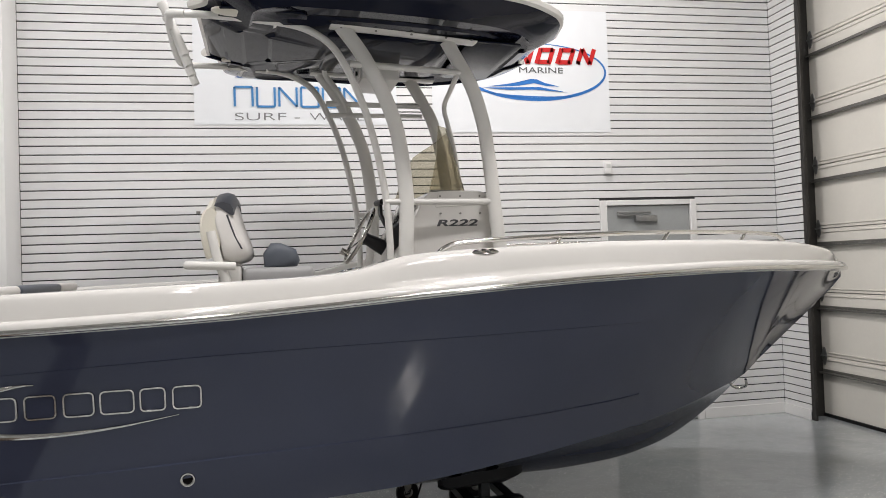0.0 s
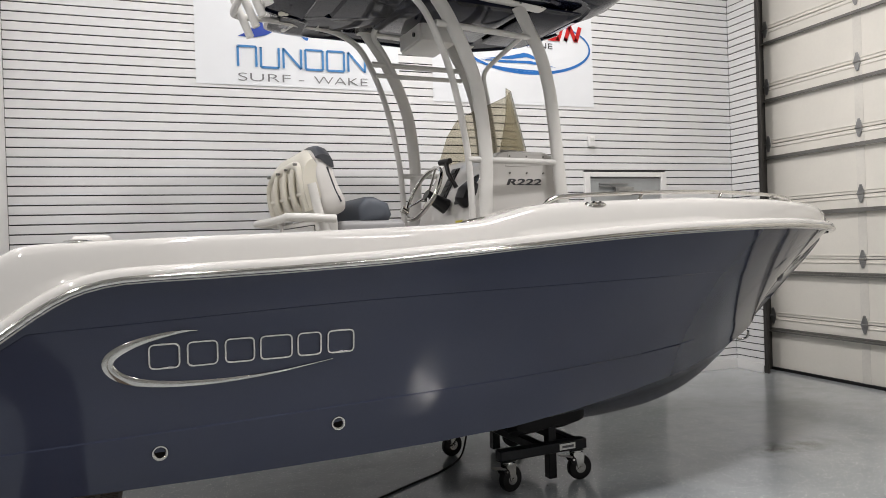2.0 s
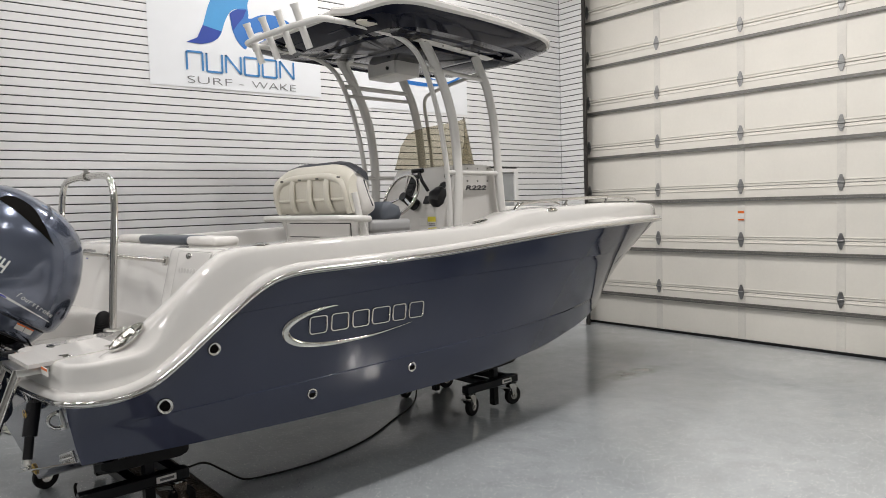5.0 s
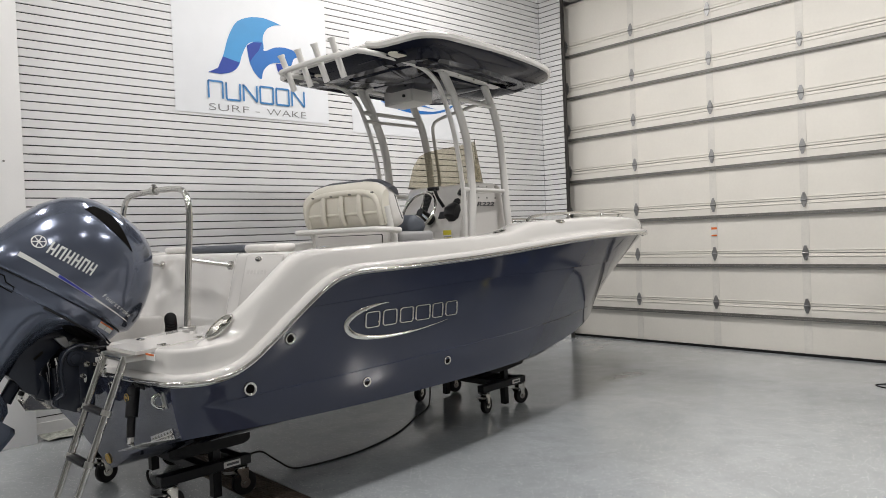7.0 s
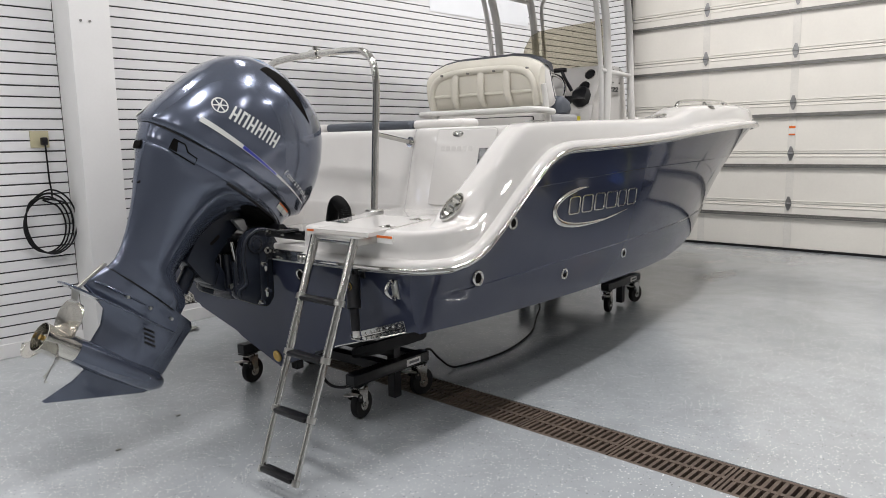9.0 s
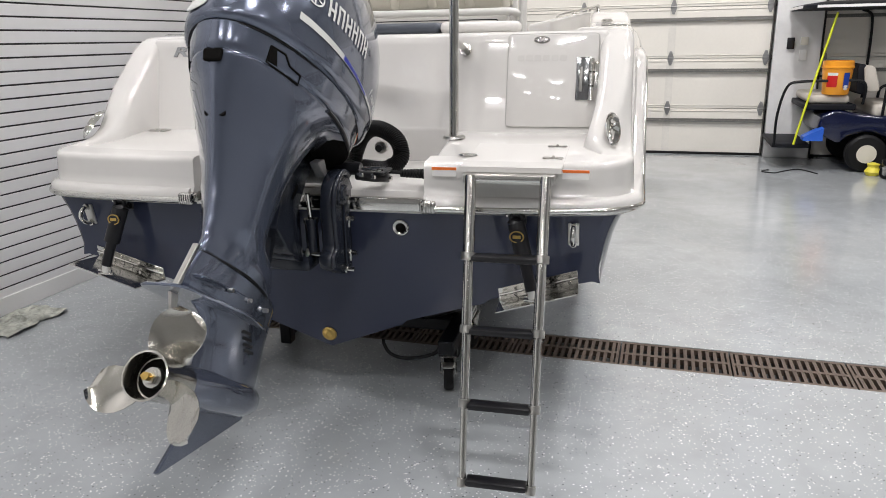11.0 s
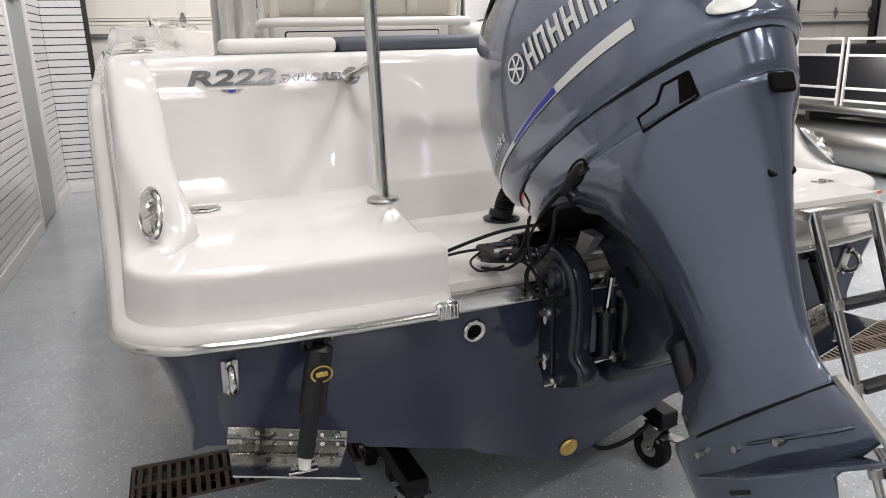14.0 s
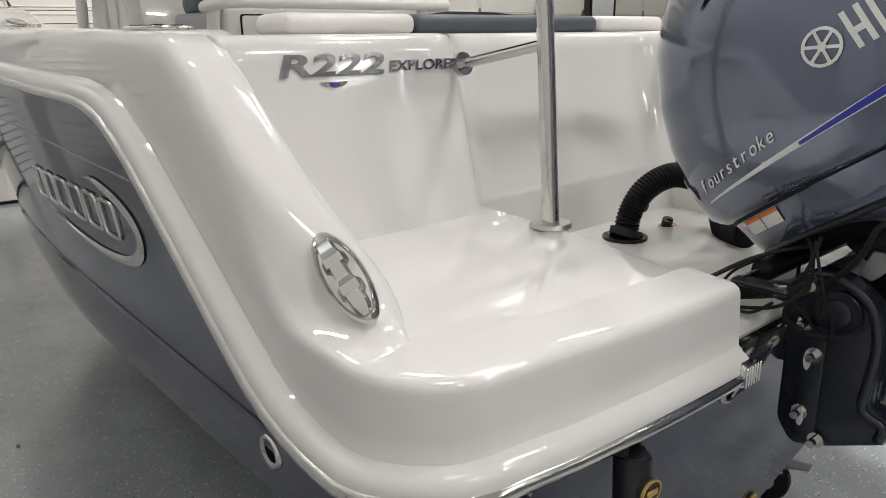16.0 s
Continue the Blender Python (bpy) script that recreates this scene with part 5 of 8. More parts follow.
# oval plate on the back of the cowling
bm = new_bm()
rings = []
for k, o in ((1.0, 0.001), (0.98, 0.004), (0.8, 0.0045), (0.78, 0.003), (0.02, 0.003)):
    ring = []
    for q in [2 * math.pi * i / 28 for i in range(28)]:
        y, b = 0.075 + 0.042 * k * math.cos(q), 0.232 + 0.022 * k * math.sin(q)
        a0, a1, hw = (lerp([(r[0], r[j]) for r in COWL], b) for j in (1, 2, 3))
        u = (1 - (abs(y) / (hw * 0.86)) ** 2.5) ** (1 / 2.5)
        ring.append(eng((a0 + a1) / 2 - (a1 - a0) / 2 * u - o, y, b))
    rings.append(ring)
loft(bm, rings)
part("oval_plate", bm, DECAL_WHITE, cowl, "silver oval plate")
# latch, side grips and bolts on the apron
# latch recess: its shade is put into the black colour
bm = new_bm()
prism(bm, rounded([(-0.028, 0.06), (0.028, 0.06), (0.032, 0.098), (-0.032, 0.098)], 0.008), 0.012, lambda u, v, w: eng(-0.752 + w + (0.098 - v) * 0.12, u, v), 0.004, 1)
part("cowl_latch", bm, RECESS_SHADE, motor, "cowling latch recess, its shade in black colour")
for s in (-1, 1):
    bm = new_bm()
    pts = [(-0.672, 0.152), (-0.626, 0.152), (-0.602, 0.126), (-0.558, 0.120), (-0.552, 0.092), (-0.635, 0.099), (-0.666, 0.103)]

    def grip(u, v, w, s=s):
        a0, a1, hw = (lerp([(r[0], r[k]) for r in reversed(MID)], v) for k in (1, 2, 3))
        q = max(-0.999, (u - (a0 + a1) / 2) / ((a1 - a0) / 2))
        y = hw * (1 - abs(q) ** 2.2) ** (1 / 2.2) * (1 - 0.22 * max(0, -q) ** 1.5)
        return eng(u, s * (y + 0.001 + w), v)

    tube(bm, [grip(u, v, 0.0) for u, v in pts] + [grip(*pts[0], 0.0)], 0.0035, 6)
    prism(bm, [(-0.671, 0.150), (-0.655, 0.150), (-0.636, 0.104), (-0.664, 0.106)], 0.002, grip)
    part("side_grip", bm, RECESS_SHADE, motor, "dark outlined angular grip recess")
for y in (-0.022, 0.022):
    # bolt recess: its shade is put into the black colour
    bm = new_bm()
    cyl(bm, eng(-0.672, y, -0.0655), eng(-0.650, y, -0.07), 0.012, 14)
    part("bolt", bm, RECESS_SHADE, motor, "bolt recess, its shade in black colour")

# clamp bracket, swivel and tilt gear
for s in (-1, 1):
    bm = new_bm()
    ol = rounded([(0.045, 0.905), (-0.005, 0.985), (-0.06, 1.017), (-0.115, 1.012), (-0.174, 0.973), (-0.197, 0.89), (-0.188, 0.752), (-0.233, 0.732), (-0.229, 0.685), (-0.11, 0.630), (-0.045, 0.610), (-0.006, 0.66), (-0.006, 0.895)], 0.022, 4)
    y = s * 0.155 + 0.012
    prism(bm, ol, 0.05, lambda u, v, w, y=y: (u, y - 0.025 + w, v), 0.012, 2)
    cb = part("clamp_bracket", bm, MOTOR_DARK, motor, "dark clamp bracket bolted to the transom")
    bm = new_bm()
    rim = [(-0.02, 0.985), (-0.06, 1.005), (-0.11, 1.0), (-0.163, 0.962), (-0.184, 0.89), (-0.178, 0.80), (-0.176, 0.745), (-0.215, 0.722), (-0.212, 0.69)]
    tube(bm, spline([(u, y + s * 0.026, v) for u, v in rim], 5), 0.011, 10)
    part("bracket_rib", bm, MOTOR_DARK, cb)
    bm = new_bm()
    box(bm, -0.095, y + s * 0.024, 0.64, -0.045, y + s * 0.034, 0.90, 0.006, 2)
    part("bolt_rail", bm, MOTOR_DARK, cb)
    for z in (0.82, 0.69):
        bm = new_bm()
        rings = [[(-0.062 + 0.008 * k * math.cos(q), y + s * o, z + 0.024 * k * math.sin(q)) for q in [2 * math.pi * i / 16 for i in range(16)]] for k, o in ((1, 0.033), (0.9, 0.0365), (0.05, 0.037))]
        loft(bm, rings)
        part("slot_washer", bm, DECAL_WHITE, cb, "pale oval slot washer")
    bm = new_bm()
    rings = [[(-0.108 + r * math.cos(q), y + s * o, 0.938 + r * math.sin(q)) for q in [2 * math.pi * i / 24 for i in range(24)]] for r, o in ((0.046, 0.02), (0.046, 0.034), (0.043, 0.038), (0.030, 0.038), (0.028, 0.046), (0.024, 0.048))]
    loft(bm, rings)
    part("tube_nut", bm, MOTOR_DARK, cb, "large dark tilt tube nut")
    for x, z in ((-0.075, 0.835), (-0.06, 0.70), (-0.10, 0.648), (-0.05, 0.90)):
        bm = new_bm()
        cyl(bm, (x, y, z), (x, y + s * 0.062, z), 0.009, 8)
        cyl(bm, (x, y + s * 0.03, z), (x, y + s * 0.036, z), 0.017, 12)
        part("bolt", bm, STEEL, cb, "bright steel bolt")
bm = new_bm()
cyl(bm, (-0.06, -0.16, 0.985), (-0.06, 0.18, 0.985), 0.026, 16)
part("tilt_tube", bm, STEEL_DULL, motor, "steel tilt tube")
bm = new_bm()
ol = rounded([(-0.10, 0.05), (-0.143, -0.038), (-0.173, -0.189), (-0.165, -0.235), (-0.13, -0.25), (-0.11, -0.327), (-0.185, -0.335), (-0.24, -0.31), (-0.31, -0.29), (-0.32, -0.05), (-0.25, 0.05)], 0.018, 3)
prism(bm, ol, 0.15, lambda u, v, w: eng(u, w - 0.075, v), 0.014, 2)
swv = part("swivel_bracket", bm, MOTOR_DARK, motor, "dark swivel bracket")
bm = new_bm()
cyl(bm, eng(-0.236, 0, -0.26), eng(-0.226, 0, -0.42), 0.036, 20)
part("swivel_tube", bm, MOTOR_DARK, swv)
for s in (-1, 1):
    bm = new_bm()
    prism(bm, rounded([(-0.130, -0.015), (-0.178, 0.018), (-0.222, -0.018), (-0.145, -0.040)], 0.008, 3), 0.035, lambda u, v, w, s=s: eng(u, s * (0.105 + w), v), 0.004, 1)
    part("steering_lug", bm, GALV, swv, "grey cast steering lug")
    # near-black plate on the surface for the slot's shade
    bm = new_bm()
    prism(bm, rounded([(-0.225, -0.10), (-0.245, -0.16), (-0.232, -0.165), (-0.212, -0.108)], 0.006, 3), 0.003, lambda u, v, w, s=s: eng(u, s * (0.0752 + w), v))
    part("recess", bm, RECESS_SHADE, swv, "bracket slot shaded in near black")
    bm = new_bm()
    cyl(bm, (-0.155, s * 0.075 + 0.005, 0.72), (-0.158, s * 0.075 + 0.005, 0.84), 0.023, 16)
    cyl(bm, (-0.158, s * 0.075 + 0.005, 0.835), (-0.158, s * 0.075 + 0.005, 0.85), 0.027, 16)
    rm = part("tilt_ram", bm, MOTOR_DARK, motor, "dark hydraulic tilt ram")
    bm = new_bm()
    cyl(bm, (-0.158, s * 0.075 + 0.005, 0.84), (-0.176, s * 0.075 + 0.005, 0.945), 0.009, 12)
    part("ram_rod", bm, STEEL, rm, "bright ram rod")
bm = new_bm()
cyl(bm, (-0.17, -0.14, 0.722), (-0.17, 0.17, 0.722), 0.009, 12)
pin = part("cross_pin", bm, STEEL, motor, "steel cross pin")
for y in (0.145, 0.065, -0.06, -0.12):
    bm = new_bm()
    cyl(bm, (-0.17, y, 0.722), (-0.17, y + 0.007, 0.722), 0.020, 16)
    part("washer", bm, STEEL_DULL, pin, "bright steel washer")
bm = new_bm()
cyl(bm, (-0.155, 0.01, 0.70), (-0.158, 0.01, 0.88), 0.034, 18)
box(bm, -0.20, -0.07, 0.66, -0.10, 0.09, 0.715, 0.012, 2)
part("pump_motor", bm, MOTOR_DARK, motor, "dark tilt pump")
bm = new_bm()
prism(bm, rounded([(-0.21, 0.70), (-0.29, 0.735), (-0.305, 0.84), (-0.25, 0.86), (-0.21, 0.80)], 0.015, 3), 0.12, lambda u, v, w: (u, w - 0.055, v), 0.01, 2)
part("tilt_block", bm, MOTOR_DARK, motor, "dark lower tilt block")

# capped flush valve in the well, with a red ring mark beside it
bm = new_bm()
cyl(bm, (0.520, -0.165, 0.929), (0.520, -0.165, 0.937), 0.022, 18)
valve = part("flush_valve", bm, STEEL, boat, "small steel flush valve with a black cap")
bm = new_bm()
cyl(bm, (0.520, -0.165, 0.936), (0.512, -0.160, 0.958), 0.016, 14)
box(bm, 0.496, -0.164, 0.950, 0.528, -0.156, 0.962, 0.003, 1)
part("valve_cap", bm, BLACK_PLASTIC, valve, "black valve cap")
bm = new_bm()
disc_ring(bm, (0.535, -0.205, 0.931), (0, 0, 1), 0.016, 0.022, 0.001)
part("ring_mark", bm, PRINT_RED, boat, "red ring mark")

# steering cylinder over the well, cables and hoses
bm = new_bm()
cyl(bm, (0.035, -0.20, 1.0), (0.035, 0.24, 1.0), 0.024, 16)
sc = part("steering_cylinder", bm, BLACK_STEEL, motor, "black hydraulic steering cylinder")
bm = new_bm()
cyl(bm, (0.035, -0.30, 1.0), (0.035, 0.33, 1.0), 0.010, 12)
part("cylinder_rod", bm, STEEL, sc, "bright steering rod")
for y in (-0.30, 0.33):
    bm = new_bm()
    prism(bm, rounded([(-0.07, -0.022), (0.05, -0.022), (0.05, 0.022), (-0.07, 0.022)], 0.015), 0.02, lambda u, v, w, y=y: (0.0 + u, y + v, 0.995 + w * 0.6), 0.004, 1)
    arm = part("steering_arm", bm, BLACK_STEEL, sc, "black steering arm")
    bm = new_bm()
    cyl(bm, (-0.045, y, 1.005), (-0.045, y, 1.014), 0.013, 6)
    part("bolt", bm, STEEL, arm, "bright bolt")
bm = new_bm()
pts = spline([(0.534, 0.017, 0.912), (0.536, -0.002, 0.994), (0.518, -0.042, 1.062), (0.485, -0.105, 1.097), (0.455, -0.170, 1.088), (0.43, -0.228, 1.05), (0.40, -0.247, 0.985), (0.35, -0.20, 0.945), (0.26, -0.13, 0.965)], 18)
fr = frames_along(pts)
rings = []
for i, (p, t, sd, b) in enumerate(fr):
    r = 0.036 if i % 2 else 0.031
    rings.append([p + sd * (r * math.cos(q)) + b * (r * math.sin(q)) for q in [2 * math.pi * k / 16 for k in range(16)]])
loft(bm, rings)
hose = part("rigging_hose", bm, BLACK_RUBBER, motor, "black corrugated rigging hose", angle=20)
bm = new_bm()
cyl(bm, (0.534, 0.017, 0.925), (0.534, 0.017, 0.938), 0.062, 24)
cyl(bm, (0.534, 0.017, 0.936), (0.534, 0.010, 0.955), 0.046, 24)
part("hose_flange", bm, BLACK_PLASTIC, hose, "black hose flange")
for y0, y1 in ((0.30, 0.245), (-0.28, -0.225)):
    bm = new_bm()
    tube(bm, spline([(0.11, y0, 0.955), (0.05, y0, 0.968), (-0.02, (y0 + y1) / 2, 0.983), (-0.08, y1, 1.0)], 5), 0.019, 10, r2=0.010, up=(0, 0, 1))
    la = part("link_arm", bm, BLACK_STEEL, sc, "black steering link arm")
    for x, yy, z in ((0.10, y0, 0.955), (-0.02, (y0 + y1) / 2, 0.983), (-0.075, y1, 0.999)):
        bm = new_bm()
        cyl(bm, (x, yy, z), (x, yy + (0.02 if yy > 0 else -0.02), z), 0.010, 8)
        part("bolt", bm, STEEL, la, "bright bolt")
for pts, r in (([(0.16, 0.44, 0.945), (0.10, 0.38, 0.99), (0.04, 0.28, 1.035), (-0.03, 0.20, 1.06), (-0.08, 0.12, 1.07)], 0.007),
               ([(0.05, 0.33, 0.94), (-0.03, 0.30, 0.955), (-0.07, 0.27, 1.0), (-0.06, 0.24, 1.06), (0.0, 0.16, 1.09)], 0.006), ([(0.10, 0.46, 0.965), (0.05, 0.33, 0.99), (-0.02, 0.24, 0.96), (-0.06, 0.20, 0.90), (0.0, 0.14, 0.95), (0.02, 0.1, 1.05)], 0.006),
               ([(0.05, -0.46, 0.985), (0.05, -0.3, 0.99), (0.04, -0.1, 1.02), (0.06, 0.0, 1.06)], 0.009), ([(0.08, -0.46, 0.975), (0.09, -0.3, 0.98), (0.10, -0.12, 1.0), (0.10, 0.0, 1.06)], 0.008),
               ([(-0.08, 0.26, 1.10), (-0.06, 0.27, 1.02), (0.0, 0.26, 0.97), (0.05, 0.20, 0.955), (0.04, 0.1, 1.02)], 0.006), ([(-0.07, 0.26, 1.09), (-0.10, 0.27, 1.0), (-0.12, 0.25, 0.92), (-0.09, 0.22, 0.88), (-0.04, 0.2, 0.93)], 0.005), ([(-0.02, 0.30, 0.96), (0.0, 0.36, 0.95), (0.07, 0.35, 0.96), (0.09, 0.26, 0.99), (0.05, 0.2, 1.02)], 0.005)):
    bm = new_bm()
    tube(bm, spline(pts, 8), r * 0.68, 8)
    part("control_cable", bm, BLACK_RUBBER, motor, "black control cable")
bm = new_bm()
for k in range(9):
    cyl(bm, (0.05, -0.455 + 0.012 * k, 0.985), (0.05, -0.447 + 0.012 * k, 0.985), 0.019 - 0.0006 * k, 12)
    cyl(bm, (0.08, -0.455 + 0.012 * k, 0.975), (0.08, -0.447 + 0.012 * k, 0.975), 0.016 - 0.0006 * k, 12)
part("cable_boot", bm, BLACK_RUBBER, motor, "black ribbed cable boots")
# cable boot in its oval recess on the port flank
bm = new_bm()
tube(bm, [apron_side(-0.352 + 0.042 * math.cos(q), 0.098 + 0.017 * math.sin(q) - 0.22 * 0.042 * math.cos(q), 0.0) for q in [2 * math.pi * k / 24 for k in range(25)]], 0.0026, 6)
rim = part("recess_rim", bm, RECESS_SHADE, motor, "black rim of the cable recess")
bm = new_bm()
boot = spline([apron_side(-0.385, 0.106, -0.018), apron_side(-0.355, 0.099, -0.002), apron_side(-0.325, 0.090, 0.010), apron_side(-0.296, 0.078, 0.022)], 5)
loft(bm, [[p + sd * (r * math.cos(q)) + b * (r * math.sin(q)) for q in [2 * math.pi * k / 14 for k in range(14)]] for (p, t, sd, b), r in zip(frames_along(boot), [0.0155 - 0.004 * step(0, 15, i) for i in range(16)])])
part("cable_gland", bm, BLACK_RUBBER, motor, "black rubber cable gland")
bm = new_bm()
tube(bm, spline([apron_side(-0.300, 0.080, 0.020), apron_side(-0.27, 0.055, 0.028), (-0.168, 0.240, 1.13), (-0.145, 0.235, 1.07), (-0.09, 0.225, 1.00), (-0.03, 0.232, 0.95), (-0.022, 0.235, 0.91), (-0.06, 0.235, 0.888), (-0.13, 0.23, 0.898), (-0.165, 0.22, 0.93)], 6), 0.0062, 8)
part("control_cable", bm, BLACK_RUBBER, motor, "black looped control cable")
# small fittings in the well
bm = new_bm()
cyl(bm, (0.60, -0.10, 1.0), (0.58, -0.10, 1.0), 0.028, 16)
part("fuel_fitting", bm, STEEL_DULL, boat, "metal fitting with a black knob")
bm = new_bm()
cyl(bm, (0.585, -0.10, 1.0), (0.55, -0.10, 1.0), 0.016, 12)
part("knob", bm, BLACK_PLASTIC, boat, "small black knob")

# ---- console, hardtop and leaning post ----
# the console and its tubes stand a little to port, turned by a hair
HELM = BOAT @ Matrix.Translation((3.1, 0.068, 0)) @ Matrix.Rotation(radians(2.6), 4, "Z") @ Matrix.Translation((-3.1, 0, 0))
HELM_ON_BOAT = BOAT.inverted() @ HELM


def helm(x, y, z):
    return HELM_ON_BOAT @ Vector((x, y, z))


console = thing("helm_console", HELM, "white fibreglass helm console with tinted windshield", "boat console", base=(3.3, 0, 0.76))
prof = [(3.00, 0.77), (2.93, 1.50), (2.98, 1.70), (3.14, 1.985), (3.20, 2.0), (3.46, 2.0), (3.54, 1.975), (3.60, 1.75), (3.66, 1.45), (3.68, 0.77)]
bm = new_bm()
rings = []
for y, k in ((-0.375, 0.0), (-0.368, 0.010), (-0.35, 0.018), (0.35, 0.018), (0.368, 0.010), (0.375, 0.0)):
    cx, cz = 3.3, 1.4
    rings.append([(x + (x - cx) * (k - 0.018), y, z + (z - cz) * (k - 0.018) * 0.6) for x, z in rounded(prof, 0.03, 3)])
loft(bm, rings)
part("console_body", bm, GELCOAT_WHITE, console, "white moulded console body")
bm = new_bm()
prism(bm, rounded([(3.19, 1.90), (3.50, 1.915), (3.49, 1.985), (3.21, 1.985)], 0.01), 0.006, lambda u, v, w: (u, -0.373 - w, v), 0.003, 1)
sp = part("side_panel", bm, GELCOAT_WHITE, console, "white screwed side panel")
for x in (3.22, 3.34, 3.46):
    for z in (1.965, 1.865):
        bm = new_bm()
        cyl(bm, (x, -0.372, z), (x, -0.383, z), 0.006, 8)
        part("screw", bm, STRUT, sp)
lettering("model_lettering", "R222", 0.052, Matrix(((1, 0, 0, 3.195), (0, 0, -1, -0.377), (0, 1, 0, 1.793), (0, 0, 0, 1))), material("dark_grey_lettering", (0.045, 0.045, 0.05), 0.4), console, 0.001, "dark model lettering", width=0.25, shear=0.2, thin=-0.0014)

# dash fittings on the sloping face
DU = Vector((0.16, 0, 0.285)).normalized()
DN = Vector((-DU.z, 0, DU.x))


def dash(y, s, out=0.0):
    return Vector((2.985, 0, 1.71)) + DU * s + DN * (out - 0.004) + Vector((0, y - 0.07, 0))


def dash_plate(name, y0, y1, s0, s1, mt, thick=0.008, label="", r=0.008):
    bm = new_bm()
    prism(bm, rounded([(y0, s0), (y1, s0), (y1, s1), (y0, s1)], r, 3), thick, lambda u, v, w: dash(u, v, 0.002 + w), 0.002, 1)
    return part(name, bm, mt, console, label)


sw = dash_plate("switch_panel", 0.12, 0.22, 0.02, 0.26, BLACK_PLASTIC, 0.01, "black rocker switch panel")
for k in range(5):
    bm = new_bm()
    prism(bm, [(0.135, 0.035 + 0.045 * k), (0.205, 0.035 + 0.045 * k), (0.205, 0.068 + 0.045 * k), (0.135, 0.068 + 0.045 * k)], 0.008, lambda u, v, w: dash(u, v, 0.011 + w), 0.003, 1)
    part("rocker_switch", bm, BLACK_PLASTIC, sw)
for y, s in ((-0.22, 0.24), (-0.20, 0.13)):
    bm = new_bm()
    disc_ring(bm, dash(y, s, 0.002), DN, 0.038, 0.046, 0.012)
    g = part("gauge", bm, STEEL, console, "round gauge with a chrome bezel")
    bm = new_bm()
    cyl(bm, dash(y, s, 0.0), dash(y, s, 0.006), 0.039, 24)
    part("dial", bm, BLACK_PLASTIC, g, "black dial")
dash_plate("ignition_panel", -0.12, -0.04, -0.02, 0.05, BLACK_PLASTIC, 0.008, "small black panel")
bm = new_bm()
rings = []
for s, w, h in ((-0.05, 0.03, 0.03), (-0.02, 0.07, 0.075), (0.05, 0.075, 0.085), (0.10, 0.05, 0.06), (0.12, 0.02, 0.03)):
    rings.append([dash(-0.20 + w * c, s, 0.0 + h * d) for c, d in ((-1, 0), (-0.8, 0.8), (0, 1.0), (0.8, 0.8), (1, 0))])
loft(bm, rings)
th = part("throttle_control", bm, BLACK_PLASTIC, console, "black throttle control")
bm = new_bm()
tube(bm, [dash(-0.14, 0.05, 0.08), dash(-0.10, 0.11, 0.15), dash(-0.06, 0.18, 0.18)], 0.014, 10)
tube(bm, [dash(-0.10, 0.185, 0.175), dash(0.0, 0.175, 0.19)], 0.018, 10)
part("throttle_lever", bm, BLACK_PLASTIC, th, "black throttle lever")
for k, (y0, y1, s0, s1, mt) in enumerate(((-0.10, -0.19, -0.23, -0.12, PAPER), (-0.005, -0.09, -0.20, -0.13, PAPER), (-0.10, -0.19, -0.16, -0.12, YELLOW))):
    bm = new_bm()
    prism(bm, [(y0, s0), (y1, s0), (y1, s1), (y0, s1)], 0.001, lambda u, v, w, k=k: Vector((2.94 - 0.002 - 0.001 * k - w, u - 0.10, 1.71 + v)))
    part("dash_label", bm, mt, console, "white and yellow printed label")
for z in (1.485, 1.50, 1.515, 1.53):
    bm = new_bm()
    box(bm, 2.934, -0.285, z, 2.9365, -0.21, z + 0.006)
    part("print_bar", bm, PRINT_GREY, console)

# steering wheel
wc = Vector((2.805, -0.04, 1.765))
wn = Vector((-0.88, 0, 0.47)).normalized()
ws, wu = Vector((0, 1, 0)), wn.cross(Vector((0, 1, 0))).normalized()
bm = new_bm()
tube(bm, [wc + ws * (0.18 * math.cos(q)) + wu * (0.18 * math.sin(q)) for q in [2 * math.pi * k / 40 for k in range(40)]] , 0.013, 10, closed=False)
tube(bm, [wc + ws * (0.18 * math.cos(q)) + wu * (0.18 * math.sin(q)) for q in (2 * math.pi * 39 / 40, 2 * math.pi)], 0.013, 10)
wheel = part("steering_wheel", bm, STEEL, console, "polished stainless steering wheel with a knob")
for q in (0.5, 2.6, 4.7):
    bm = new_bm()
    tube(bm, [wc - wn * 0.03, wc + (ws * math.cos(q) + wu * math.sin(q)) * 0.10 - wn * 0.015, wc + (ws * math.cos(q) + wu * math.sin(q)) * 0.178], 0.011, 8, r2=0.007)
    part("spoke", bm, STEEL, wheel)
bm = new_bm()
cyl(bm, wc - wn * 0.06, wc - wn * 0.015, 0.036, 20)
part("hub", bm, BLACK_PLASTIC, wheel, "black hub")
bm = new_bm()
kp = wc + ws * 0.13 + wu * 0.12
cyl(bm, kp, kp + wn * 0.045, 0.018, 14, 0.022)
part("wheel_knob", bm, STEEL, wheel, "steel wheel knob")
bm = new_bm()
cyl(bm, wc - wn * 0.17, wc - wn * 0.05, 0.05, 18, 0.035)
part("steering_shaft", bm, BLACK_PLASTIC, console, "black steering helm boot")

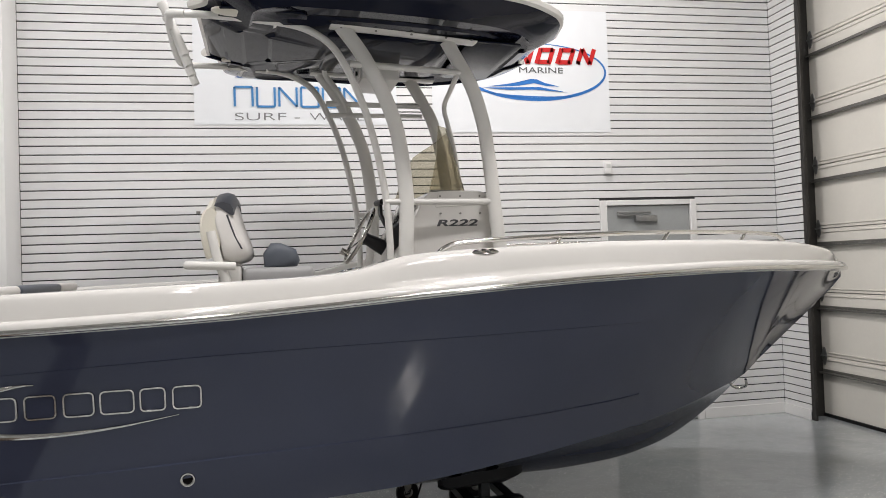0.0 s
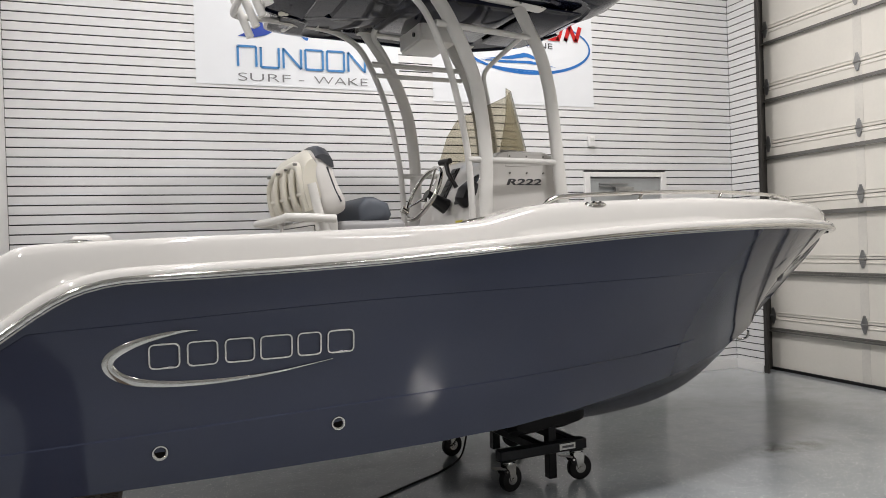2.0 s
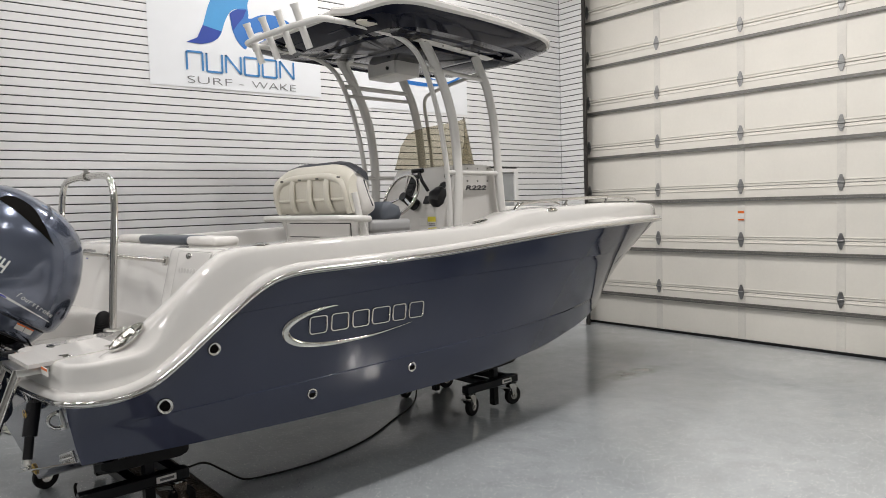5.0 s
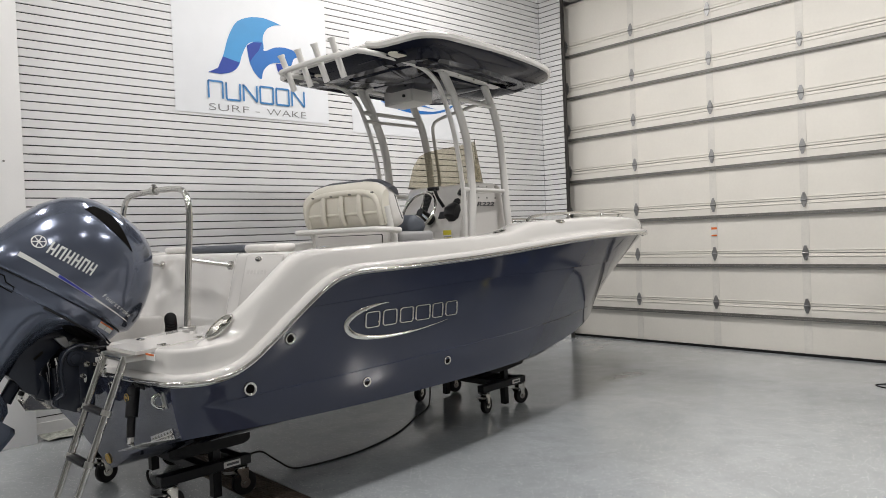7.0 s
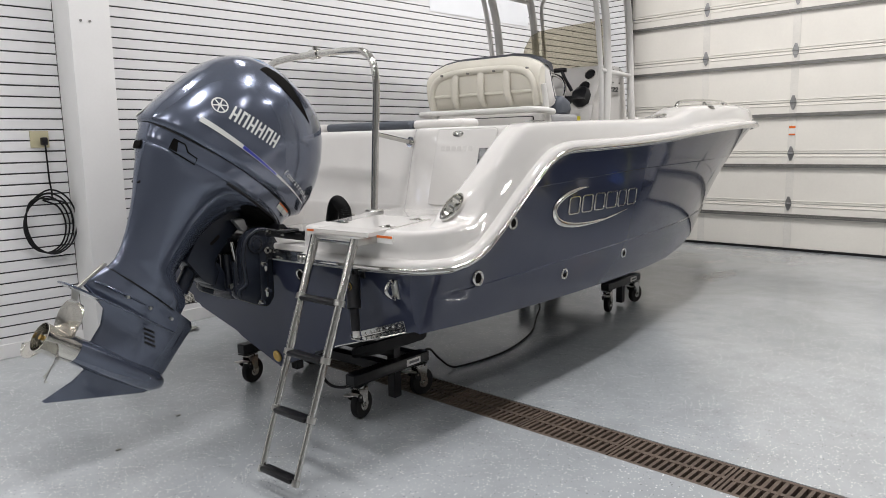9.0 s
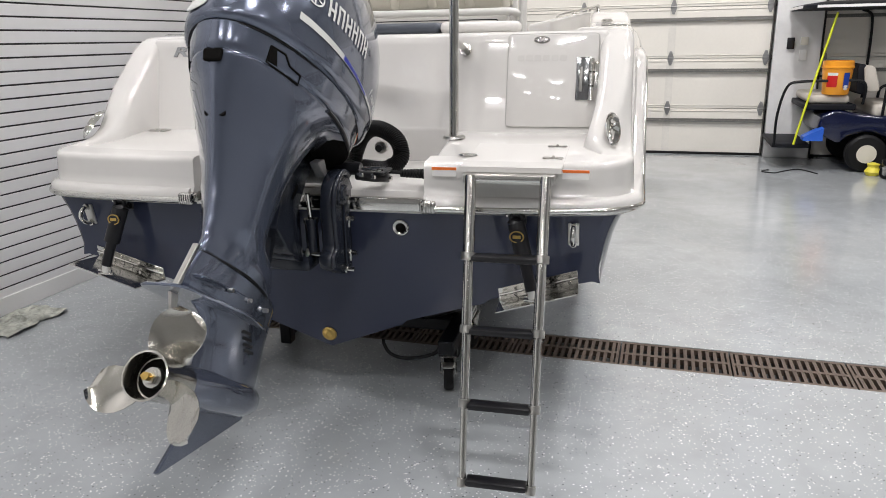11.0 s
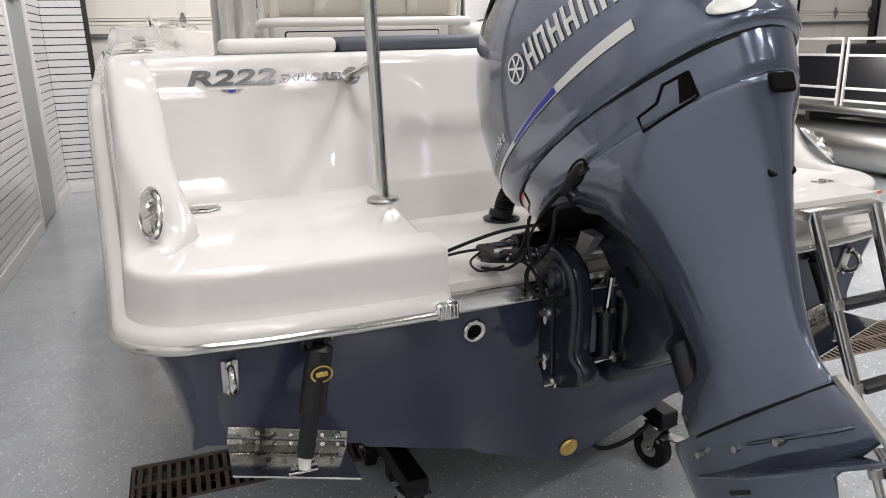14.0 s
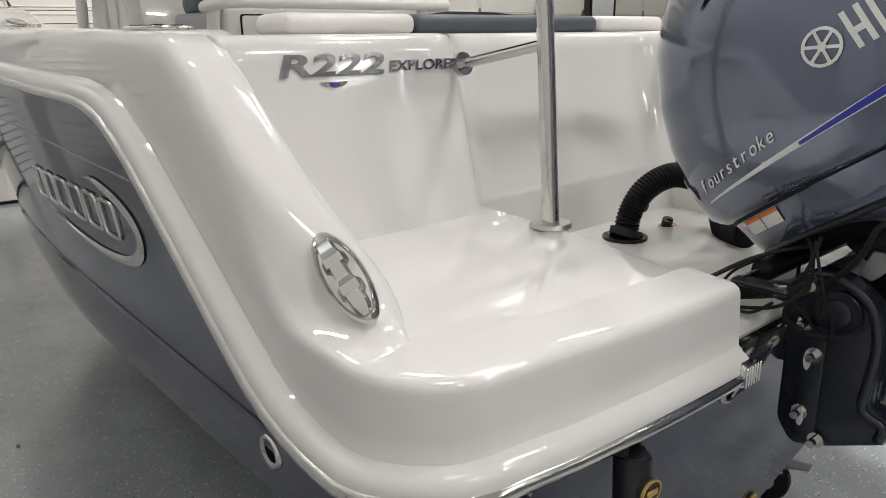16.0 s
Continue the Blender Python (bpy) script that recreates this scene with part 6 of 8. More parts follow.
# windshield: tinted sheet round the console's front
tint = bpy.data.materials.new("tan_tinted_acrylic")
tint.use_nodes = True
pn = tint.node_tree.nodes["Principled BSDF"]
pn.inputs["Base Color"].default_value = (0.62, 0.58, 0.47, 1)
pn.inputs["Transmission Weight"].default_value = 0.92
pn.inputs["Roughness"].default_value = 0.03
pn.inputs["IOR"].default_value = 1.12
bm = new_bm()
plan = [(3.12, 0.375, 2.0), (3.24, 0.37, 2.19), (3.34, 0.35, 2.30), (3.40, 0.30, 2.335), (3.43, 0.2, 2.35), (3.44, 0.0, 2.36), (3.43, -0.2, 2.365), (3.40, -0.30, 2.375), (3.34, -0.345, 2.38), (3.27, -0.365, 2.2), (3.16, -0.375, 2.0)]
inner, outer = [], []
for x, y, zt in plan:
    lean = -0.10 * (zt - 2.0) / 0.36
    for dest, d in ((outer, 0.0), (inner, 0.005)):
        k = (1 - d / 0.4)
        dest.append([(3.2 + (x - 3.2) * k + lean * s, y * k, 1.992 + (zt - 1.992) * s) for s in (0, 0.5, 1)])
loft(bm, outer, closed=False)
loft(bm, inner, closed=False)
for i in range(len(plan) - 1):
    bm.faces.new([bm.verts.new(p) for p in (outer[i][2], outer[i + 1][2], inner[i + 1][2], inner[i][2])])
bmesh.ops.remove_doubles(bm, verts=bm.verts, dist=1e-5)
wsd = part("windshield", bm, tint, console, "tan tinted acrylic windshield", angle=60)
wsd.visible_shadow = False
bm = new_bm()
tube(bm, [Vector(o[0]) + Vector((0, 0, 0.004)) for o in outer], 0.007, 6)
part("windshield_trim", bm, STRUT, wsd, "dark trim at the windshield's foot")

# hardtop
htop = thing("hardtop", BOAT, "white hardtop on powder-coated tubular legs", "boat hardtop", base=(3.1, 0, 1.5))
OUT = [(1.87, 0.0), (1.87, -0.42), (1.98, -0.50), (2.02, -0.90), (2.20, -0.96), (2.8, -0.965), (3.25, -0.94), (3.64, -0.84), (3.93, -0.61), (4.01, -0.25), (4.02, 0.0)]
half_ol = rounded(OUT[1:-1], [0.06, 0.05, 0.12, 0.1, 0.3, 0.25, 0.16, 0.14, 0.05], 4)
ol = half_ol + [(x, -y) for x, y in reversed(half_ol)]


def top_ring(k, z):
    """The roof's outline drawn in by k metres, at a height."""
    out = []
    for x, y in ol:
        sx = 1 - k / 1.25
        sy = 1 - k / 0.96
        out.append((3.1 + (x - 3.1) * sx, y * sy, z + 0.02 * step(3.2, 4.1, x) - 0.03 * step(2.4, 1.8, x)))
    return out


bm = new_bm()
loft(bm, [top_ring(0.02, 2.93), top_ring(0.0, 2.94), top_ring(-0.004, 2.965), top_ring(0.02, 2.985), top_ring(0.12, 3.005), top_ring(0.35, 3.03), top_ring(0.7, 3.045)])
part("roof_shell", bm, GELCOAT_WHITE, htop, "white fibreglass roof shell", angle=50)
bm = new_bm()
loft(bm, [top_ring(0.022, 2.931), top_ring(0.03, 2.925), top_ring(0.15, 2.885), top_ring(0.24, 2.862), top_ring(0.26, 2.875), top_ring(0.40, 2.88), top_ring(0.42, 2.868), top_ring(0.75, 2.868)])
under = part("roof_liner", bm, NAVY, htop, "glossy navy roof underside", angle=30)
for x0, x1, y0, y1, d in ((2.05, 2.5, -0.62, -0.12, 0.012), (2.05, 2.5, 0.12, 0.62, 0.012), (2.62, 3.35, -0.36, 0.36, 0.03), (3.42, 3.75, -0.40, 0.40, 0.012)):
    bm = new_bm()
    prism(bm, rounded([(x0, y0), (x1, y0), (x1, y1), (x0, y1)], 0.06, 4), d, lambda u, v, w: (u, v, 2.872 - w), 0.008, 2)
    part("liner_panel", bm, NAVY, under)
for y in (-0.55, 0.35):
    bm = new_bm()
    rings = [[(2.12 + 0.10 * k * math.cos(q), y + 0.06 * k * math.sin(q), z) for q in [2 * math.pi * i / 20 for i in range(20)]] for k, z in ((1, 2.872), (1, 2.862), (0.8, 2.857))]
    loft(bm, rings)
    part("dome_light", bm, CREAM_PLASTIC, under, "cream oval dome light")
LEG_A = [(2.66, 2.875), (2.765, 2.74), (2.845, 2.60), (2.90, 2.48), (2.948, 2.34), (2.972, 2.20), (2.988, 2.05), (2.995, 1.90), (2.985, 1.7), (2.972, 1.50), (2.965, 1.0), (2.965, 0.77)]
LEG_B = [(3.27, 2.86), (3.36, 2.70), (3.425, 2.56), (3.475, 2.38), (3.495, 2.24), (3.51, 2.11), (3.525, 1.925), (3.548, 1.70), (3.575, 1.50), (3.63, 1.0), (3.65, 0.77)]
THIN = [(1.86, 2.862), (2.02, 2.868), (2.25, 2.866), (2.43, 2.852), (2.56, 2.80), (2.645, 2.72), (2.725, 2.57), (2.782, 2.42), (2.825, 2.26), (2.855, 2.11), (2.882, 1.93), (2.895, 1.70), (2.895, 1.50), (2.895, 0.95), (2.925, 0.9)]
for s in (-1, 1):
    ya, yb, yt = s * 0.49, s * 0.445, s * 0.485
    for leg, y in ((LEG_A, ya), (LEG_B, yb)):
        bm = new_bm()
        tube(bm, spline([helm(x, y, z) for x, z in leg], 5), 0.042, 16, r2=0.026, up=(1, 0, 0))
        part("leg", bm, POWDER_WHITE, htop, "white oval aluminium leg", angle=60)
    bm = new_bm()
    tube(bm, spline([helm(x, yt, z) for x, z in THIN], 5), 0.0195, 12)
    part("side_tube", bm, POWDER_WHITE, htop, "white side tube", angle=60)
    for z, x0, x1 in ((1.925, 2.87, 3.53), (2.675, 2.70, 3.38)):
        bm = new_bm()
        cyl(bm, helm(x0, ya, z), helm(x1, yb, z), 0.018, 12)
        part("crossbar", bm, POWDER_WHITE, htop, "white crossbar")
    bm = new_bm()
    tube(bm, [helm(2.60, ya, 2.868), helm(3.0, ya * 0.97, 2.866), helm(3.44, yb, 2.862)], 0.048, 12, r2=0.009, up=(0, 1, 0))
    mp = part("mounting_plate", bm, POWDER_WHITE, htop, "white mounting plate", angle=30)
    for x in (2.66, 2.85, 3.05, 3.25, 3.40):
        bm = new_bm()
        cyl(bm, helm(x, ya + s * 0.02, 2.862), helm(x, ya + s * 0.02, 2.854), 0.007, 8)
        part("screw", bm, STRUT, mp)
    for x in (2.15, 2.30):
        bm = new_bm()
        cyl(bm, helm(x + 0.02, yt * 0.98, 2.868), helm(x, yt * (0.6 if x > 2.2 else 1.4), 2.878), 0.016, 10)
        part("tube_bracket", bm, POWDER_WHITE, htop)
# a bent tube from the port front leg across under the roof, a bar between the port legs, and the bent tube that carries the electronics box
bm = new_bm()
tube(bm, spline([helm(3.60, 0.40, 1.98), helm(3.585, 0.405, 2.2), helm(3.555, 0.405, 2.4), helm(3.52, 0.395, 2.54), helm(3.49, 0.36, 2.62), helm(3.47, 0.28, 2.665), helm(3.44, 0.05, 2.70), helm(3.40, -0.22, 2.725), helm(3.37, -0.40, 2.74)], 6), 0.0165, 10)
part("brace", bm, POWDER_WHITE, htop, "white bent brace tube")
bm = new_bm()
cyl(bm, helm(2.72, 0.475, 2.60), helm(3.35, 0.44, 2.60), 0.015, 12)
part("crossbar", bm, POWDER_WHITE, htop, "white crossbar")
bm = new_bm()
tube(bm, spline([helm(2.84, 0.475, 2.60), helm(2.80, 0.465, 2.70), helm(2.74, 0.455, 2.78), helm(2.70, 0.44, 2.835), helm(2.68, 0.38, 2.858), helm(2.66, 0.20, 2.862), helm(2.64, -0.10, 2.864)], 6), 0.0165, 10)
part("brace", bm, POWDER_WHITE, htop, "white bent brace tube")
bm = new_bm()
tube(bm, spline([helm(1.86, -0.485, 2.862), helm(1.805, -0.47, 2.862), helm(1.78, -0.40, 2.865), helm(1.77, 0.0, 2.87), helm(1.78, 0.40, 2.865), helm(1.805, 0.47, 2.862), helm(1.86, 0.485, 2.862)], 6), 0.021, 12)
bar = part("rocket_bar", bm, POWDER_WHITE, htop, "white rear tube that carries rod holders", angle=60)
for y in (0.42, 0.20, -0.01, -0.22):
    bm = new_bm()
    p0, p1 = Vector((1.86, y, 2.73)), Vector((1.745, y * 1.02, 3.0))
    d = (p1 - p0).normalized()
    sx = d.orthogonal().normalized()
    b = d.cross(sx)
    rings = []
    for q, r in ((0.0, 0.024), (0.26, 0.024), (0.275, 0.029), (0.287, 0.029), (0.287, 0.022), (0.2, 0.021)):
        rings.append([p0 + d * q + sx * (r * math.cos(k)) + b * (r * math.sin(k)) for k in [2 * math.pi * j / 14 for j in range(14)]])
    loft(bm, rings)
    part("rod_holder", bm, POWDER_WHITE, bar, "white rod holder tube")
bm = new_bm()
box(bm, 2.86, 0.08, 2.735, 3.10, 0.46, 2.862, 0.012, 2)
eb = part("electronics_box", bm, POWDER_WHITE, htop, "white overhead electronics box")
bm = new_bm()
box(bm, 2.848, 0.095, 2.745, 2.861, 0.445, 2.852, 0.004, 1)
part("box_door", bm, POWDER_WHITE, eb)
bm = new_bm()
cyl(bm, (2.85, 0.18, 2.79), (2.836, 0.18, 2.79), 0.014, 12)
part("latch", bm, BLACK_PLASTIC, eb, "small black latch")

# the roof and what hangs from it tip forward a little
for ob in htop.children_recursive:
    for v in ob.data.vertices:
        v.co.z -= 0.036 * (v.co.x + 3.1 - 2.9) * step(2.55, 2.82, v.co.z + 1.5)

# leaning post with its curved backrest
post = thing("leaning_post", BOAT, "white leaning post seat with grey top and tubular frame", "boat seat", base=(2.15, 0, 0.76))


def back_off(y):
    """How far the backrest bows aft and drops towards its ends."""
    return -0.020 * (y / 0.5) ** 2, 0.075 * max(0, (abs(y) - 0.22) / 0.28) ** 2.2


def back_ring(y, k):
    """A section of the backrest cushion, at y, drawn in by k."""
    bow, drop = back_off(y)
    pts = [(2.06, 1.64), (2.045, 1.72), (2.022, 1.85), (2.014, 1.94), (2.032, 1.985), (2.068, 1.997), (2.10, 1.985), (2.115, 1.94), (2.145, 1.82), (2.185, 1.70), (2.18, 1.645), (2.12, 1.62)]
    c = (2.09, 1.80)
    return [(c[0] + (x - c[0]) * (1 - k) + bow, y, c[1] + (z - c[1]) * (1 - k) - drop * step(1.65, 1.95, z)) for x, z in pts]


YS = [(-0.50, 0.5), (-0.495, 0.2), (-0.48, 0.08), (-0.44, 0.0), (-0.36, 0), (-0.24, 0), (-0.12, 0), (0, 0), (0.12, 0), (0.24, 0), (0.36, 0), (0.44, 0.0), (0.48, 0.08), (0.495, 0.2), (0.50, 0.5)]
bm = new_bm()
loft(bm, [spline([Vector(p) for p in back_ring(y, k)], 3, closed=True) for y, k in YS])
bk = part("backrest", bm, VINYL_WHITE, post, "white vinyl backrest cushion", angle=60)
bm = new_bm()
rings = []
for y, k in YS:
    bow, drop = back_off(y)
    rings.append([(x + bow, y * 1.002, z - drop) for x, z in ((2.026, 1.984), (2.028, 1.990), (2.038, 1.998), (2.068, 2.005), (2.103, 1.993), (2.118, 1.968), (2.122, 1.935), (2.10, 1.94), (2.05, 1.978))])
loft(bm, rings)
part("backrest_top", bm, VINYL_DARK, bk, "dark grey vinyl top band", angle=60)
for s in (-1, 1):
    bm = new_bm()
    pts = []
    for x, z in ((2.115, 1.93), (2.135, 1.85), (2.155, 1.77), (2.185, 1.69)):
        bow, drop = back_off(0.485)
        pts.append((x - 0.03 + bow, s * 0.497, z - drop * step(1.65, 1.95, z)))
    tube(bm, spline(pts, 4), 0.005, 6)
    part("piping", bm, VINYL_DARK, bk, "dark piping along the cushion's side")
bm = new_bm()
rings = []
for y, k in YS:
    bow, drop = back_off(y)
    rings.append([(x + bow, y * 0.985, z - drop * step(1.65, 1.95, z)) for x, z in ((2.035, 1.64), (1.99, 1.655), (1.968, 1.76), (1.962, 1.86), (1.968, 1.925), (1.985, 1.962), (2.012, 1.983), (2.045, 1.94), (2.05, 1.72))])
loft(bm, rings)
sh = part("backrest_shell", bm, CREAM_PLASTIC, bk, "cream plastic shell with upright ribs", angle=60)
ARCH = [(-0.452, 1.66), (-0.450, 1.75), (-0.43, 1.825), (-0.37, 1.872), (-0.25, 1.893), (-0.1, 1.90), (0.1, 1.90), (0.25, 1.893), (0.37, 1.872), (0.43, 1.825), (0.450, 1.75), (0.452, 1.66)]
bm = new_bm()
tube(bm, spline([(1.968 + back_off(y)[0] + 0.03 * step(1.80, 1.66, z) , y, z - 0.3 * back_off(y)[1]) for y, z in ARCH], 5), 0.026, 12)
part("moulded_arch", bm, CREAM_PLASTIC, sh, "rounded cream moulding round the pockets", angle=60)
for y in (-0.225, 0.0, 0.225):
    bow, drop = back_off(y)
    bm = new_bm()
    tube(bm, spline([(1.966 + bow, y * 0.97, 1.895), (1.952 + bow, y, 1.84), (1.950 + bow, y, 1.76), (1.966 + bow, y * 1.04, 1.69), (1.992 + bow, y * 1.06, 1.655)], 5), 0.029, 12, r2=0.016, up=(0, 1, 0))
    part("rib", bm, CREAM_PLASTIC, sh, "rounded cream rib")
bm = new_bm()
tube(bm, spline([(1.976 + back_off(y)[0], y, 1.738) for y in (-0.44, -0.2, 0.0, 0.2, 0.44)], 4), 0.014, 10)
part("cross_rib", bm, CREAM_PLASTIC, sh, "low cream cross rib")
for y in (-0.41, -0.13, 0.10, 0.33):
    bm = new_bm()
    cyl(bm, (1.945 + back_off(y)[0], y, 1.885), (1.925 + back_off(y)[0], y, 1.885), 0.007, 8)
    part("screw", bm, STRUT, sh)
bm = new_bm()
line = [(2.10, -0.50, 1.60), (2.0, -0.515, 1.605), (1.89, -0.50, 1.61), (1.865, -0.44, 1.612), (1.88, -0.2, 1.612), (1.885, 0.0, 1.612), (1.88, 0.2, 1.612), (1.865, 0.44, 1.612), (1.89, 0.50, 1.61), (2.0, 0.515, 1.605), (2.10, 0.50, 1.60)]
tube(bm, spline(line, 5), 0.022, 12)
part("frame_rail", bm, POWDER_WHITE, post, "white tubular frame rail", angle=60)
for s in (-1, 1):
    bm = new_bm()
    tube(bm, spline([(1.985, s * 0.49, 1.78), (2.02, s * 0.495, 1.62), (2.06, s * 0.49, 1.50), (2.10, s * 0.47, 1.2), (2.12, s * 0.46, 0.77)], 5), 0.024, 12)
    part("frame_leg", bm, POWDER_WHITE, post, "white frame leg")
bm = new_bm()
box(bm, 2.02, -0.46, 1.20, 2.48, 0.46, 1.50, 0.03, 3)
box(bm, 2.02, -0.46, 1.45, 2.13, 0.46, 1.605, 0.02, 3)
sb = part("seat_box", bm, GELCOAT_WHITE, post, "white seat box")
bm = new_bm()
prism(bm, rounded([(-0.40, 1.47), (0.40, 1.47), (0.40, 1.575), (-0.40, 1.575)], 0.015), 0.003, lambda u, v, w: (2.0195 - w, u, v))
part("hatch_seal", bm, BLACK_RUBBER, sb, "thin black hatch seal")
bm = new_bm()
prism(bm, rounded([(-0.394, 1.476), (0.394, 1.476), (0.394, 1.569), (-0.394, 1.569)], 0.012), 0.008, lambda u, v, w: (2.018 - w, u, v), 0.002, 1)
part("hatch", bm, GELCOAT_WHITE, sb, "white locker hatch")
bm = new_bm()
box(bm, 2.135, -0.47, 1.50, 2.50, 0.47, 1.59, 0.03, 4)
part("seat_cushion", bm, VINYL_LIGHT, post, "light grey vinyl seat cushion")
bm = new_bm()
rings = []
for y, k in ((-0.46, 0.6), (-0.455, 0.15), (-0.43, 0.0), (0.43, 0.0), (0.455, 0.15), (0.46, 0.6)):
    rings.append([(2.33 + x * (1 - k), y, 1.64 + z * (1 - k)) for x, z in ((-0.085, -0.055), (-0.09, 0.02), (-0.05, 0.075), (0.0, 0.075), (0.08, 0.04), (0.10, -0.02), (0.08, -0.055))])
loft(bm, rings)
part("bolster", bm, VINYL_GREY, post, "grey vinyl bolster", angle=60)
bm = new_bm()
box(bm, 2.06, -0.42, 0.77, 2.42, 0.42, 1.20, 0.04, 3)
part("pedestal", bm, GELCOAT_WHITE, post, "white pedestal")

# tow bar over the stern
tow = thing("tow_bar", BOAT, "polished stainless tow bar over the stern", "tow bar", base=(0.41, 0, 1.07))
bm = new_bm()
line = [(0.412, -0.475, 1.075), (0.43, -0.475, 1.35), (0.45, -0.475, 1.62), (0.457, -0.470, 1.74), (0.461, -0.445, 1.825), (0.464, -0.38, 1.878), (0.466, -0.26, 1.894), (0.466, -0.12, 1.898), (0.466, 0.0, 1.90), (0.466, 0.12, 1.898), (0.466, 0.26, 1.894), (0.464, 0.38, 1.878), (0.461, 0.445, 1.825), (0.457, 0.470, 1.74), (0.45, 0.475, 1.62), (0.43, 0.475, 1.35), (0.412, 0.475, 1.075)]
tube(bm, spline(line, 6), 0.019, 14)
part("hoop", bm, STEEL, tow, angle=70)
for s in (-1, 1):
    bm = new_bm()
    cyl(bm, (0.412, s * 0.475, 1.0695), (0.412, s * 0.475, 1.079), 0.048, 24, 0.044)
    part("foot_flange", bm, STEEL_DULL, tow, "round steel foot flange")
    bm = new_bm()
    cyl(bm, (0.445, s * 0.475, 1.46), (0.715, s * 0.465, 1.415), 0.0125, 12)
    cyl(bm, (0.705, s * 0.465, 1.417), (0.72, s * 0.465, 1.414), 0.028, 16)
    part("strut", bm, STEEL, tow, "steel strut to the bulkhead")
bm = new_bm()
cyl(bm, (0.466, -0.03, 1.90), (0.466, 0.03, 1.90), 0.027, 14)
cyl(bm, (0.466, 0.0, 1.90), (0.466, 0.0, 1.935), 0.010, 10)
cyl(bm, (0.466, 0.0, 1.930), (0.466, 0.0, 1.940), 0.016, 10)
part("tow_post", bm, STEEL, tow, "small steel tow post")

# boarding ladder, let down
ladder = thing("boarding_ladder", BOAT, "telescopic stainless boarding ladder let down", "ladder", base=(-0.3, -0.785, 0.08))
LX = lambda z: -0.131 - (1.01 - z) * 0.402
for y0, k in ((-0.652, -0.042), (-0.906, -0.008)):
    for i, (za, zb, r) in enumerate(((1.015, 0.76, 0.0200), (0.765, 0.535, 0.0175), (0.54, 0.31, 0.0150), (0.315, 0.075, 0.0125))):
        bm = new_bm()
        cyl(bm, (LX(za), y0 + (1.01 - za) * k, za), (LX(zb), y0 + (1.01 - zb) * k, zb), r, 14)
        part("rail_tube", bm, STEEL, ladder, "stainless telescoping tube", angle=60)
        bm = new_bm()
        cyl(bm, (LX(zb + 0.012), y0 + (1.01 - zb) * k, zb + 0.012), (LX(zb - 0.012), y0 + (1.01 - zb) * k, zb - 0.012), r + 0.005, 14)
        part("collar", bm, STEEL_DULL, ladder, "steel collar")
for z in (0.76, 0.535, 0.31, 0.085):
    ya, yb = -0.652 - (1.01 - z) * 0.042, -0.906 - (1.01 - z) * 0.008
    bm = new_bm()
    box(bm, LX(z) - 0.028, yb + 0.012, z - 0.012, LX(z) + 0.022, ya - 0.012, z + 0.010, 0.008, 2)
    part("rung", bm, BLACK_PLASTIC, ladder, "black ribbed plastic tread")
bm = new_bm()
box(bm, -0.14, -0.935, 0.990, 0.0, -0.625, 1.022, 0.006, 2)
part("ladder_mount", bm, STEEL_DULL, ladder, "steel ladder bracket under the platform lid")
bm = new_bm()
cyl(bm, (-0.125, -0.92, 1.005), (-0.125, -0.64, 1.005), 0.016, 14)
part("hinge_bar", bm, STEEL, ladder, "stainless hinge bar")
bm = new_bm()
box(bm, -0.10, -0.955, 1.055, 0.0, -0.605, 1.0735, 0.0)
box(bm, 0.0, -0.955, 1.055, 0.12, -0.605, 1.0735, 0.0)
box(bm, 0.12, -0.955, 1.055, 0.30, -0.605, 1.0735, 0.0)
for v in bm.verts:
    v.co = Vector(shed(v.co))
part("ladder_lid", bm, GELCOAT_WHITE, boat, "white lid over the boarding ladder")
for y in (-0.54, -1.00):
    bm = new_bm()
    box(bm, -0.0485, y - 0.045, 0.995, -0.0425, y + 0.045, 1.028, 0.001, 1)
    lb = part("warning_label", bm, PAPER, boat, "white and orange warning label")
    bm = new_bm()
    box(bm, -0.0495, y - 0.045, 1.018, -0.0482, y + 0.045, 1.028)
    part("label_band", bm, ORANGE, lb)

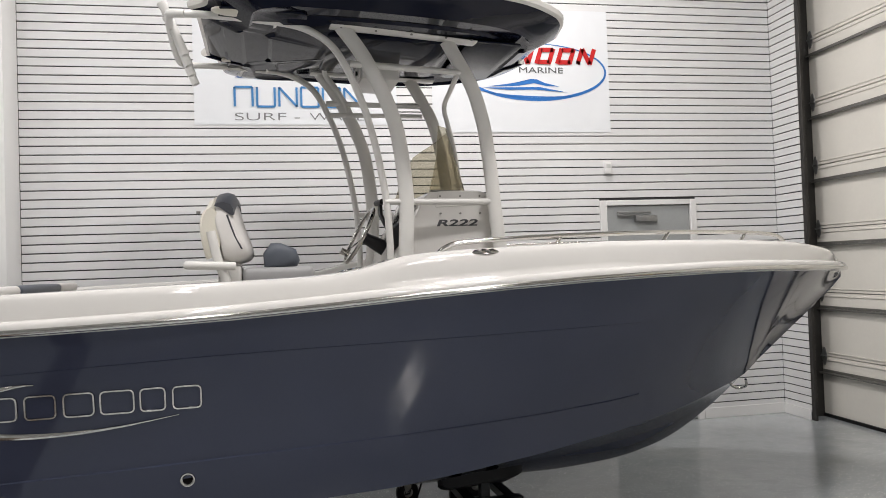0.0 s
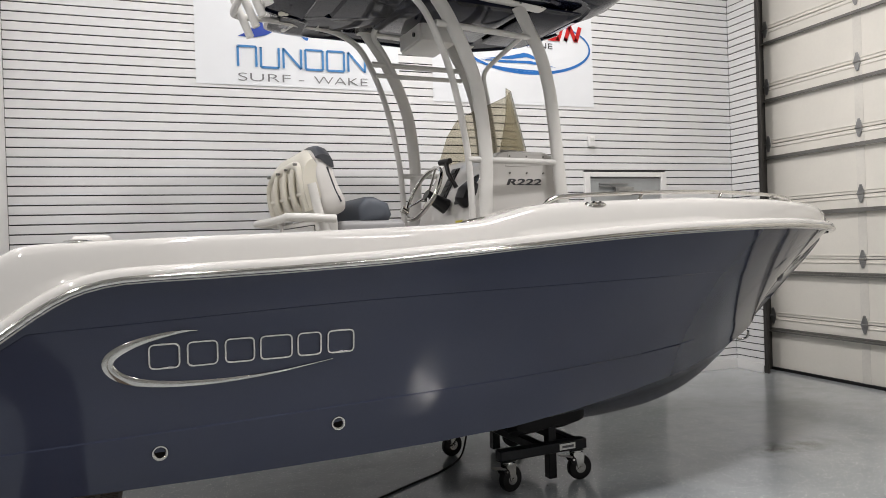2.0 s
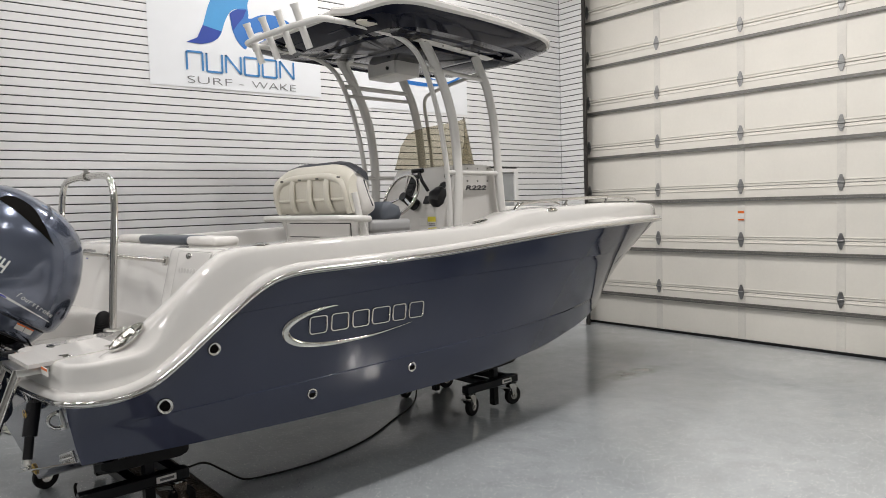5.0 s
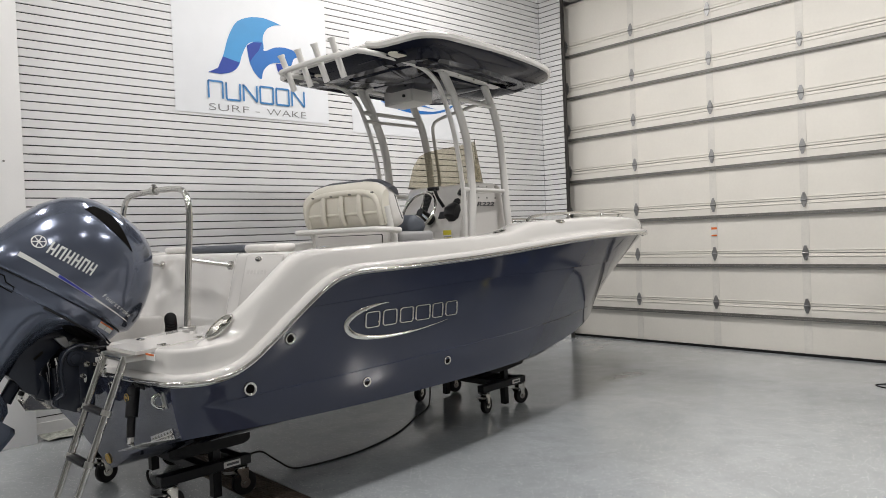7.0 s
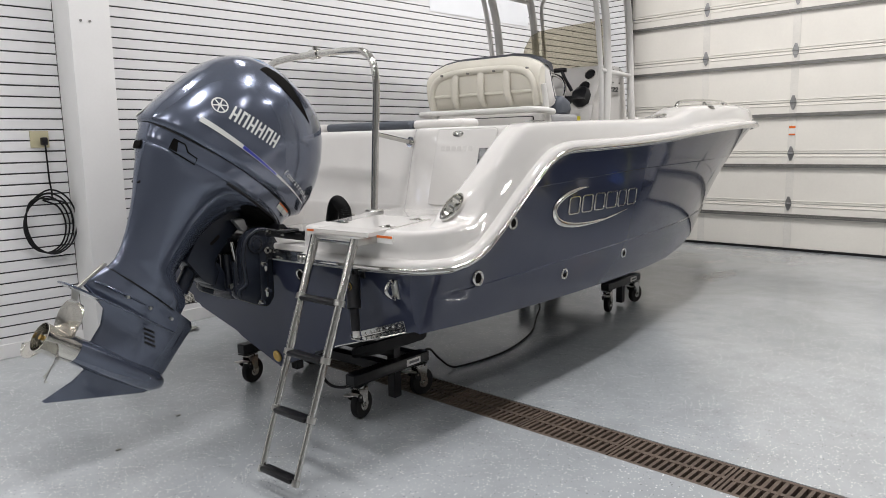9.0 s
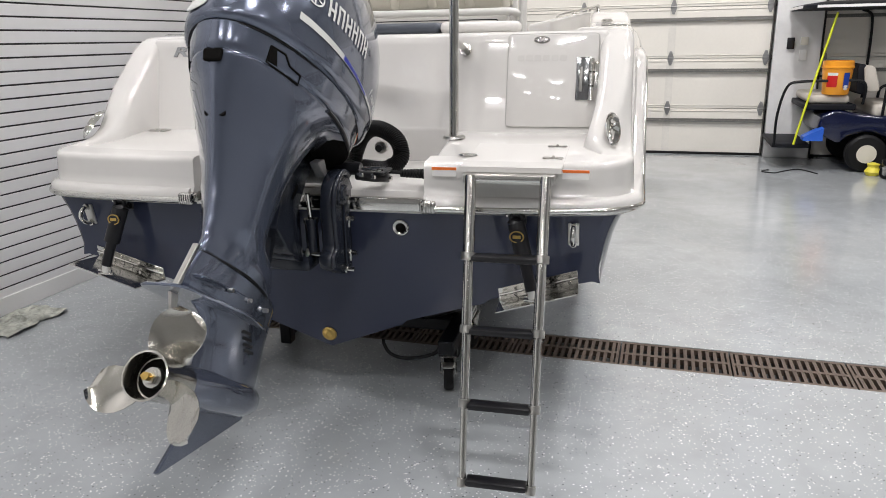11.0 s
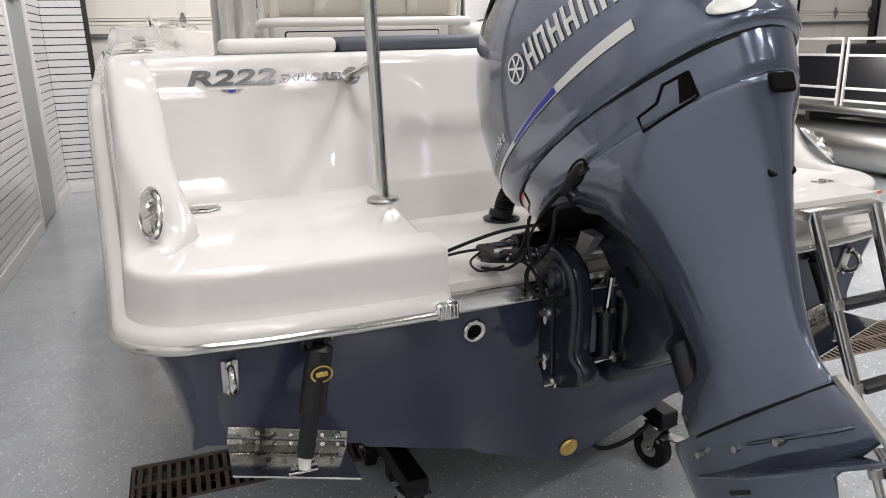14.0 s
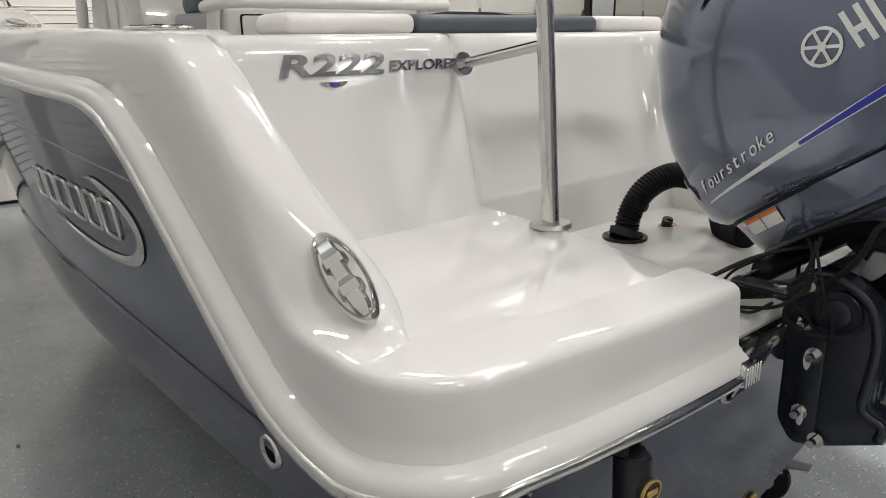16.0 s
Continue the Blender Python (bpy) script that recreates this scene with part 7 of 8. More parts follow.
# trim tabs with their black actuators
for s in (-1, 1):
    y = s * 0.86
    bm = new_bm()
    zi, zo = 0.494, 0.588
    pts = [(0.073, 0.722, zi), (0.054, 1.016, zo), (-0.118, 1.025, zo + 0.016), (-0.118, 0.735, zi + 0.022)]
    lo = [bm.verts.new((a, s * b, c)) for a, b, c in pts]
    hi = [bm.verts.new((a, s * b, c + 0.005)) for a, b, c in pts]
    bm.faces.new(lo)
    bm.faces.new(hi)
    for i in range(4):
        bm.faces.new((lo[i], lo[(i + 1) % 4], hi[(i + 1) % 4], hi[i]))
    tab = part("trim_tab", bm, STEEL, boat, "stainless trim tab")
    bm = new_bm()
    pts = [(0.72, zi), (1.018, zo), (1.012, zo + 0.056), (0.718, zi + 0.056)]
    prism(bm, pts, 0.004, lambda u, v, w: (0.2 * (0.86 - v) - 0.001 - w, s * u, v), 0.001, 1)
    for k in range(7):
        for dz in (0.014, 0.042):
            u = 0.745 + 0.04 * k
            zz = zi + (zo - zi) * (u - 0.72) / 0.298 + dz
            xx = 0.2 * (0.86 - zz)
            cyl(bm, (xx - 0.004, s * u, zz), (xx - 0.008, s * u, zz), 0.006, 8)
    a, b = (0.2 * (0.86 - zi - 0.028) - 0.006, s * 0.722, zi + 0.028), (0.2 * (0.86 - zo - 0.028) - 0.006, s * 1.014, zo + 0.028)
    cyl(bm, a, b, 0.0055, 8)
    part("hinge_plate", bm, STEEL, tab, "riveted stainless hinge plate")
    bm = new_bm()
    cyl(bm, (-0.050, s * 0.798, 0.835), (-0.084, s * 0.835, 0.70), 0.031, 20)
    cyl(bm, (-0.050, s * 0.800, 0.848), (-0.050, s * 0.798, 0.834), 0.022, 20, 0.031)
    box(bm, -0.055, s * 0.80 - 0.026, 0.842, -0.002, s * 0.80 - 0.012, 0.878, 0.005, 2)
    box(bm, -0.055, s * 0.80 + 0.012, 0.842, -0.002, s * 0.80 + 0.026, 0.878, 0.005, 2)
    box(bm, -0.012, s * 0.80 - 0.03, 0.82, -0.002, s * 0.80 + 0.03, 0.882, 0.004, 1)
    cyl(bm, (-0.04, s * 0.80 - 0.03, 0.862), (-0.04, s * 0.80 + 0.03, 0.862), 0.010, 10)
    act = part("actuator", bm, BLACK_PLASTIC, boat, "black trim tab actuator")
    bm = new_bm()
    cyl(bm, (-0.083, s * 0.834, 0.705), (-0.104, s * 0.862, 0.605), 0.0205, 16)
    part("actuator_rod", bm, BLACK_PLASTIC, act)
    bm = new_bm()
    cyl(bm, (-0.104, s * 0.862, 0.607), (-0.107, s * 0.866, 0.578), 0.015, 14)
    part("rod_end", bm, POWDER_WHITE, act, "pale rod end")
    bm = new_bm()
    box(bm, -0.112, s * 0.868 - 0.034, 0.566, -0.096, s * 0.868 + 0.034, 0.574, 0.002, 1)
    cyl(bm, (-0.107, s * 0.868 - 0.03, 0.584), (-0.107, s * 0.868 + 0.03, 0.584), 0.006, 8)
    part("tab_bracket", bm, STEEL, tab, "small bolted bracket")
    bm = new_bm()
    def plate(k, o, s=s):
        return [(-0.0905 - o, s * 0.806 + 0.026 * k * math.cos(q), 0.796 + 0.021 * k * math.sin(q)) for q in [2 * math.pi * i / 20 for i in range(20)]]

    loft(bm, [plate(1, -0.01), plate(0.98, 0.002), plate(0.01, 0.003)])
    mp = part("maker_plate", bm, BLACK_PLASTIC, act, "black oval plate with a brass rim")
    bm = new_bm()
    loft(bm, [plate(1.02, 0.0), plate(1.0, 0.004), plate(0.84, 0.004), plate(0.82, 0.0)], cap=False)
    part("plate_rim", bm, BRASS, mp, "brass rim")
    bm = new_bm()
    box(bm, -0.096, s * 0.806 - 0.014, 0.790, -0.093, s * 0.806 + 0.014, 0.802, 0.001, 1)
    part("print_bar", bm, BRASS, mp)
    for d in (-0.016, 0.016):
        bm = new_bm()
        cyl(bm, (-0.040, s * 0.80 + d * 2.0, 0.862), (-0.040, s * 0.80 + d * 2.3, 0.862), 0.008, 8)
        part("screw", bm, STEEL, act, "steel screw")

# ---- dollies under the boat ----
def caster(parent, x, y, turn, z0=0.145, r=0.0655):
    """A braked swivel caster; its wheel stands on the floor."""
    m = pose(x, y, 0, 0, 0, turn)
    k = r / 0.0655

    def put(bm):
        bmesh.ops.transform(bm, matrix=m, verts=bm.verts)
        return bm

    bm = new_bm()
    box(bm, -0.045, -0.04, z0 - 0.008, 0.045, 0.04, z0, 0.003, 1)
    c = part("caster", put(bm), BLACK_STEEL, parent, "black swivel caster with a brake")
    bm = new_bm()
    cyl(bm, (0.012, 0, z0 - 0.008), (0.012, 0, z0 - 0.020), 0.034, 16)
    box(bm, -0.025, -0.030, z0 - 0.024, 0.050, 0.030, z0 - 0.019, 0.002, 1)
    for s in (-1, 1):
        prism(bm, rounded([(-0.042, z0 - 0.019), (0.034, z0 - 0.019), (0.024, r - 0.013), (0.010, r - 0.020), (-0.006, r - 0.010)], 0.007, 3), 0.004, lambda u, v, w, s=s: (u + 0.02, s * 0.028 + (w - 0.002), v))
    part("fork", put(bm), STEEL, c, "bright zinc caster fork")
    for s in (-1, 1):
        bm = new_bm()
        prism(bm, rounded([(-0.050, z0 - 0.050), (-0.012, z0 - 0.046), (0.000, r + 0.018), (-0.034, r + 0.034)], 0.008, 3), 0.004, lambda u, v, w, s=s: (u + 0.004, s * 0.033 + (w - 0.002), v))
        part("brake_guard", put(bm), BLACK_STEEL, c, "black brake guard")
    bm = new_bm()
    rings = []
    for yy, q0 in ((-0.021, 0.045), (-0.02, 0.060), (-0.012, 0.0655), (0.012, 0.0655), (0.02, 0.060), (0.021, 0.045)):
        rings.append([(0.03 + q0 * k * math.cos(q), yy, r + 0.0005 + q0 * k * math.sin(q)) for q in [2 * math.pi * j / 28 for j in range(28)]])
    loft(bm, rings)
    part("wheel", put(bm), BLACK_RUBBER, c, "black rubber wheel")
    bm = new_bm()
    cyl(bm, (0.03, -0.037, r), (0.03, 0.037, r), 0.010, 8)
    for sy in (-1, 1):
        cyl(bm, (0.03, sy * 0.0205, r), (0.03, sy * 0.0235, r), 0.028 * k, 16)
    cyl(bm, (-0.02, -0.036, z0 - 0.06), (-0.02, 0.036, z0 - 0.06), 0.007, 8)
    part("axle_bolt", put(bm), STEEL, c, "bright axle and brake link")
    bm = new_bm()
    prism(bm, rounded([(-0.10, -0.022), (-0.02, -0.03), (-0.02, 0.03), (-0.10, 0.022)], 0.008, 3), 0.006, lambda u, v, w: (u, v, z0 - 0.052 + w - u * 0.15), 0.002, 1)
    part("brake_lever", put(bm), STEEL_DULL, c, "bright brake lever")
    return c


def hull_under(x, y):
    """Height of the hull's bottom."""
    return keel_z(x) + (curve(CHINE_Z, x) - keel_z(x)) * abs(y) / chine_half(x)


def dolly(x0, x1, yc):
    d = thing("boat_dolly", BOAT, "black steel boat dolly with braked casters", "boat dolly", group="dollies under the boat", base=((x0 + x1) / 2, 0, 0))
    xm = (x0 + x1) / 2
    bm = new_bm()
    box(bm, x1 - 0.03, -yc + 0.036, 0.192, x1 + 0.03, yc - 0.036, 0.248, 0.005, 1)
    part("cross_beam", bm, BLACK_STEEL, d, "black square cross beam")
    for s in (-1, 1):
        y = s * yc
        bm = new_bm()
        box(bm, x0 - 0.06, y - 0.035, 0.190, x1 + 0.06, y + 0.035, 0.250, 0.005, 1)
        part("side_beam", bm, BLACK_STEEL, d, "black square side beam")
        bm = new_bm()
        h0 = hull_under(xm, y)
        box(bm, xm + 0.06, y - s * 0.05 - 0.028, 0.02, xm + 0.115, y - s * 0.05 + 0.028, h0 - 0.07, 0.004, 1)
        part("post", bm, BLACK_STEEL, d, "black adjustable post")
        bm = new_bm()
        rings = []
        for x, k in ((xm - 0.17, 0.028), (xm - 0.15, 0.012), (xm - 0.11, 0.0), (xm + 0.24, 0.0), (xm + 0.28, 0.012), (xm + 0.30, 0.028)):
            r = []
            for dy, top in ((-0.085 + k, 1), (0.085 - k, 1), (0.085 - k, 0), (-0.085 + k, 0)):
                yy = y - s * 0.05 + dy
                r.append((x, yy, hull_under(x, yy) - (0.010 if top else 0.072 - k)))
            rings.append(r)
        loft(bm, rings)
        part("bunk", bm, BLACK_RUBBER, d, "black carpeted bunk under the hull")
        for x in (x0, x1):
            caster(d, x - 0.01, y, 12 if x == x0 else -8, 0.19, 0.076)
        bm = new_bm()
        box(bm, xm + 0.10, y + s * 0.0355, 0.202, xm + 0.21, y + s * 0.0375, 0.238)
        lb = part("maker_label", bm, PAPER, d, "small white label")
        bm = new_bm()
        box(bm, xm + 0.118, y + s * 0.0376, 0.213, xm + 0.198, y + s * 0.0384, 0.227)
        part("print_bar", bm, PRINT_GREY, lb)
    bm = new_bm()
    box(bm, xm - 0.03, -yc + 0.036, 0.192, xm + 0.03, yc - 0.036, 0.248, 0.005, 1)
    part("centre_beam", bm, BLACK_STEEL, d, "black centre beam")
    return d


dolly(0.255, 0.71, 0.475)
dolly(3.10, 3.57, 0.41)

# cables on the floor and beside the stern dolly
bm = new_bm()
line = [at_boat(*p) for p in ((0.80, -0.42, 0.215), (0.92, -0.38, 0.20), (1.06, -0.33, 0.10), (1.19, -0.33, 0.012), (1.34, -0.37, 0.007), (1.52, -0.39, 0.007), (1.72, -0.385, 0.007), (2.0, -0.325, 0.007), (2.27, -0.225, 0.007), (2.62, -0.03, 0.007), (2.92, 0.13, 0.007), (3.12, 0.29, 0.02), (3.20, 0.36, 0.12), (3.22, 0.38, 0.205))]
tube(bm, spline(line, 8), 0.0065, 8)
single("power_cord", bm, BLACK_RUBBER, "black power cord lying across the floor", "cord", angle=60)
bm = new_bm()
tube(bm, spline([at_boat(*p) for p in ((0.26, -0.43, 0.19), (0.26, -0.41, 0.165), (0.26, -0.34, 0.140), (0.26, -0.265, 0.132), (0.26, -0.21, 0.150), (0.26, -0.185, 0.19), (0.27, -0.18, 0.21))], 7), 0.008, 8)
single("cord_loop", bm, BLACK_RUBBER, "black looped cord hanging from the dolly", "cord", angle=60)


# ---- things on and beside the slat wall ----
def banner_frame(x, z, o=0.0):
    return Matrix(((1, 0, 0, x), (0, 0, -1, WALL_Y - 0.003 - o), (0, 1, 0, z), (0, 0, 0, 1)))


def sheet(bm, x0, z0, x1, z1, y, sag=0.004):
    n, rings = 14, []
    for i in range(n + 1):
        x = x0 + (x1 - x0) * i / n
        rings.append([(x, y - sag * (0.5 + 0.5 * math.sin(3.1 * x + 1.7 * j)) * math.sin(math.pi * i / n), z0 + (z1 - z0) * j / 8) for j in range(9)])
    loft(bm, rings, closed=False)
    loft(bm, [[(x, yy + 0.0015, z) for x, yy, z in r] for r in rings], closed=False)


def print_shape(name, outline, mt, parent, lay=0):
    """A flat printed shape on a banner; its outline in x and z."""
    bm = new_bm()
    prism(bm, outline, 0.0006, lambda u, v, w: (u, WALL_Y - 0.0085 - 0.0009 * lay - w, v))
    return part(name, bm, mt, parent)


def band(pts, w, closed=False):
    """An outline of a line drawn w wide; w: one width, or first, middle and last."""
    c = [Vector(p) for p in pts]
    left, right = [], []
    for i, p in enumerate(c):
        t = (c[min(i + 1, len(c) - 1)] - c[max(i - 1, 0)]).normalized()
        n = Vector((-t.y, t.x))
        s = i / (len(c) - 1)
        k = w if not isinstance(w, tuple) else (w[0] + (w[1] - w[0]) * min(1, 2 * s) if s < 0.5 else w[1] + (w[2] - w[1]) * (2 * s - 1))
        left.append(tuple(p + n * k / 2))
        right.append(tuple(p - n * k / 2))
    return left + right[::-1]


ban1 = thing("banner", Matrix(), "white vinyl banner with a blue wave mark on the slat wall", "banner", group="banners on the slat wall", base=(2.82, WALL_Y, 2.85))
bm = new_bm()
sheet(bm, 1.955, 2.845, 3.705, 4.16, WALL_Y - 0.005, 0.003)
part("cloth", bm, BANNER, ban1, "white vinyl cloth")


def b1(px, py):
    """From the mark's own grid to the wall."""
    return (2.29 + (px - 210) * (1.115 / 505), 3.17 - (py - 366 - (px - 210) * 0.105) * (0.178 / 90) * 0.98)


w1 = [(215, 322), (262, 300), (290, 235), (318, 140), (360, 60), (420, 28), (490, 22), (545, 35), (595, 55)]
w2 = [(595, 55), (555, 60), (515, 85), (495, 130), (497, 190), (470, 160), (440, 155), (410, 175), (385, 225), (365, 285), (330, 318), (275, 330), (215, 322)]
print_shape("wave_shape", [b1(*p) for p in curve2(w1, 6)[:-1] + curve2(w2, 6)[:-1]], PRINT_LIGHT, ban1)
w3 = [(410, 178), (445, 155), (490, 155), (499, 200), (560, 178), (630, 180), (700, 215), (660, 235), (640, 275), (600, 265), (560, 262), (520, 275), (490, 310), (478, 352), (445, 320), (420, 260), (410, 178)]
print_shape("wave_shape", [b1(*p) for p in curve2(w3, 4)[:-1]], PRINT_BLUE, ban1, 1)
w4 = [(560, 265), (600, 267), (635, 280), (625, 310), (580, 330), (565, 300)]
print_shape("wave_shape", [b1(*p) for p in w4], PRINT_DEEP, ban1, 2)
w5 = [(215, 322), (262, 300), (288, 240), (330, 255), (370, 268), (350, 305), (320, 322), (275, 331)]
print_shape("wave_shape", [b1(*p) for p in w5], PRINT_DEEP, ban1, 3)
w6 = [(410, 178), (445, 157), (488, 157), (470, 200), (440, 235), (424, 262)]
print_shape("wave_shape", [b1(*p) for p in w6], PRINT_DEEP, ban1, 4)
# six outlined blocks stand for the name
for k in range(6):
    x0 = 2.295 + 0.1885 * k
    x1, z0, z1 = x0 + 0.150, 3.002, 3.172
    strokes = ([(x0, z0), (x0, z1)], [(x1, z0), (x1, z1)], [(x0, z1), (x1, z1)] if k in (0, 3, 4) else [(x0, z1), (x1, z0)] if k in (2, 5) else [(x0, z0), (x1, z0)], [(x0, z0), (x1, z0)] if k in (3, 4) else [(x0, z1 - 0.01), (x0 + 0.001, z1)])
    for st in strokes:
        print_shape("name_stroke", band(st, 0.019), PRINT_AZURE, ban1, 5)
for word, wx, ww in (("SURF", 2.292, 0.435), ("-", 2.800, 0.045), ("WAKE", 2.930, 0.477)):
    lettering("banner_word", word, 0.098, banner_frame(wx, 2.882, 0.0065), PRINT_THIN, ban1, 0.0004, "thin grey word on the banner", width=ww, thin=0.0014)
ban2 = thing("banner", Matrix(), "white vinyl banner with a blue oval mark on the slat wall", "banner", group="banners on the slat wall", base=(4.88, WALL_Y, 2.78))
bm = new_bm()
sheet(bm, 4.03, 2.775, 5.745, 3.93, WALL_Y - 0.005, 0.003)
part("cloth", bm, BANNER, ban2, "white vinyl cloth")
ov = [(5.02 + 0.69 * math.cos(q), 3.345 + 0.262 * math.sin(q)) for q in [radians(100) - radians(355) * k / 60 for k in range(61)]]
print_shape("oval_stroke", band(ov, (0.004, 0.030, 0.012)), PRINT_BLUE, ban2)
lettering("banner_word", "MARINE", 0.078, banner_frame(4.86, 3.332, 0.0065), PRINT_GREY, ban2, 0.0006, "small dark word on the banner", width=0.43)
for k in range(6):
    x0 = 4.42 + 0.203 * k
    z0, z1, sl = 3.42, 3.565, 0.05
    for st in ([(x0, z0), (x0 + sl, z1)], [(x0 + 0.12, z0), (x0 + 0.12 + sl, z1)], [(x0 + 0.02, z0 + 0.015), (x0 + 0.13, z0 + 0.015)] if k in (1, 3, 4) else [(x0 + sl, z1), (x0 + 0.12, z0)], [(x0 + sl, z1 - 0.015), (x0 + 0.12 + sl, z1 - 0.015)] if k in (3, 4) else [(x0, z0), (x0 + 0.01, z0 + 0.03)]):
        print_shape("name_stroke", band(st, 0.042), PRINT_RED, ban2, 5)
print_shape("boat_mark", [(4.55, 3.20), (4.80, 3.235), (4.97, 3.275), (5.03, 3.27), (5.10, 3.24), (5.25, 3.205), (5.12, 3.21), (5.0, 3.235), (4.85, 3.21)], PRINT_BLUE, ban2, 2)
print_shape("boat_mark", [(4.5, 3.19), (4.75, 3.17), (5.0, 3.175), (5.33, 3.15), (5.05, 3.20), (4.8, 3.195)], PRINT_BLUE, ban2, 3)
print_shape("boat_mark", band(curve2([(4.45, 3.17), (4.75, 3.12), (5.1, 3.105), (5.4, 3.12)], 8), (0.003, 0.018, 0.003)), PRINT_BLUE, ban2, 3)

# alarm box
bm = new_bm()
box(bm, 5.655, WALL_Y - 0.045, 2.375, 5.725, WALL_Y - 0.002, 2.485, 0.01, 3)
ab = single("alarm_box", bm, PAINT_WHITE, "small white alarm box on the slat wall", "alarm box")
BASE[ab.name] = Vector((0, 0, 0))
bm = new_bm()
box(bm, 5.668, WALL_Y - 0.048, 2.43, 5.712, WALL_Y - 0.0445, 2.465, 0.004, 2)
part("alarm_lens", bm, DECAL_WHITE, ab, "pale grey lens")

# wall socket with a coiled cord
bm = new_bm()
box(bm, 0.075, WALL_Y - 0.012, 1.43, 0.195, WALL_Y - 0.002, 1.545, 0.003, 2)
sk = single("wall_socket", bm, material("aged_ivory_plate", (0.50, 0.46, 0.30), 0.45, scale=8, var=0.1), "ivory double wall socket with a black plug", "wall socket")
BASE[sk.name] = Vector((0, 0, 0))
bm = new_bm()
box(bm, 0.135, WALL_Y - 0.055, 1.445, 0.175, WALL_Y - 0.0125, 1.50, 0.008, 2)
part("plug", bm, BLACK_PLASTIC, sk, "black plug")
cord = [(0.155, WALL_Y - 0.05, 1.45), (0.16, WALL_Y - 0.04, 1.36), (0.165, WALL_Y - 0.03, 1.22), (0.17, WALL_Y - 0.03, 1.08)]
for k in range(4):
    r = 0.165 + 0.012 * k
    for j in range(8):
        q = math.pi / 2 - 2 * math.pi * j / 8
        cord.append((0.11 + 0.012 * k + r * 0.82 * math.cos(q), WALL_Y - 0.03 - 0.012 * k, 0.885 + 0.01 * k + r * math.sin(q) * 1.12))
cord += [(0.20, WALL_Y - 0.08, 1.06), (0.27, WALL_Y - 0.05, 1.0), (0.29, WALL_Y - 0.05, 0.9)]
bm = new_bm()
tube(bm, spline(cord, 5), 0.006, 8)
single("coiled_cord", bm, BLACK_RUBBER, "black extension cord coiled on the wall", "cord", angle=60)

# rag on the floor beside the wall
bm = new_bm()
random.seed(4)
n = 15
g = []
for i in range(n):
    row = []
    for j in range(n):
        u, v = i / (n - 1) - 0.5, j / (n - 1) - 0.5
        h = 0.005 + 0.05 * max(0, noise.noise(Vector((u * 5, v * 5, 3))) + 0.35) * (1 - (abs(u) + abs(v)) * 0.6)
        row.append(bm.verts.new((0.84 + u * 0.42 + 0.05 * noise.noise(Vector((u * 4, v * 4, 9))), 2.50 + v * 0.26 + 0.05 * noise.noise(Vector((u * 4, v * 4, 7))), max(0.004, h))))
    g.append(row)
for i in range(n - 1):
    for j in range(n - 1):
        bm.faces.new((g[i][j], g[i + 1][j], g[i + 1][j + 1], g[i][j + 1]))
single("rag", bm, material("pale_patterned_cloth", (0.42, 0.43, 0.38), 0.9, scale=22, var=0.6, fine=90, bump=0.2, bump_scale=60), "crumpled pale patterned rag on the floor", "rag", angle=70)

# ---- work lamp on its stand ----
lamp = thing("work_lamp", pose(5.08, -3.90, 0), "white tripod work lamp with two lit floodlights", "work lamp")
WHITE_STAND = material("white_stand_paint", (0.72, 0.72, 0.70), 0.4, scale=6, var=0.06)
bm = new_bm()
cyl(bm, (0, 0, 0.05), (0, 0, 1.20), 0.016, 12)
cyl(bm, (0, 0, 0.05), (0, 0, 0.62), 0.020, 12)
part("pole", bm, WHITE_STAND, lamp, "white telescopic pole")
for z in (0.62, 0.40):
    bm = new_bm()
    cyl(bm, (0, 0, z - 0.025), (0, 0, z + 0.025), 0.026, 12)
    part("clamp", bm, BLACK_PLASTIC, lamp, "black clamp")
for k in range(4):
    q = radians(20 + 90 * k)
    bm = new_bm()
    tube(bm, [(0.0, 0.0, 0.16), (0.20 * math.cos(q), 0.20 * math.sin(q), 0.085), (0.40 * math.cos(q), 0.40 * math.sin(q), 0.014)], 0.012, 8)
    tube(bm, [(0.0, 0.0, 0.045), (0.2 * math.cos(q), 0.2 * math.sin(q), 0.085)], 0.008, 8)
    part("foot", bm, WHITE_STAND, lamp, "white splayed foot")
bm = new_bm()
box(bm, -0.012, -0.30, 1.195, 0.012, 0.33, 1.22, 0.003, 1)
cyl(bm, (0, 0, 1.2), (0, 0, 1.235), 0.012, 8)
part("lamp_bar", bm, WHITE_STAND, lamp, "white crossbar")
LAMP_GLOW = glowing("lit_flood_lamp", (1.0, 0.98, 0.93), 60.0)
for y in (0.22, -0.20):
    bm = new_bm()
    box(bm, -0.01, y - 0.10, 1.27, 0.07, y + 0.10, 1.44, 0.012, 2)
    cyl(bm, (0.03, y, 1.21), (0.03, y, 1.28), 0.012, 8)
    hd = part("lamp_head", bm, STRUT, lamp, "grey floodlight head")
    bm = new_bm()
    prism(bm, rounded([(y - 0.085, 1.285), (y + 0.085, 1.285), (y + 0.085, 1.425), (y - 0.085, 1.425)], 0.02), 0.004, lambda u, v, w: (-0.0105 - w, u, v))
    part("lamp_glass", bm, LAMP_GLOW, hd, "bright lamp glass")
    area_lamp("work_lamp_light", pose(5.08 - 0.03, -3.90 + y, 1.355, 0, 90, 0), 0.14, 0.17, 26, (1, 0.97, 0.9))
bm = new_bm()
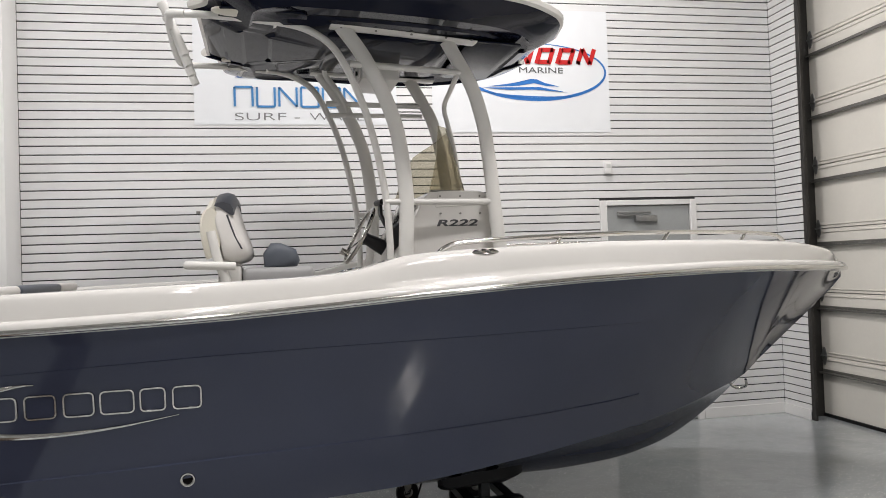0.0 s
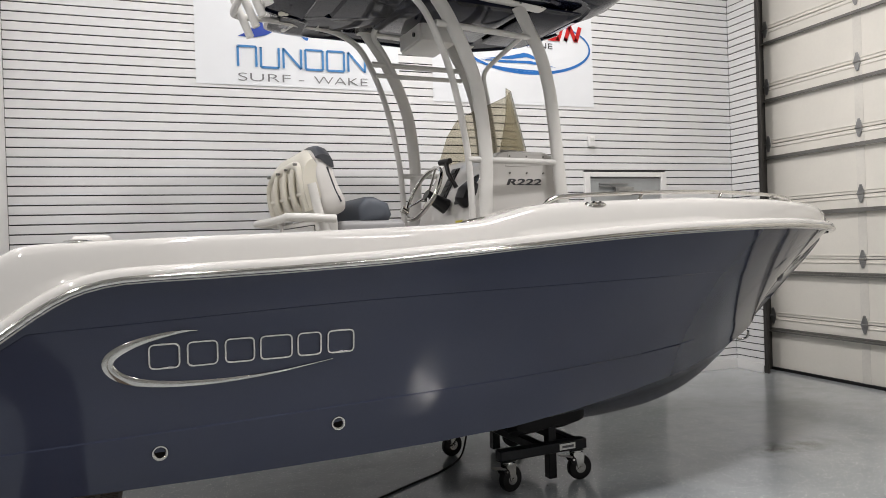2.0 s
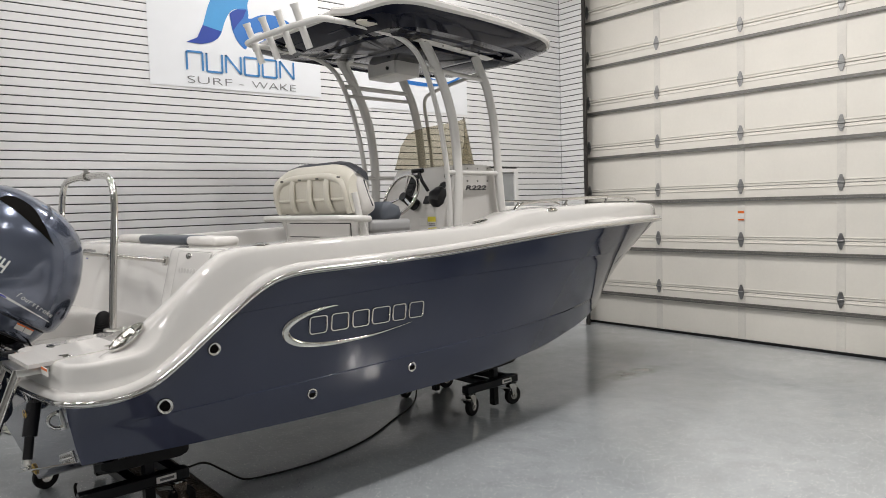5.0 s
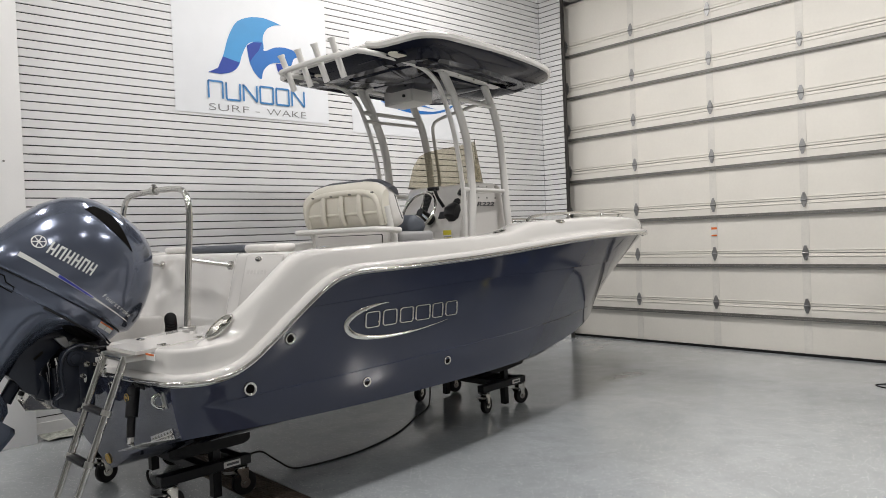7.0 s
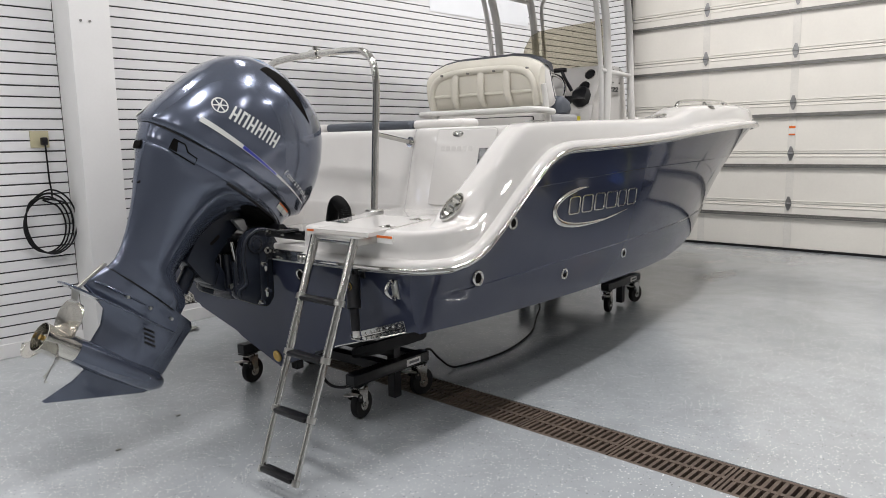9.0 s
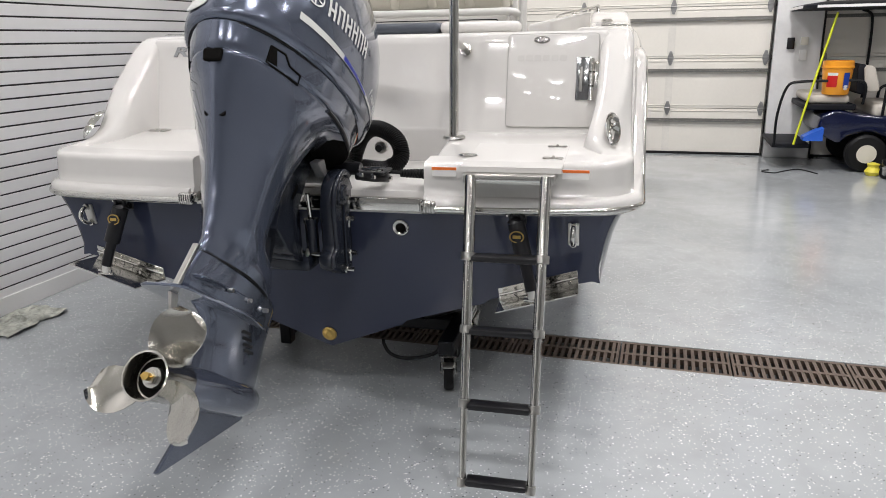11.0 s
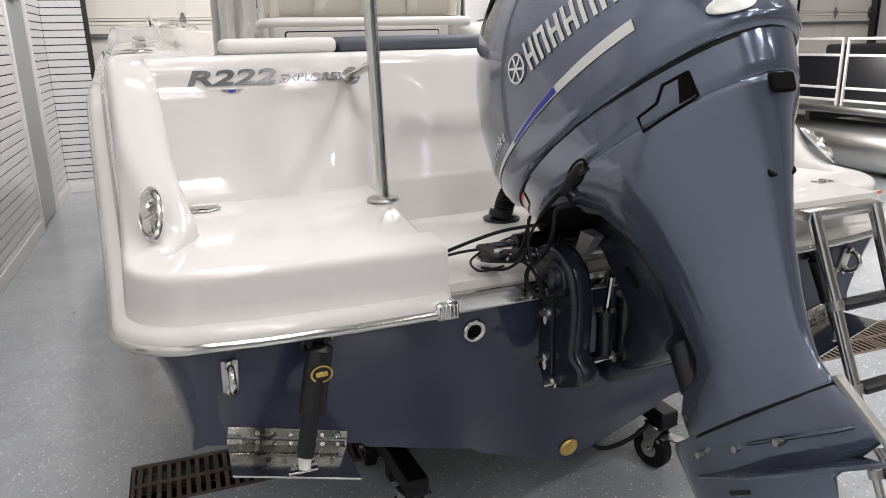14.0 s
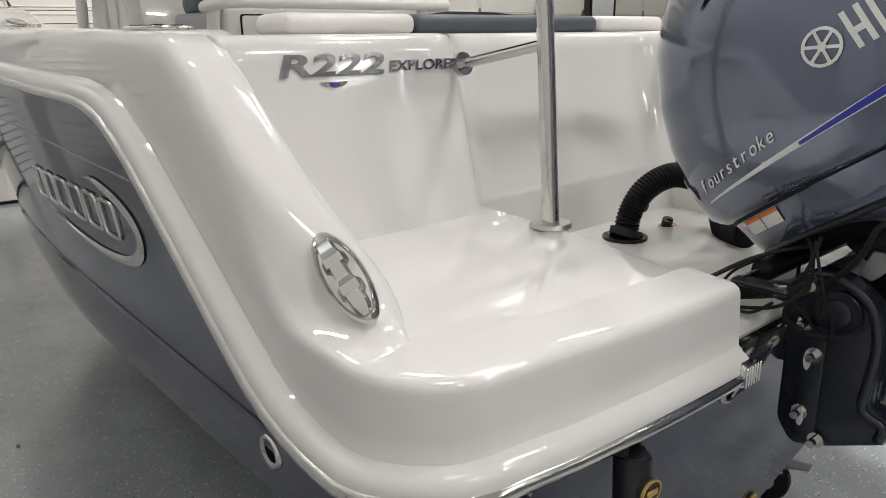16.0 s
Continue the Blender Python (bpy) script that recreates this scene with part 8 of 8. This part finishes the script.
tube(bm, spline([(0.03, 0.0, 1.25), (0.05, 0.04, 0.9), (0.03, -0.03, 0.4), (0.10, -0.10, 0.02), (0.1, -0.35, 0.009), (-0.1, -0.55, 0.009), (0.1, -0.7, 0.009)], 7), 0.005, 6)
part("lamp_cord", bm, BLACK_RUBBER, lamp, "black lamp cord")

# ---- golf cart beside the overhead door ----
cart = thing("golf_cart", pose(6.66, -3.4, 0), "dark blue golf cart with a roof and rear bench", "golf cart")
CART_BLUE = material("dark_blue_cart_body", (0.003, 0.006, 0.032), 0.16, scale=4, var=0.15, coat=0.5)
CART_BLACK = material("black_cart_cowl", (0.005, 0.0055, 0.009), 0.6, scale=4, var=0.2, spec=0.25, bump=0.05, bump_scale=14)
CART_SEAT = material("beige_cart_vinyl", (0.52, 0.48, 0.42), 0.55, scale=8, var=0.08, bump=0.04, bump_scale=200)


def cart_box(name, x0, y0, z0, x1, y1, z1, mt, bev=0.03, label="", parent=None):
    bm = new_bm()
    box(bm, x0, y0, z0, x1, y1, z1, bev, 3)
    return part(name, bm, mt, parent or cart, label)


def cart_prism(name, yz, x0, x1, mt, bev=0.03, label=""):
    bm = new_bm()
    prism(bm, rounded(yz, 0.05, 4), x1 - x0, lambda u, v, w: (x0 + w, u, v), bev, 3)
    return part(name, bm, mt, cart, label)


cart_prism("rear_body", [(0.98, 0.42), (0.95, 0.60), (0.80, 0.665), (0.60, 0.62), (0.40, 0.60), (0.08, 0.615), (-0.20, 0.58), (-0.40, 0.54), (-0.40, 0.26), (0.20, 0.26), (0.27, 0.37), (0.47, 0.44), (0.67, 0.38), (0.74, 0.30)], 0.0, 1.05, CART_BLUE, 0.03, "dark blue rear body")
cart_prism("front_cowl", [(-0.43, 0.24), (-0.60, 0.48), (-0.78, 0.80), (-0.90, 0.905), (-1.06, 0.90), (-1.38, 0.80), (-1.50, 0.62), (-1.50, 0.32), (-1.40, 0.20), (-0.97, 0.16)], 0.0, 1.05, CART_BLACK, 0.05, "black cover over the front cowl")
cart_box("floor_pan", 0.02, -0.9, 0.205, 1.03, 0.25, 0.255, CART_BLACK, 0.02, "black floor pan")
for y, xs in ((0.47, (-0.03, 0.92)), (-1.20, (0.06, 0.84))):
    for x0 in xs:
        bm = new_bm()
        rings = []
        for xx, r in ((0.0, 0.10), (0.005, 0.175), (0.03, 0.20), (0.12, 0.20), (0.145, 0.175), (0.15, 0.10)):
            rings.append([(x0 + xx, y + r * math.cos(q), 0.201 + r * math.sin(q)) for q in [2 * math.pi * k / 28 for k in range(28)]])
        loft(bm, rings)
        wh = part("wheel", bm, BLACK_RUBBER, cart, "black tyre")
        bm = new_bm()
        rings = []
        for xx, r in ((-0.004, 0.098), (0.01, 0.094), (0.03, 0.07), (0.02, 0.045), (0.0, 0.03), (-0.002, 0.005)):
            rings.append([(x0 + (xx if x0 < 0.5 else 0.15 - xx), y + r * math.cos(q), 0.201 + r * math.sin(q)) for q in [2 * math.pi * k / 20 for k in range(20)]])
        loft(bm, rings)
        part("rim", bm, CREAM_PLASTIC, wh, "cream wheel rim")
cart_box("front_seat", 0.05, -0.24, 0.585, 1.0, 0.44, 0.72, CART_SEAT, 0.04, "beige seat cushion")
for x0, x1 in ((0.06, 0.50), (0.55, 0.99)):
    bm = new_bm()
    prism(bm, rounded([(0.40, 0.85), (0.48, 1.12), (0.58, 1.12), (0.54, 0.84)], 0.05, 4), x1 - x0, lambda u, v, w, x0=x0: (x0 + w, u, v), 0.03, 3)
    part("seat_back", bm, CART_SEAT, cart, "beige seat back")
cart_prism("seat_back_shell", [(0.50, 0.82), (0.56, 1.14), (0.64, 1.12), (0.62, 0.82)], 0.1, 0.95, CART_BLACK, 0.02, "black seat back shell")
cart_box("rear_seat", 0.05, 0.68, 0.72, 1.0, 1.08, 0.82, CART_SEAT, 0.04, "beige rear seat cushion")
cart_box("rear_deck", 0.02, 0.62, 0.66, 1.02, 1.12, 0.72, CART_BLACK, 0.01, "black rear deck")
cart_box("rear_footrest", 0.05, 1.02, 0.24, 1.0, 1.40, 0.29, CART_BLACK, 0.01, "black rear footrest")
for x in (0.03, 1.0):
    bm = new_bm()
    tube(bm, spline([(x, 0.56, 0.72), (x, 0.55, 0.90), (x, 0.62, 0.965), (x, 0.85, 0.965), (x, 1.18, 0.955), (x, 1.31, 0.90), (x, 1.38, 0.6), (x, 1.38, 0.27)], 5), 0.015, 8)
    part("grab_rail", bm, BLACK_STEEL, cart, "black grab rail")
    bm = new_bm()
    tube(bm, spline([(x, 0.05, 0.61), (x, 0.17, 0.62), (x, 0.19, 0.74), (x, 0.16, 0.84), (x, 0.04, 0.86), (x, -0.12, 0.80), (x, -0.23, 0.71), (x, -0.25, 0.62), (x, -0.15, 0.60), (x, 0.05, 0.61)], 5), 0.016, 8)
    part("arm_rest", bm, BLACK_STEEL, cart, "black arm rest")
    for pts in ([(x, 0.36, 0.59), (x, 0.345, 1.2), (x, 0.355, 1.58), (x, 0.39, 1.67), (x, 0.47, 1.703)], [(x, -1.16, 0.72), (x, -1.09, 1.0), (x, -0.99, 1.5), (x, -0.95, 1.66), (x, -0.86, 1.703)]):
        bm = new_bm()
        tube(bm, spline(pts, 4), 0.015, 8)
        part("roof_post", bm, BLACK_STEEL, cart, "black roof post")
bm = new_bm()
ol = rounded([(-0.06, -0.98), (1.11, -0.98), (1.11, 1.24), (-0.06, 1.24)], 0.15, 5)
loft(bm, [[(0.525 + (x - 0.525) * k, 0.13 + (y - 0.13) * k, z) for x, y in ol] for k, z in ((0.98, 1.70), (1.0, 1.71), (1.0, 1.735), (0.97, 1.75), (0.8, 1.775), (0.4, 1.79))])
part("roof", bm, CART_BLACK, cart, "black roof with a pale edge")
bm = new_bm()
for a in ((-0.064, -0.86, 1.708, -0.058, 1.12, 1.735), (0.06, 1.238, 1.708, 1.0, 1.244, 1.735)):
    box(bm, *a)
part("roof_edge", bm, PAINT_WHITE, cart, "pale roof edge")
bm = new_bm()
sc0, sn = Vector((0.35, -0.305, 1.065)), Vector((0, 0.55, 0.83)).normalized()
su = sn.cross(Vector((1, 0, 0))).normalized()
ring = [sc0 + Vector((1, 0, 0)) * (0.17 * math.cos(q)) + su * (0.17 * math.sin(q)) for q in [2 * math.pi * k / 28 for k in range(29)]]
tube(bm, ring, 0.015, 8)
tube(bm, [sc0 - Vector((0.17, 0, 0)), sc0 - sn * 0.03, sc0 + Vector((0.17, 0, 0))], 0.015, 8)
tube(bm, [sc0 - sn * 0.02, (0.35, -0.72, 0.70)], 0.022, 8)
part("steering_wheel", bm, BLACK_PLASTIC, cart, "black steering wheel on its column")
bm = new_bm()
box(bm, -0.004, -0.21, 0.33, 0.002, 0.01, 0.35)
part("badge_bar", bm, DECAL_WHITE, cart, "small pale badge bar")
bm = new_bm()
for k in range(3):
    box(bm, -0.004, 0.04 + 0.04 * k, 0.325, 0.002, 0.07 + 0.04 * k, 0.355)
part("badge_bar", bm, DECAL_WHITE, cart, "small pale badge bars")

bucket = thing("bucket", pose(6.78, -2.58, 0.82), "orange-yellow plastic bucket on the cart's seat", "bucket")
bm = new_bm()
rings = []
for z, r in ((0.0, 0.125), (0.01, 0.13), (0.27, 0.148), (0.275, 0.158), (0.295, 0.158), (0.30, 0.15), (0.345, 0.152), (0.35, 0.146), (0.05, 0.12)):
    rings.append([(r * math.cos(q), r * math.sin(q), z) for q in [2 * math.pi * k / 28 for k in range(28)]])
loft(bm, rings)
part("pail", bm, material("orange_yellow_plastic", (0.85, 0.34, 0.02), 0.4, scale=8, var=0.06), bucket)
for y0, z0, y1, z1, mt in ((0.02, 0.08, 0.11, 0.20, PRINT_RED), (-0.10, 0.07, -0.04, 0.23, PRINT_DEEP), (-0.09, 0.05, -0.05, 0.10, PAPER), (0.02, 0.20, 0.11, 0.23, PAPER)):
    bm = new_bm()
    rr = 0.1505
    g = []
    for k in range(5):
        y = y0 + (y1 - y0) * k / 4
        g.append([(-math.sqrt(max(0, (rr * (0.88 + 0.12 * z / 0.27)) ** 2 - y * y)) - 0.001, y, z) for z in (z0, (z0 + z1) / 2, z1)])
    loft(bm, g, closed=False)
    part("printed_panel", bm, mt, bucket, "printed label panel")
bm = new_bm()
cyl(bm, (6.63, -2.28, 0.68), (6.72, -2.50, 1.66), 0.012, 10)
cyl(bm, (6.60, -2.20, 0.292), (6.63, -2.28, 0.68), 0.012, 10)
single("broom_handle", bm, material("yellow_green_paint", (0.62, 0.66, 0.02), 0.45, scale=6, var=0.06), "yellow-green broom handle leaning on the cart", "broom")
bm = new_bm()
loft(bm, [[(6.52 + dx, -2.28 + y, 0.345 + z) for dx, z in ((0, 0), (0.18, 0), (0.18, h), (0, h))] for y, h in ((0.0, 0.04), (-0.09, 0.09), (-0.19, 0.14))])
single("dustpan", bm, material("blue_plastic", (0.02, 0.11, 0.55), 0.4, scale=6, var=0.1), "blue plastic scoop on the cart's footrest", "scoop", angle=20)
bm = new_bm()
loft(bm, [[(6.50 + r * math.cos(q) * 1.1, -2.98 + r * math.sin(q), z) for q in [2 * math.pi * k / 14 for k in range(14)]] for z, r in ((0.001, 0.06), (0.04, 0.08), (0.09, 0.05), (0.12, 0.06), (0.135, 0.02))])
single("yellow_cloth", bm, YELLOW, "bunched yellow cloth in front of the wheel", "cloth")

# low empty dolly in front of the cart
rack = thing("empty_dolly", pose(5.95, -3.75, 0), "empty low black boat dolly on casters", "boat dolly")
for a in ((-0.35, -0.75, 0.145, -0.29, 0.75, 0.20), (0.29, -0.75, 0.145, 0.35, 0.75, 0.20), (-0.29, 0.55, 0.15, 0.29, 0.61, 0.20), (-0.29, -0.61, 0.15, 0.29, -0.55, 0.20)):
    bm = new_bm()
    box(bm, *a, 0.005, 1)
    part("beam", bm, BLACK_STEEL, rack, "black square beam")
for y in (-0.4, 0.4):
    bm = new_bm()
    box(bm, -0.5, y - 0.07, 0.21, 0.5, y + 0.07, 0.28, 0.012, 2)
    part("bunk", bm, BLACK_RUBBER, rack, "black carpeted bunk")
    bm = new_bm()
    tube(bm, [(-0.30, y * 1.5, 0.20), (-0.42, y * 0.9, 0.35), (-0.25, y * 0.3, 0.30)], 0.018, 8)
    part("brace", bm, BLACK_STEEL, rack, "black brace tube")
for x in (-0.32, 0.32):
    for y in (-0.68, 0.68):
        caster(rack, x, y, 40)
bm = new_bm()
tube(bm, spline([(6.62, -1.98, 0.006), (6.5, -1.9, 0.006), (6.42, -2.02, 0.006), (6.55, -2.12, 0.006), (6.7, -2.3, 0.006), (6.45, -2.45, 0.006)], 7), 0.006, 6)
single("loose_cord", bm, BLACK_RUBBER, "black cord loose on the floor", "cord", angle=60)

# ---- pontoon boat behind the work lamp ----
pont = thing("pontoon_boat", pose(0, 0, 0), "silver pontoon boat with a white rail and black panels", "pontoon boat", base=(4.5, -6.3, 0.02))
ALU = material("brushed_aluminium", (0.50, 0.50, 0.49), 0.34, metal=1, scale=3, var=0.12, fine=60)
for yc in (-5.55, -7.4):
    bm = new_bm()
    rings = []
    for x, r in ((7.05, 0.02), (6.98, 0.10), (6.80, 0.19), (6.5, 0.25), (6.2, 0.265), (5.0, 0.265), (4.0, 0.265), (2.6, 0.265), (1.2, 0.265)):
        zc = 0.30 + 0.10 * step(6.2, 7.05, x)
        rings.append([(x, yc + r * math.cos(q), zc + r * math.sin(q)) for q in [2 * math.pi * k / 28 for k in range(28)]])
    loft(bm, rings)
    part("pontoon_tube", bm, ALU, pont, "dull silver pontoon tube", angle=60)
    for x in (2.0, 5.4):
        bm = new_bm()
        box(bm, x - 0.15, yc - 0.2, 0.0, x + 0.15, yc + 0.2, 0.06, 0.01, 1)
        part("support_block", bm, BLACK_RUBBER, pont, "black support block")
bm = new_bm()
box(bm, 1.2, -7.75, 0.66, 6.95, -5.22, 0.74, 0.02, 2)
part("deck", bm, ALU, pont, "silver deck edge")
for x in (1.6, 2.8, 4.0, 5.2, 6.4):
    bm = new_bm()
    box(bm, x, -7.7, 0.55, x + 0.06, -5.3, 0.66)
    part("cross_member", bm, ALU, pont)
PANEL_BLACK = material("black_rail_panel", (0.010, 0.011, 0.014), 0.3, scale=3, var=0.2)
xs = [6.75, 5.455, 4.77, 3.6, 2.4, 1.3]
for x in xs:
    for d in (-0.035, 0.035):
        bm = new_bm()
        box(bm, x + d - 0.014, -5.26, 0.74, x + d + 0.014, -5.232, 1.45, 0.004, 1)
        part("rail_post", bm, POWDER_WHITE, pont, "white rail post")
for a, b in zip(xs, xs[1:]):
    for z in (0.80, 0.93, 1.27, 1.44):
        bm = new_bm()
        box(bm, b + 0.05, -5.258, z - 0.014, a - 0.05, -5.234, z + 0.014, 0.004, 1)
        part("rail_bar", bm, POWDER_WHITE, pont, "white rail bar")
    bm = new_bm()
    box(bm, b + 0.05, -5.275, 0.80, a - 0.05, -5.262, 1.26)
    part("rail_panel", bm, PANEL_BLACK, pont, "black rail panel")
for k in range(3):
    bm = new_bm()
    x = 6.02 - 0.13 * k
    cyl(bm, (x + 0.12, -5.225, 1.25), (x - 0.02, -5.225, 0.95), 0.012, 8)
    part("panel_stripe", bm, POWDER_WHITE, pont, "white slanting stripe")
bm = new_bm()
box(bm, 1.4, -7.6, 0.74, 6.6, -6.9, 1.35, 0.05, 3)
part("seat_block", bm, PANEL_BLACK, pont, "dark seats behind the rail")

# small litter on the floor
for k, (x, y) in enumerate(((0.05, 0.75), (-0.35, 0.55), (3.3, 2.2), (2.6, 1.9))):
    bm = new_bm()
    box(bm, x, y, 0.0005, x + 0.025, y + 0.012, 0.006, 0.002, 1)
    single("floor_crumb", bm, STRUT, "small dark crumb on the floor", "litter", group="crumbs on the floor")
# ---- slat boards of the walls ----
def shared_box(name, sx, sy, sz, mt, bev=0.0015):
    bm = new_bm()
    box(bm, 0, 0, 0, sx, sy, sz, bev, 1)
    me = bpy.data.meshes.new(name)
    bmesh.ops.recalc_face_normals(bm, faces=bm.faces)
    bm.to_mesh(me)
    bm.free()
    me.materials.append(mt)
    return me


def piece(name, me, parent, x, y, z):
    ob = new(name, me)
    ob.location = (x, y, z)
    ob.parent = parent
    return ob


GAP = 0.0102
SLAT_H = PITCH - GAP
runs = [(X0, -4.301), (-4.029, 0.299), (0.571, END_X)]
meshes = {r: shared_box("slat", r[1] - r[0], 0.012, SLAT_H, SLAT_WHITE) for r in runs}
low_a = shared_box("slat", D0 - 0.066 - 0.571, 0.012, SLAT_H, SLAT_WHITE)
low_b = shared_box("slat", END_X - D1 - 0.066, 0.012, SLAT_H, SLAT_WHITE)
end_me = shared_box("slat", 0.012, WALL_Y - JAMB_Y - 0.002, SLAT_H, SLAT_WHITE)
Z_FIRST = 0.0757
for k in range(int((CEIL - Z_FIRST) / PITCH)):
    z = Z_FIRST + k * PITCH
    for r in runs[:2]:
        piece("slat", meshes[r], wall_north, r[0], WALL_Y, z)
    if z < DZ + 0.052:
        piece("slat", low_a, wall_north, 0.571, WALL_Y, z)
        piece("slat", low_b, wall_north, D1 + 0.066, WALL_Y, z)
    else:
        piece("slat", meshes[runs[2]], wall_north, runs[2][0], WALL_Y, z)
    piece("slat", end_me, wall_east, END_X, JAMB_Y, z)

# ---- cast grates over the drain ----
grate = tagged(new("drain_grate"), "rusty cast-iron slotted trench grate in the floor", "drain grate", kind="structure")
grate.location = (DR0, DRY0, 0)
L = 0.50
bm = new_bm()
w = DR1 - DR0
for a in ((0.004, 0.004, w - 0.004, 0.016), (0.004, L - 0.016, w - 0.004, L - 0.004), (0.004, 0.016, 0.024, L - 0.016), (w - 0.024, 0.016, w - 0.004, L - 0.016), (w / 2 - 0.012, 0.016, w / 2 + 0.012, L - 0.016)):
    box(bm, a[0], a[1], -0.03, a[2], a[3], -0.002)
nb = 14
for k in range(nb):
    y = 0.016 + (L - 0.032) * (k + 0.5) / nb
    for x0, x1 in ((0.024, w / 2 - 0.012), (w / 2 + 0.012, w - 0.024)):
        box(bm, x0, y - 0.008, -0.03, x1, y + 0.008, -0.003)
me = bpy.data.meshes.new("grate_section")
bmesh.ops.recalc_face_normals(bm, faces=bm.faces)
bm.to_mesh(me)
bm.free()
me.materials.append(IRON)
for k in range(17):
    ob = new("grate_section", me)
    ob.parent = grate
    ob.location = (0, k * L, 0)
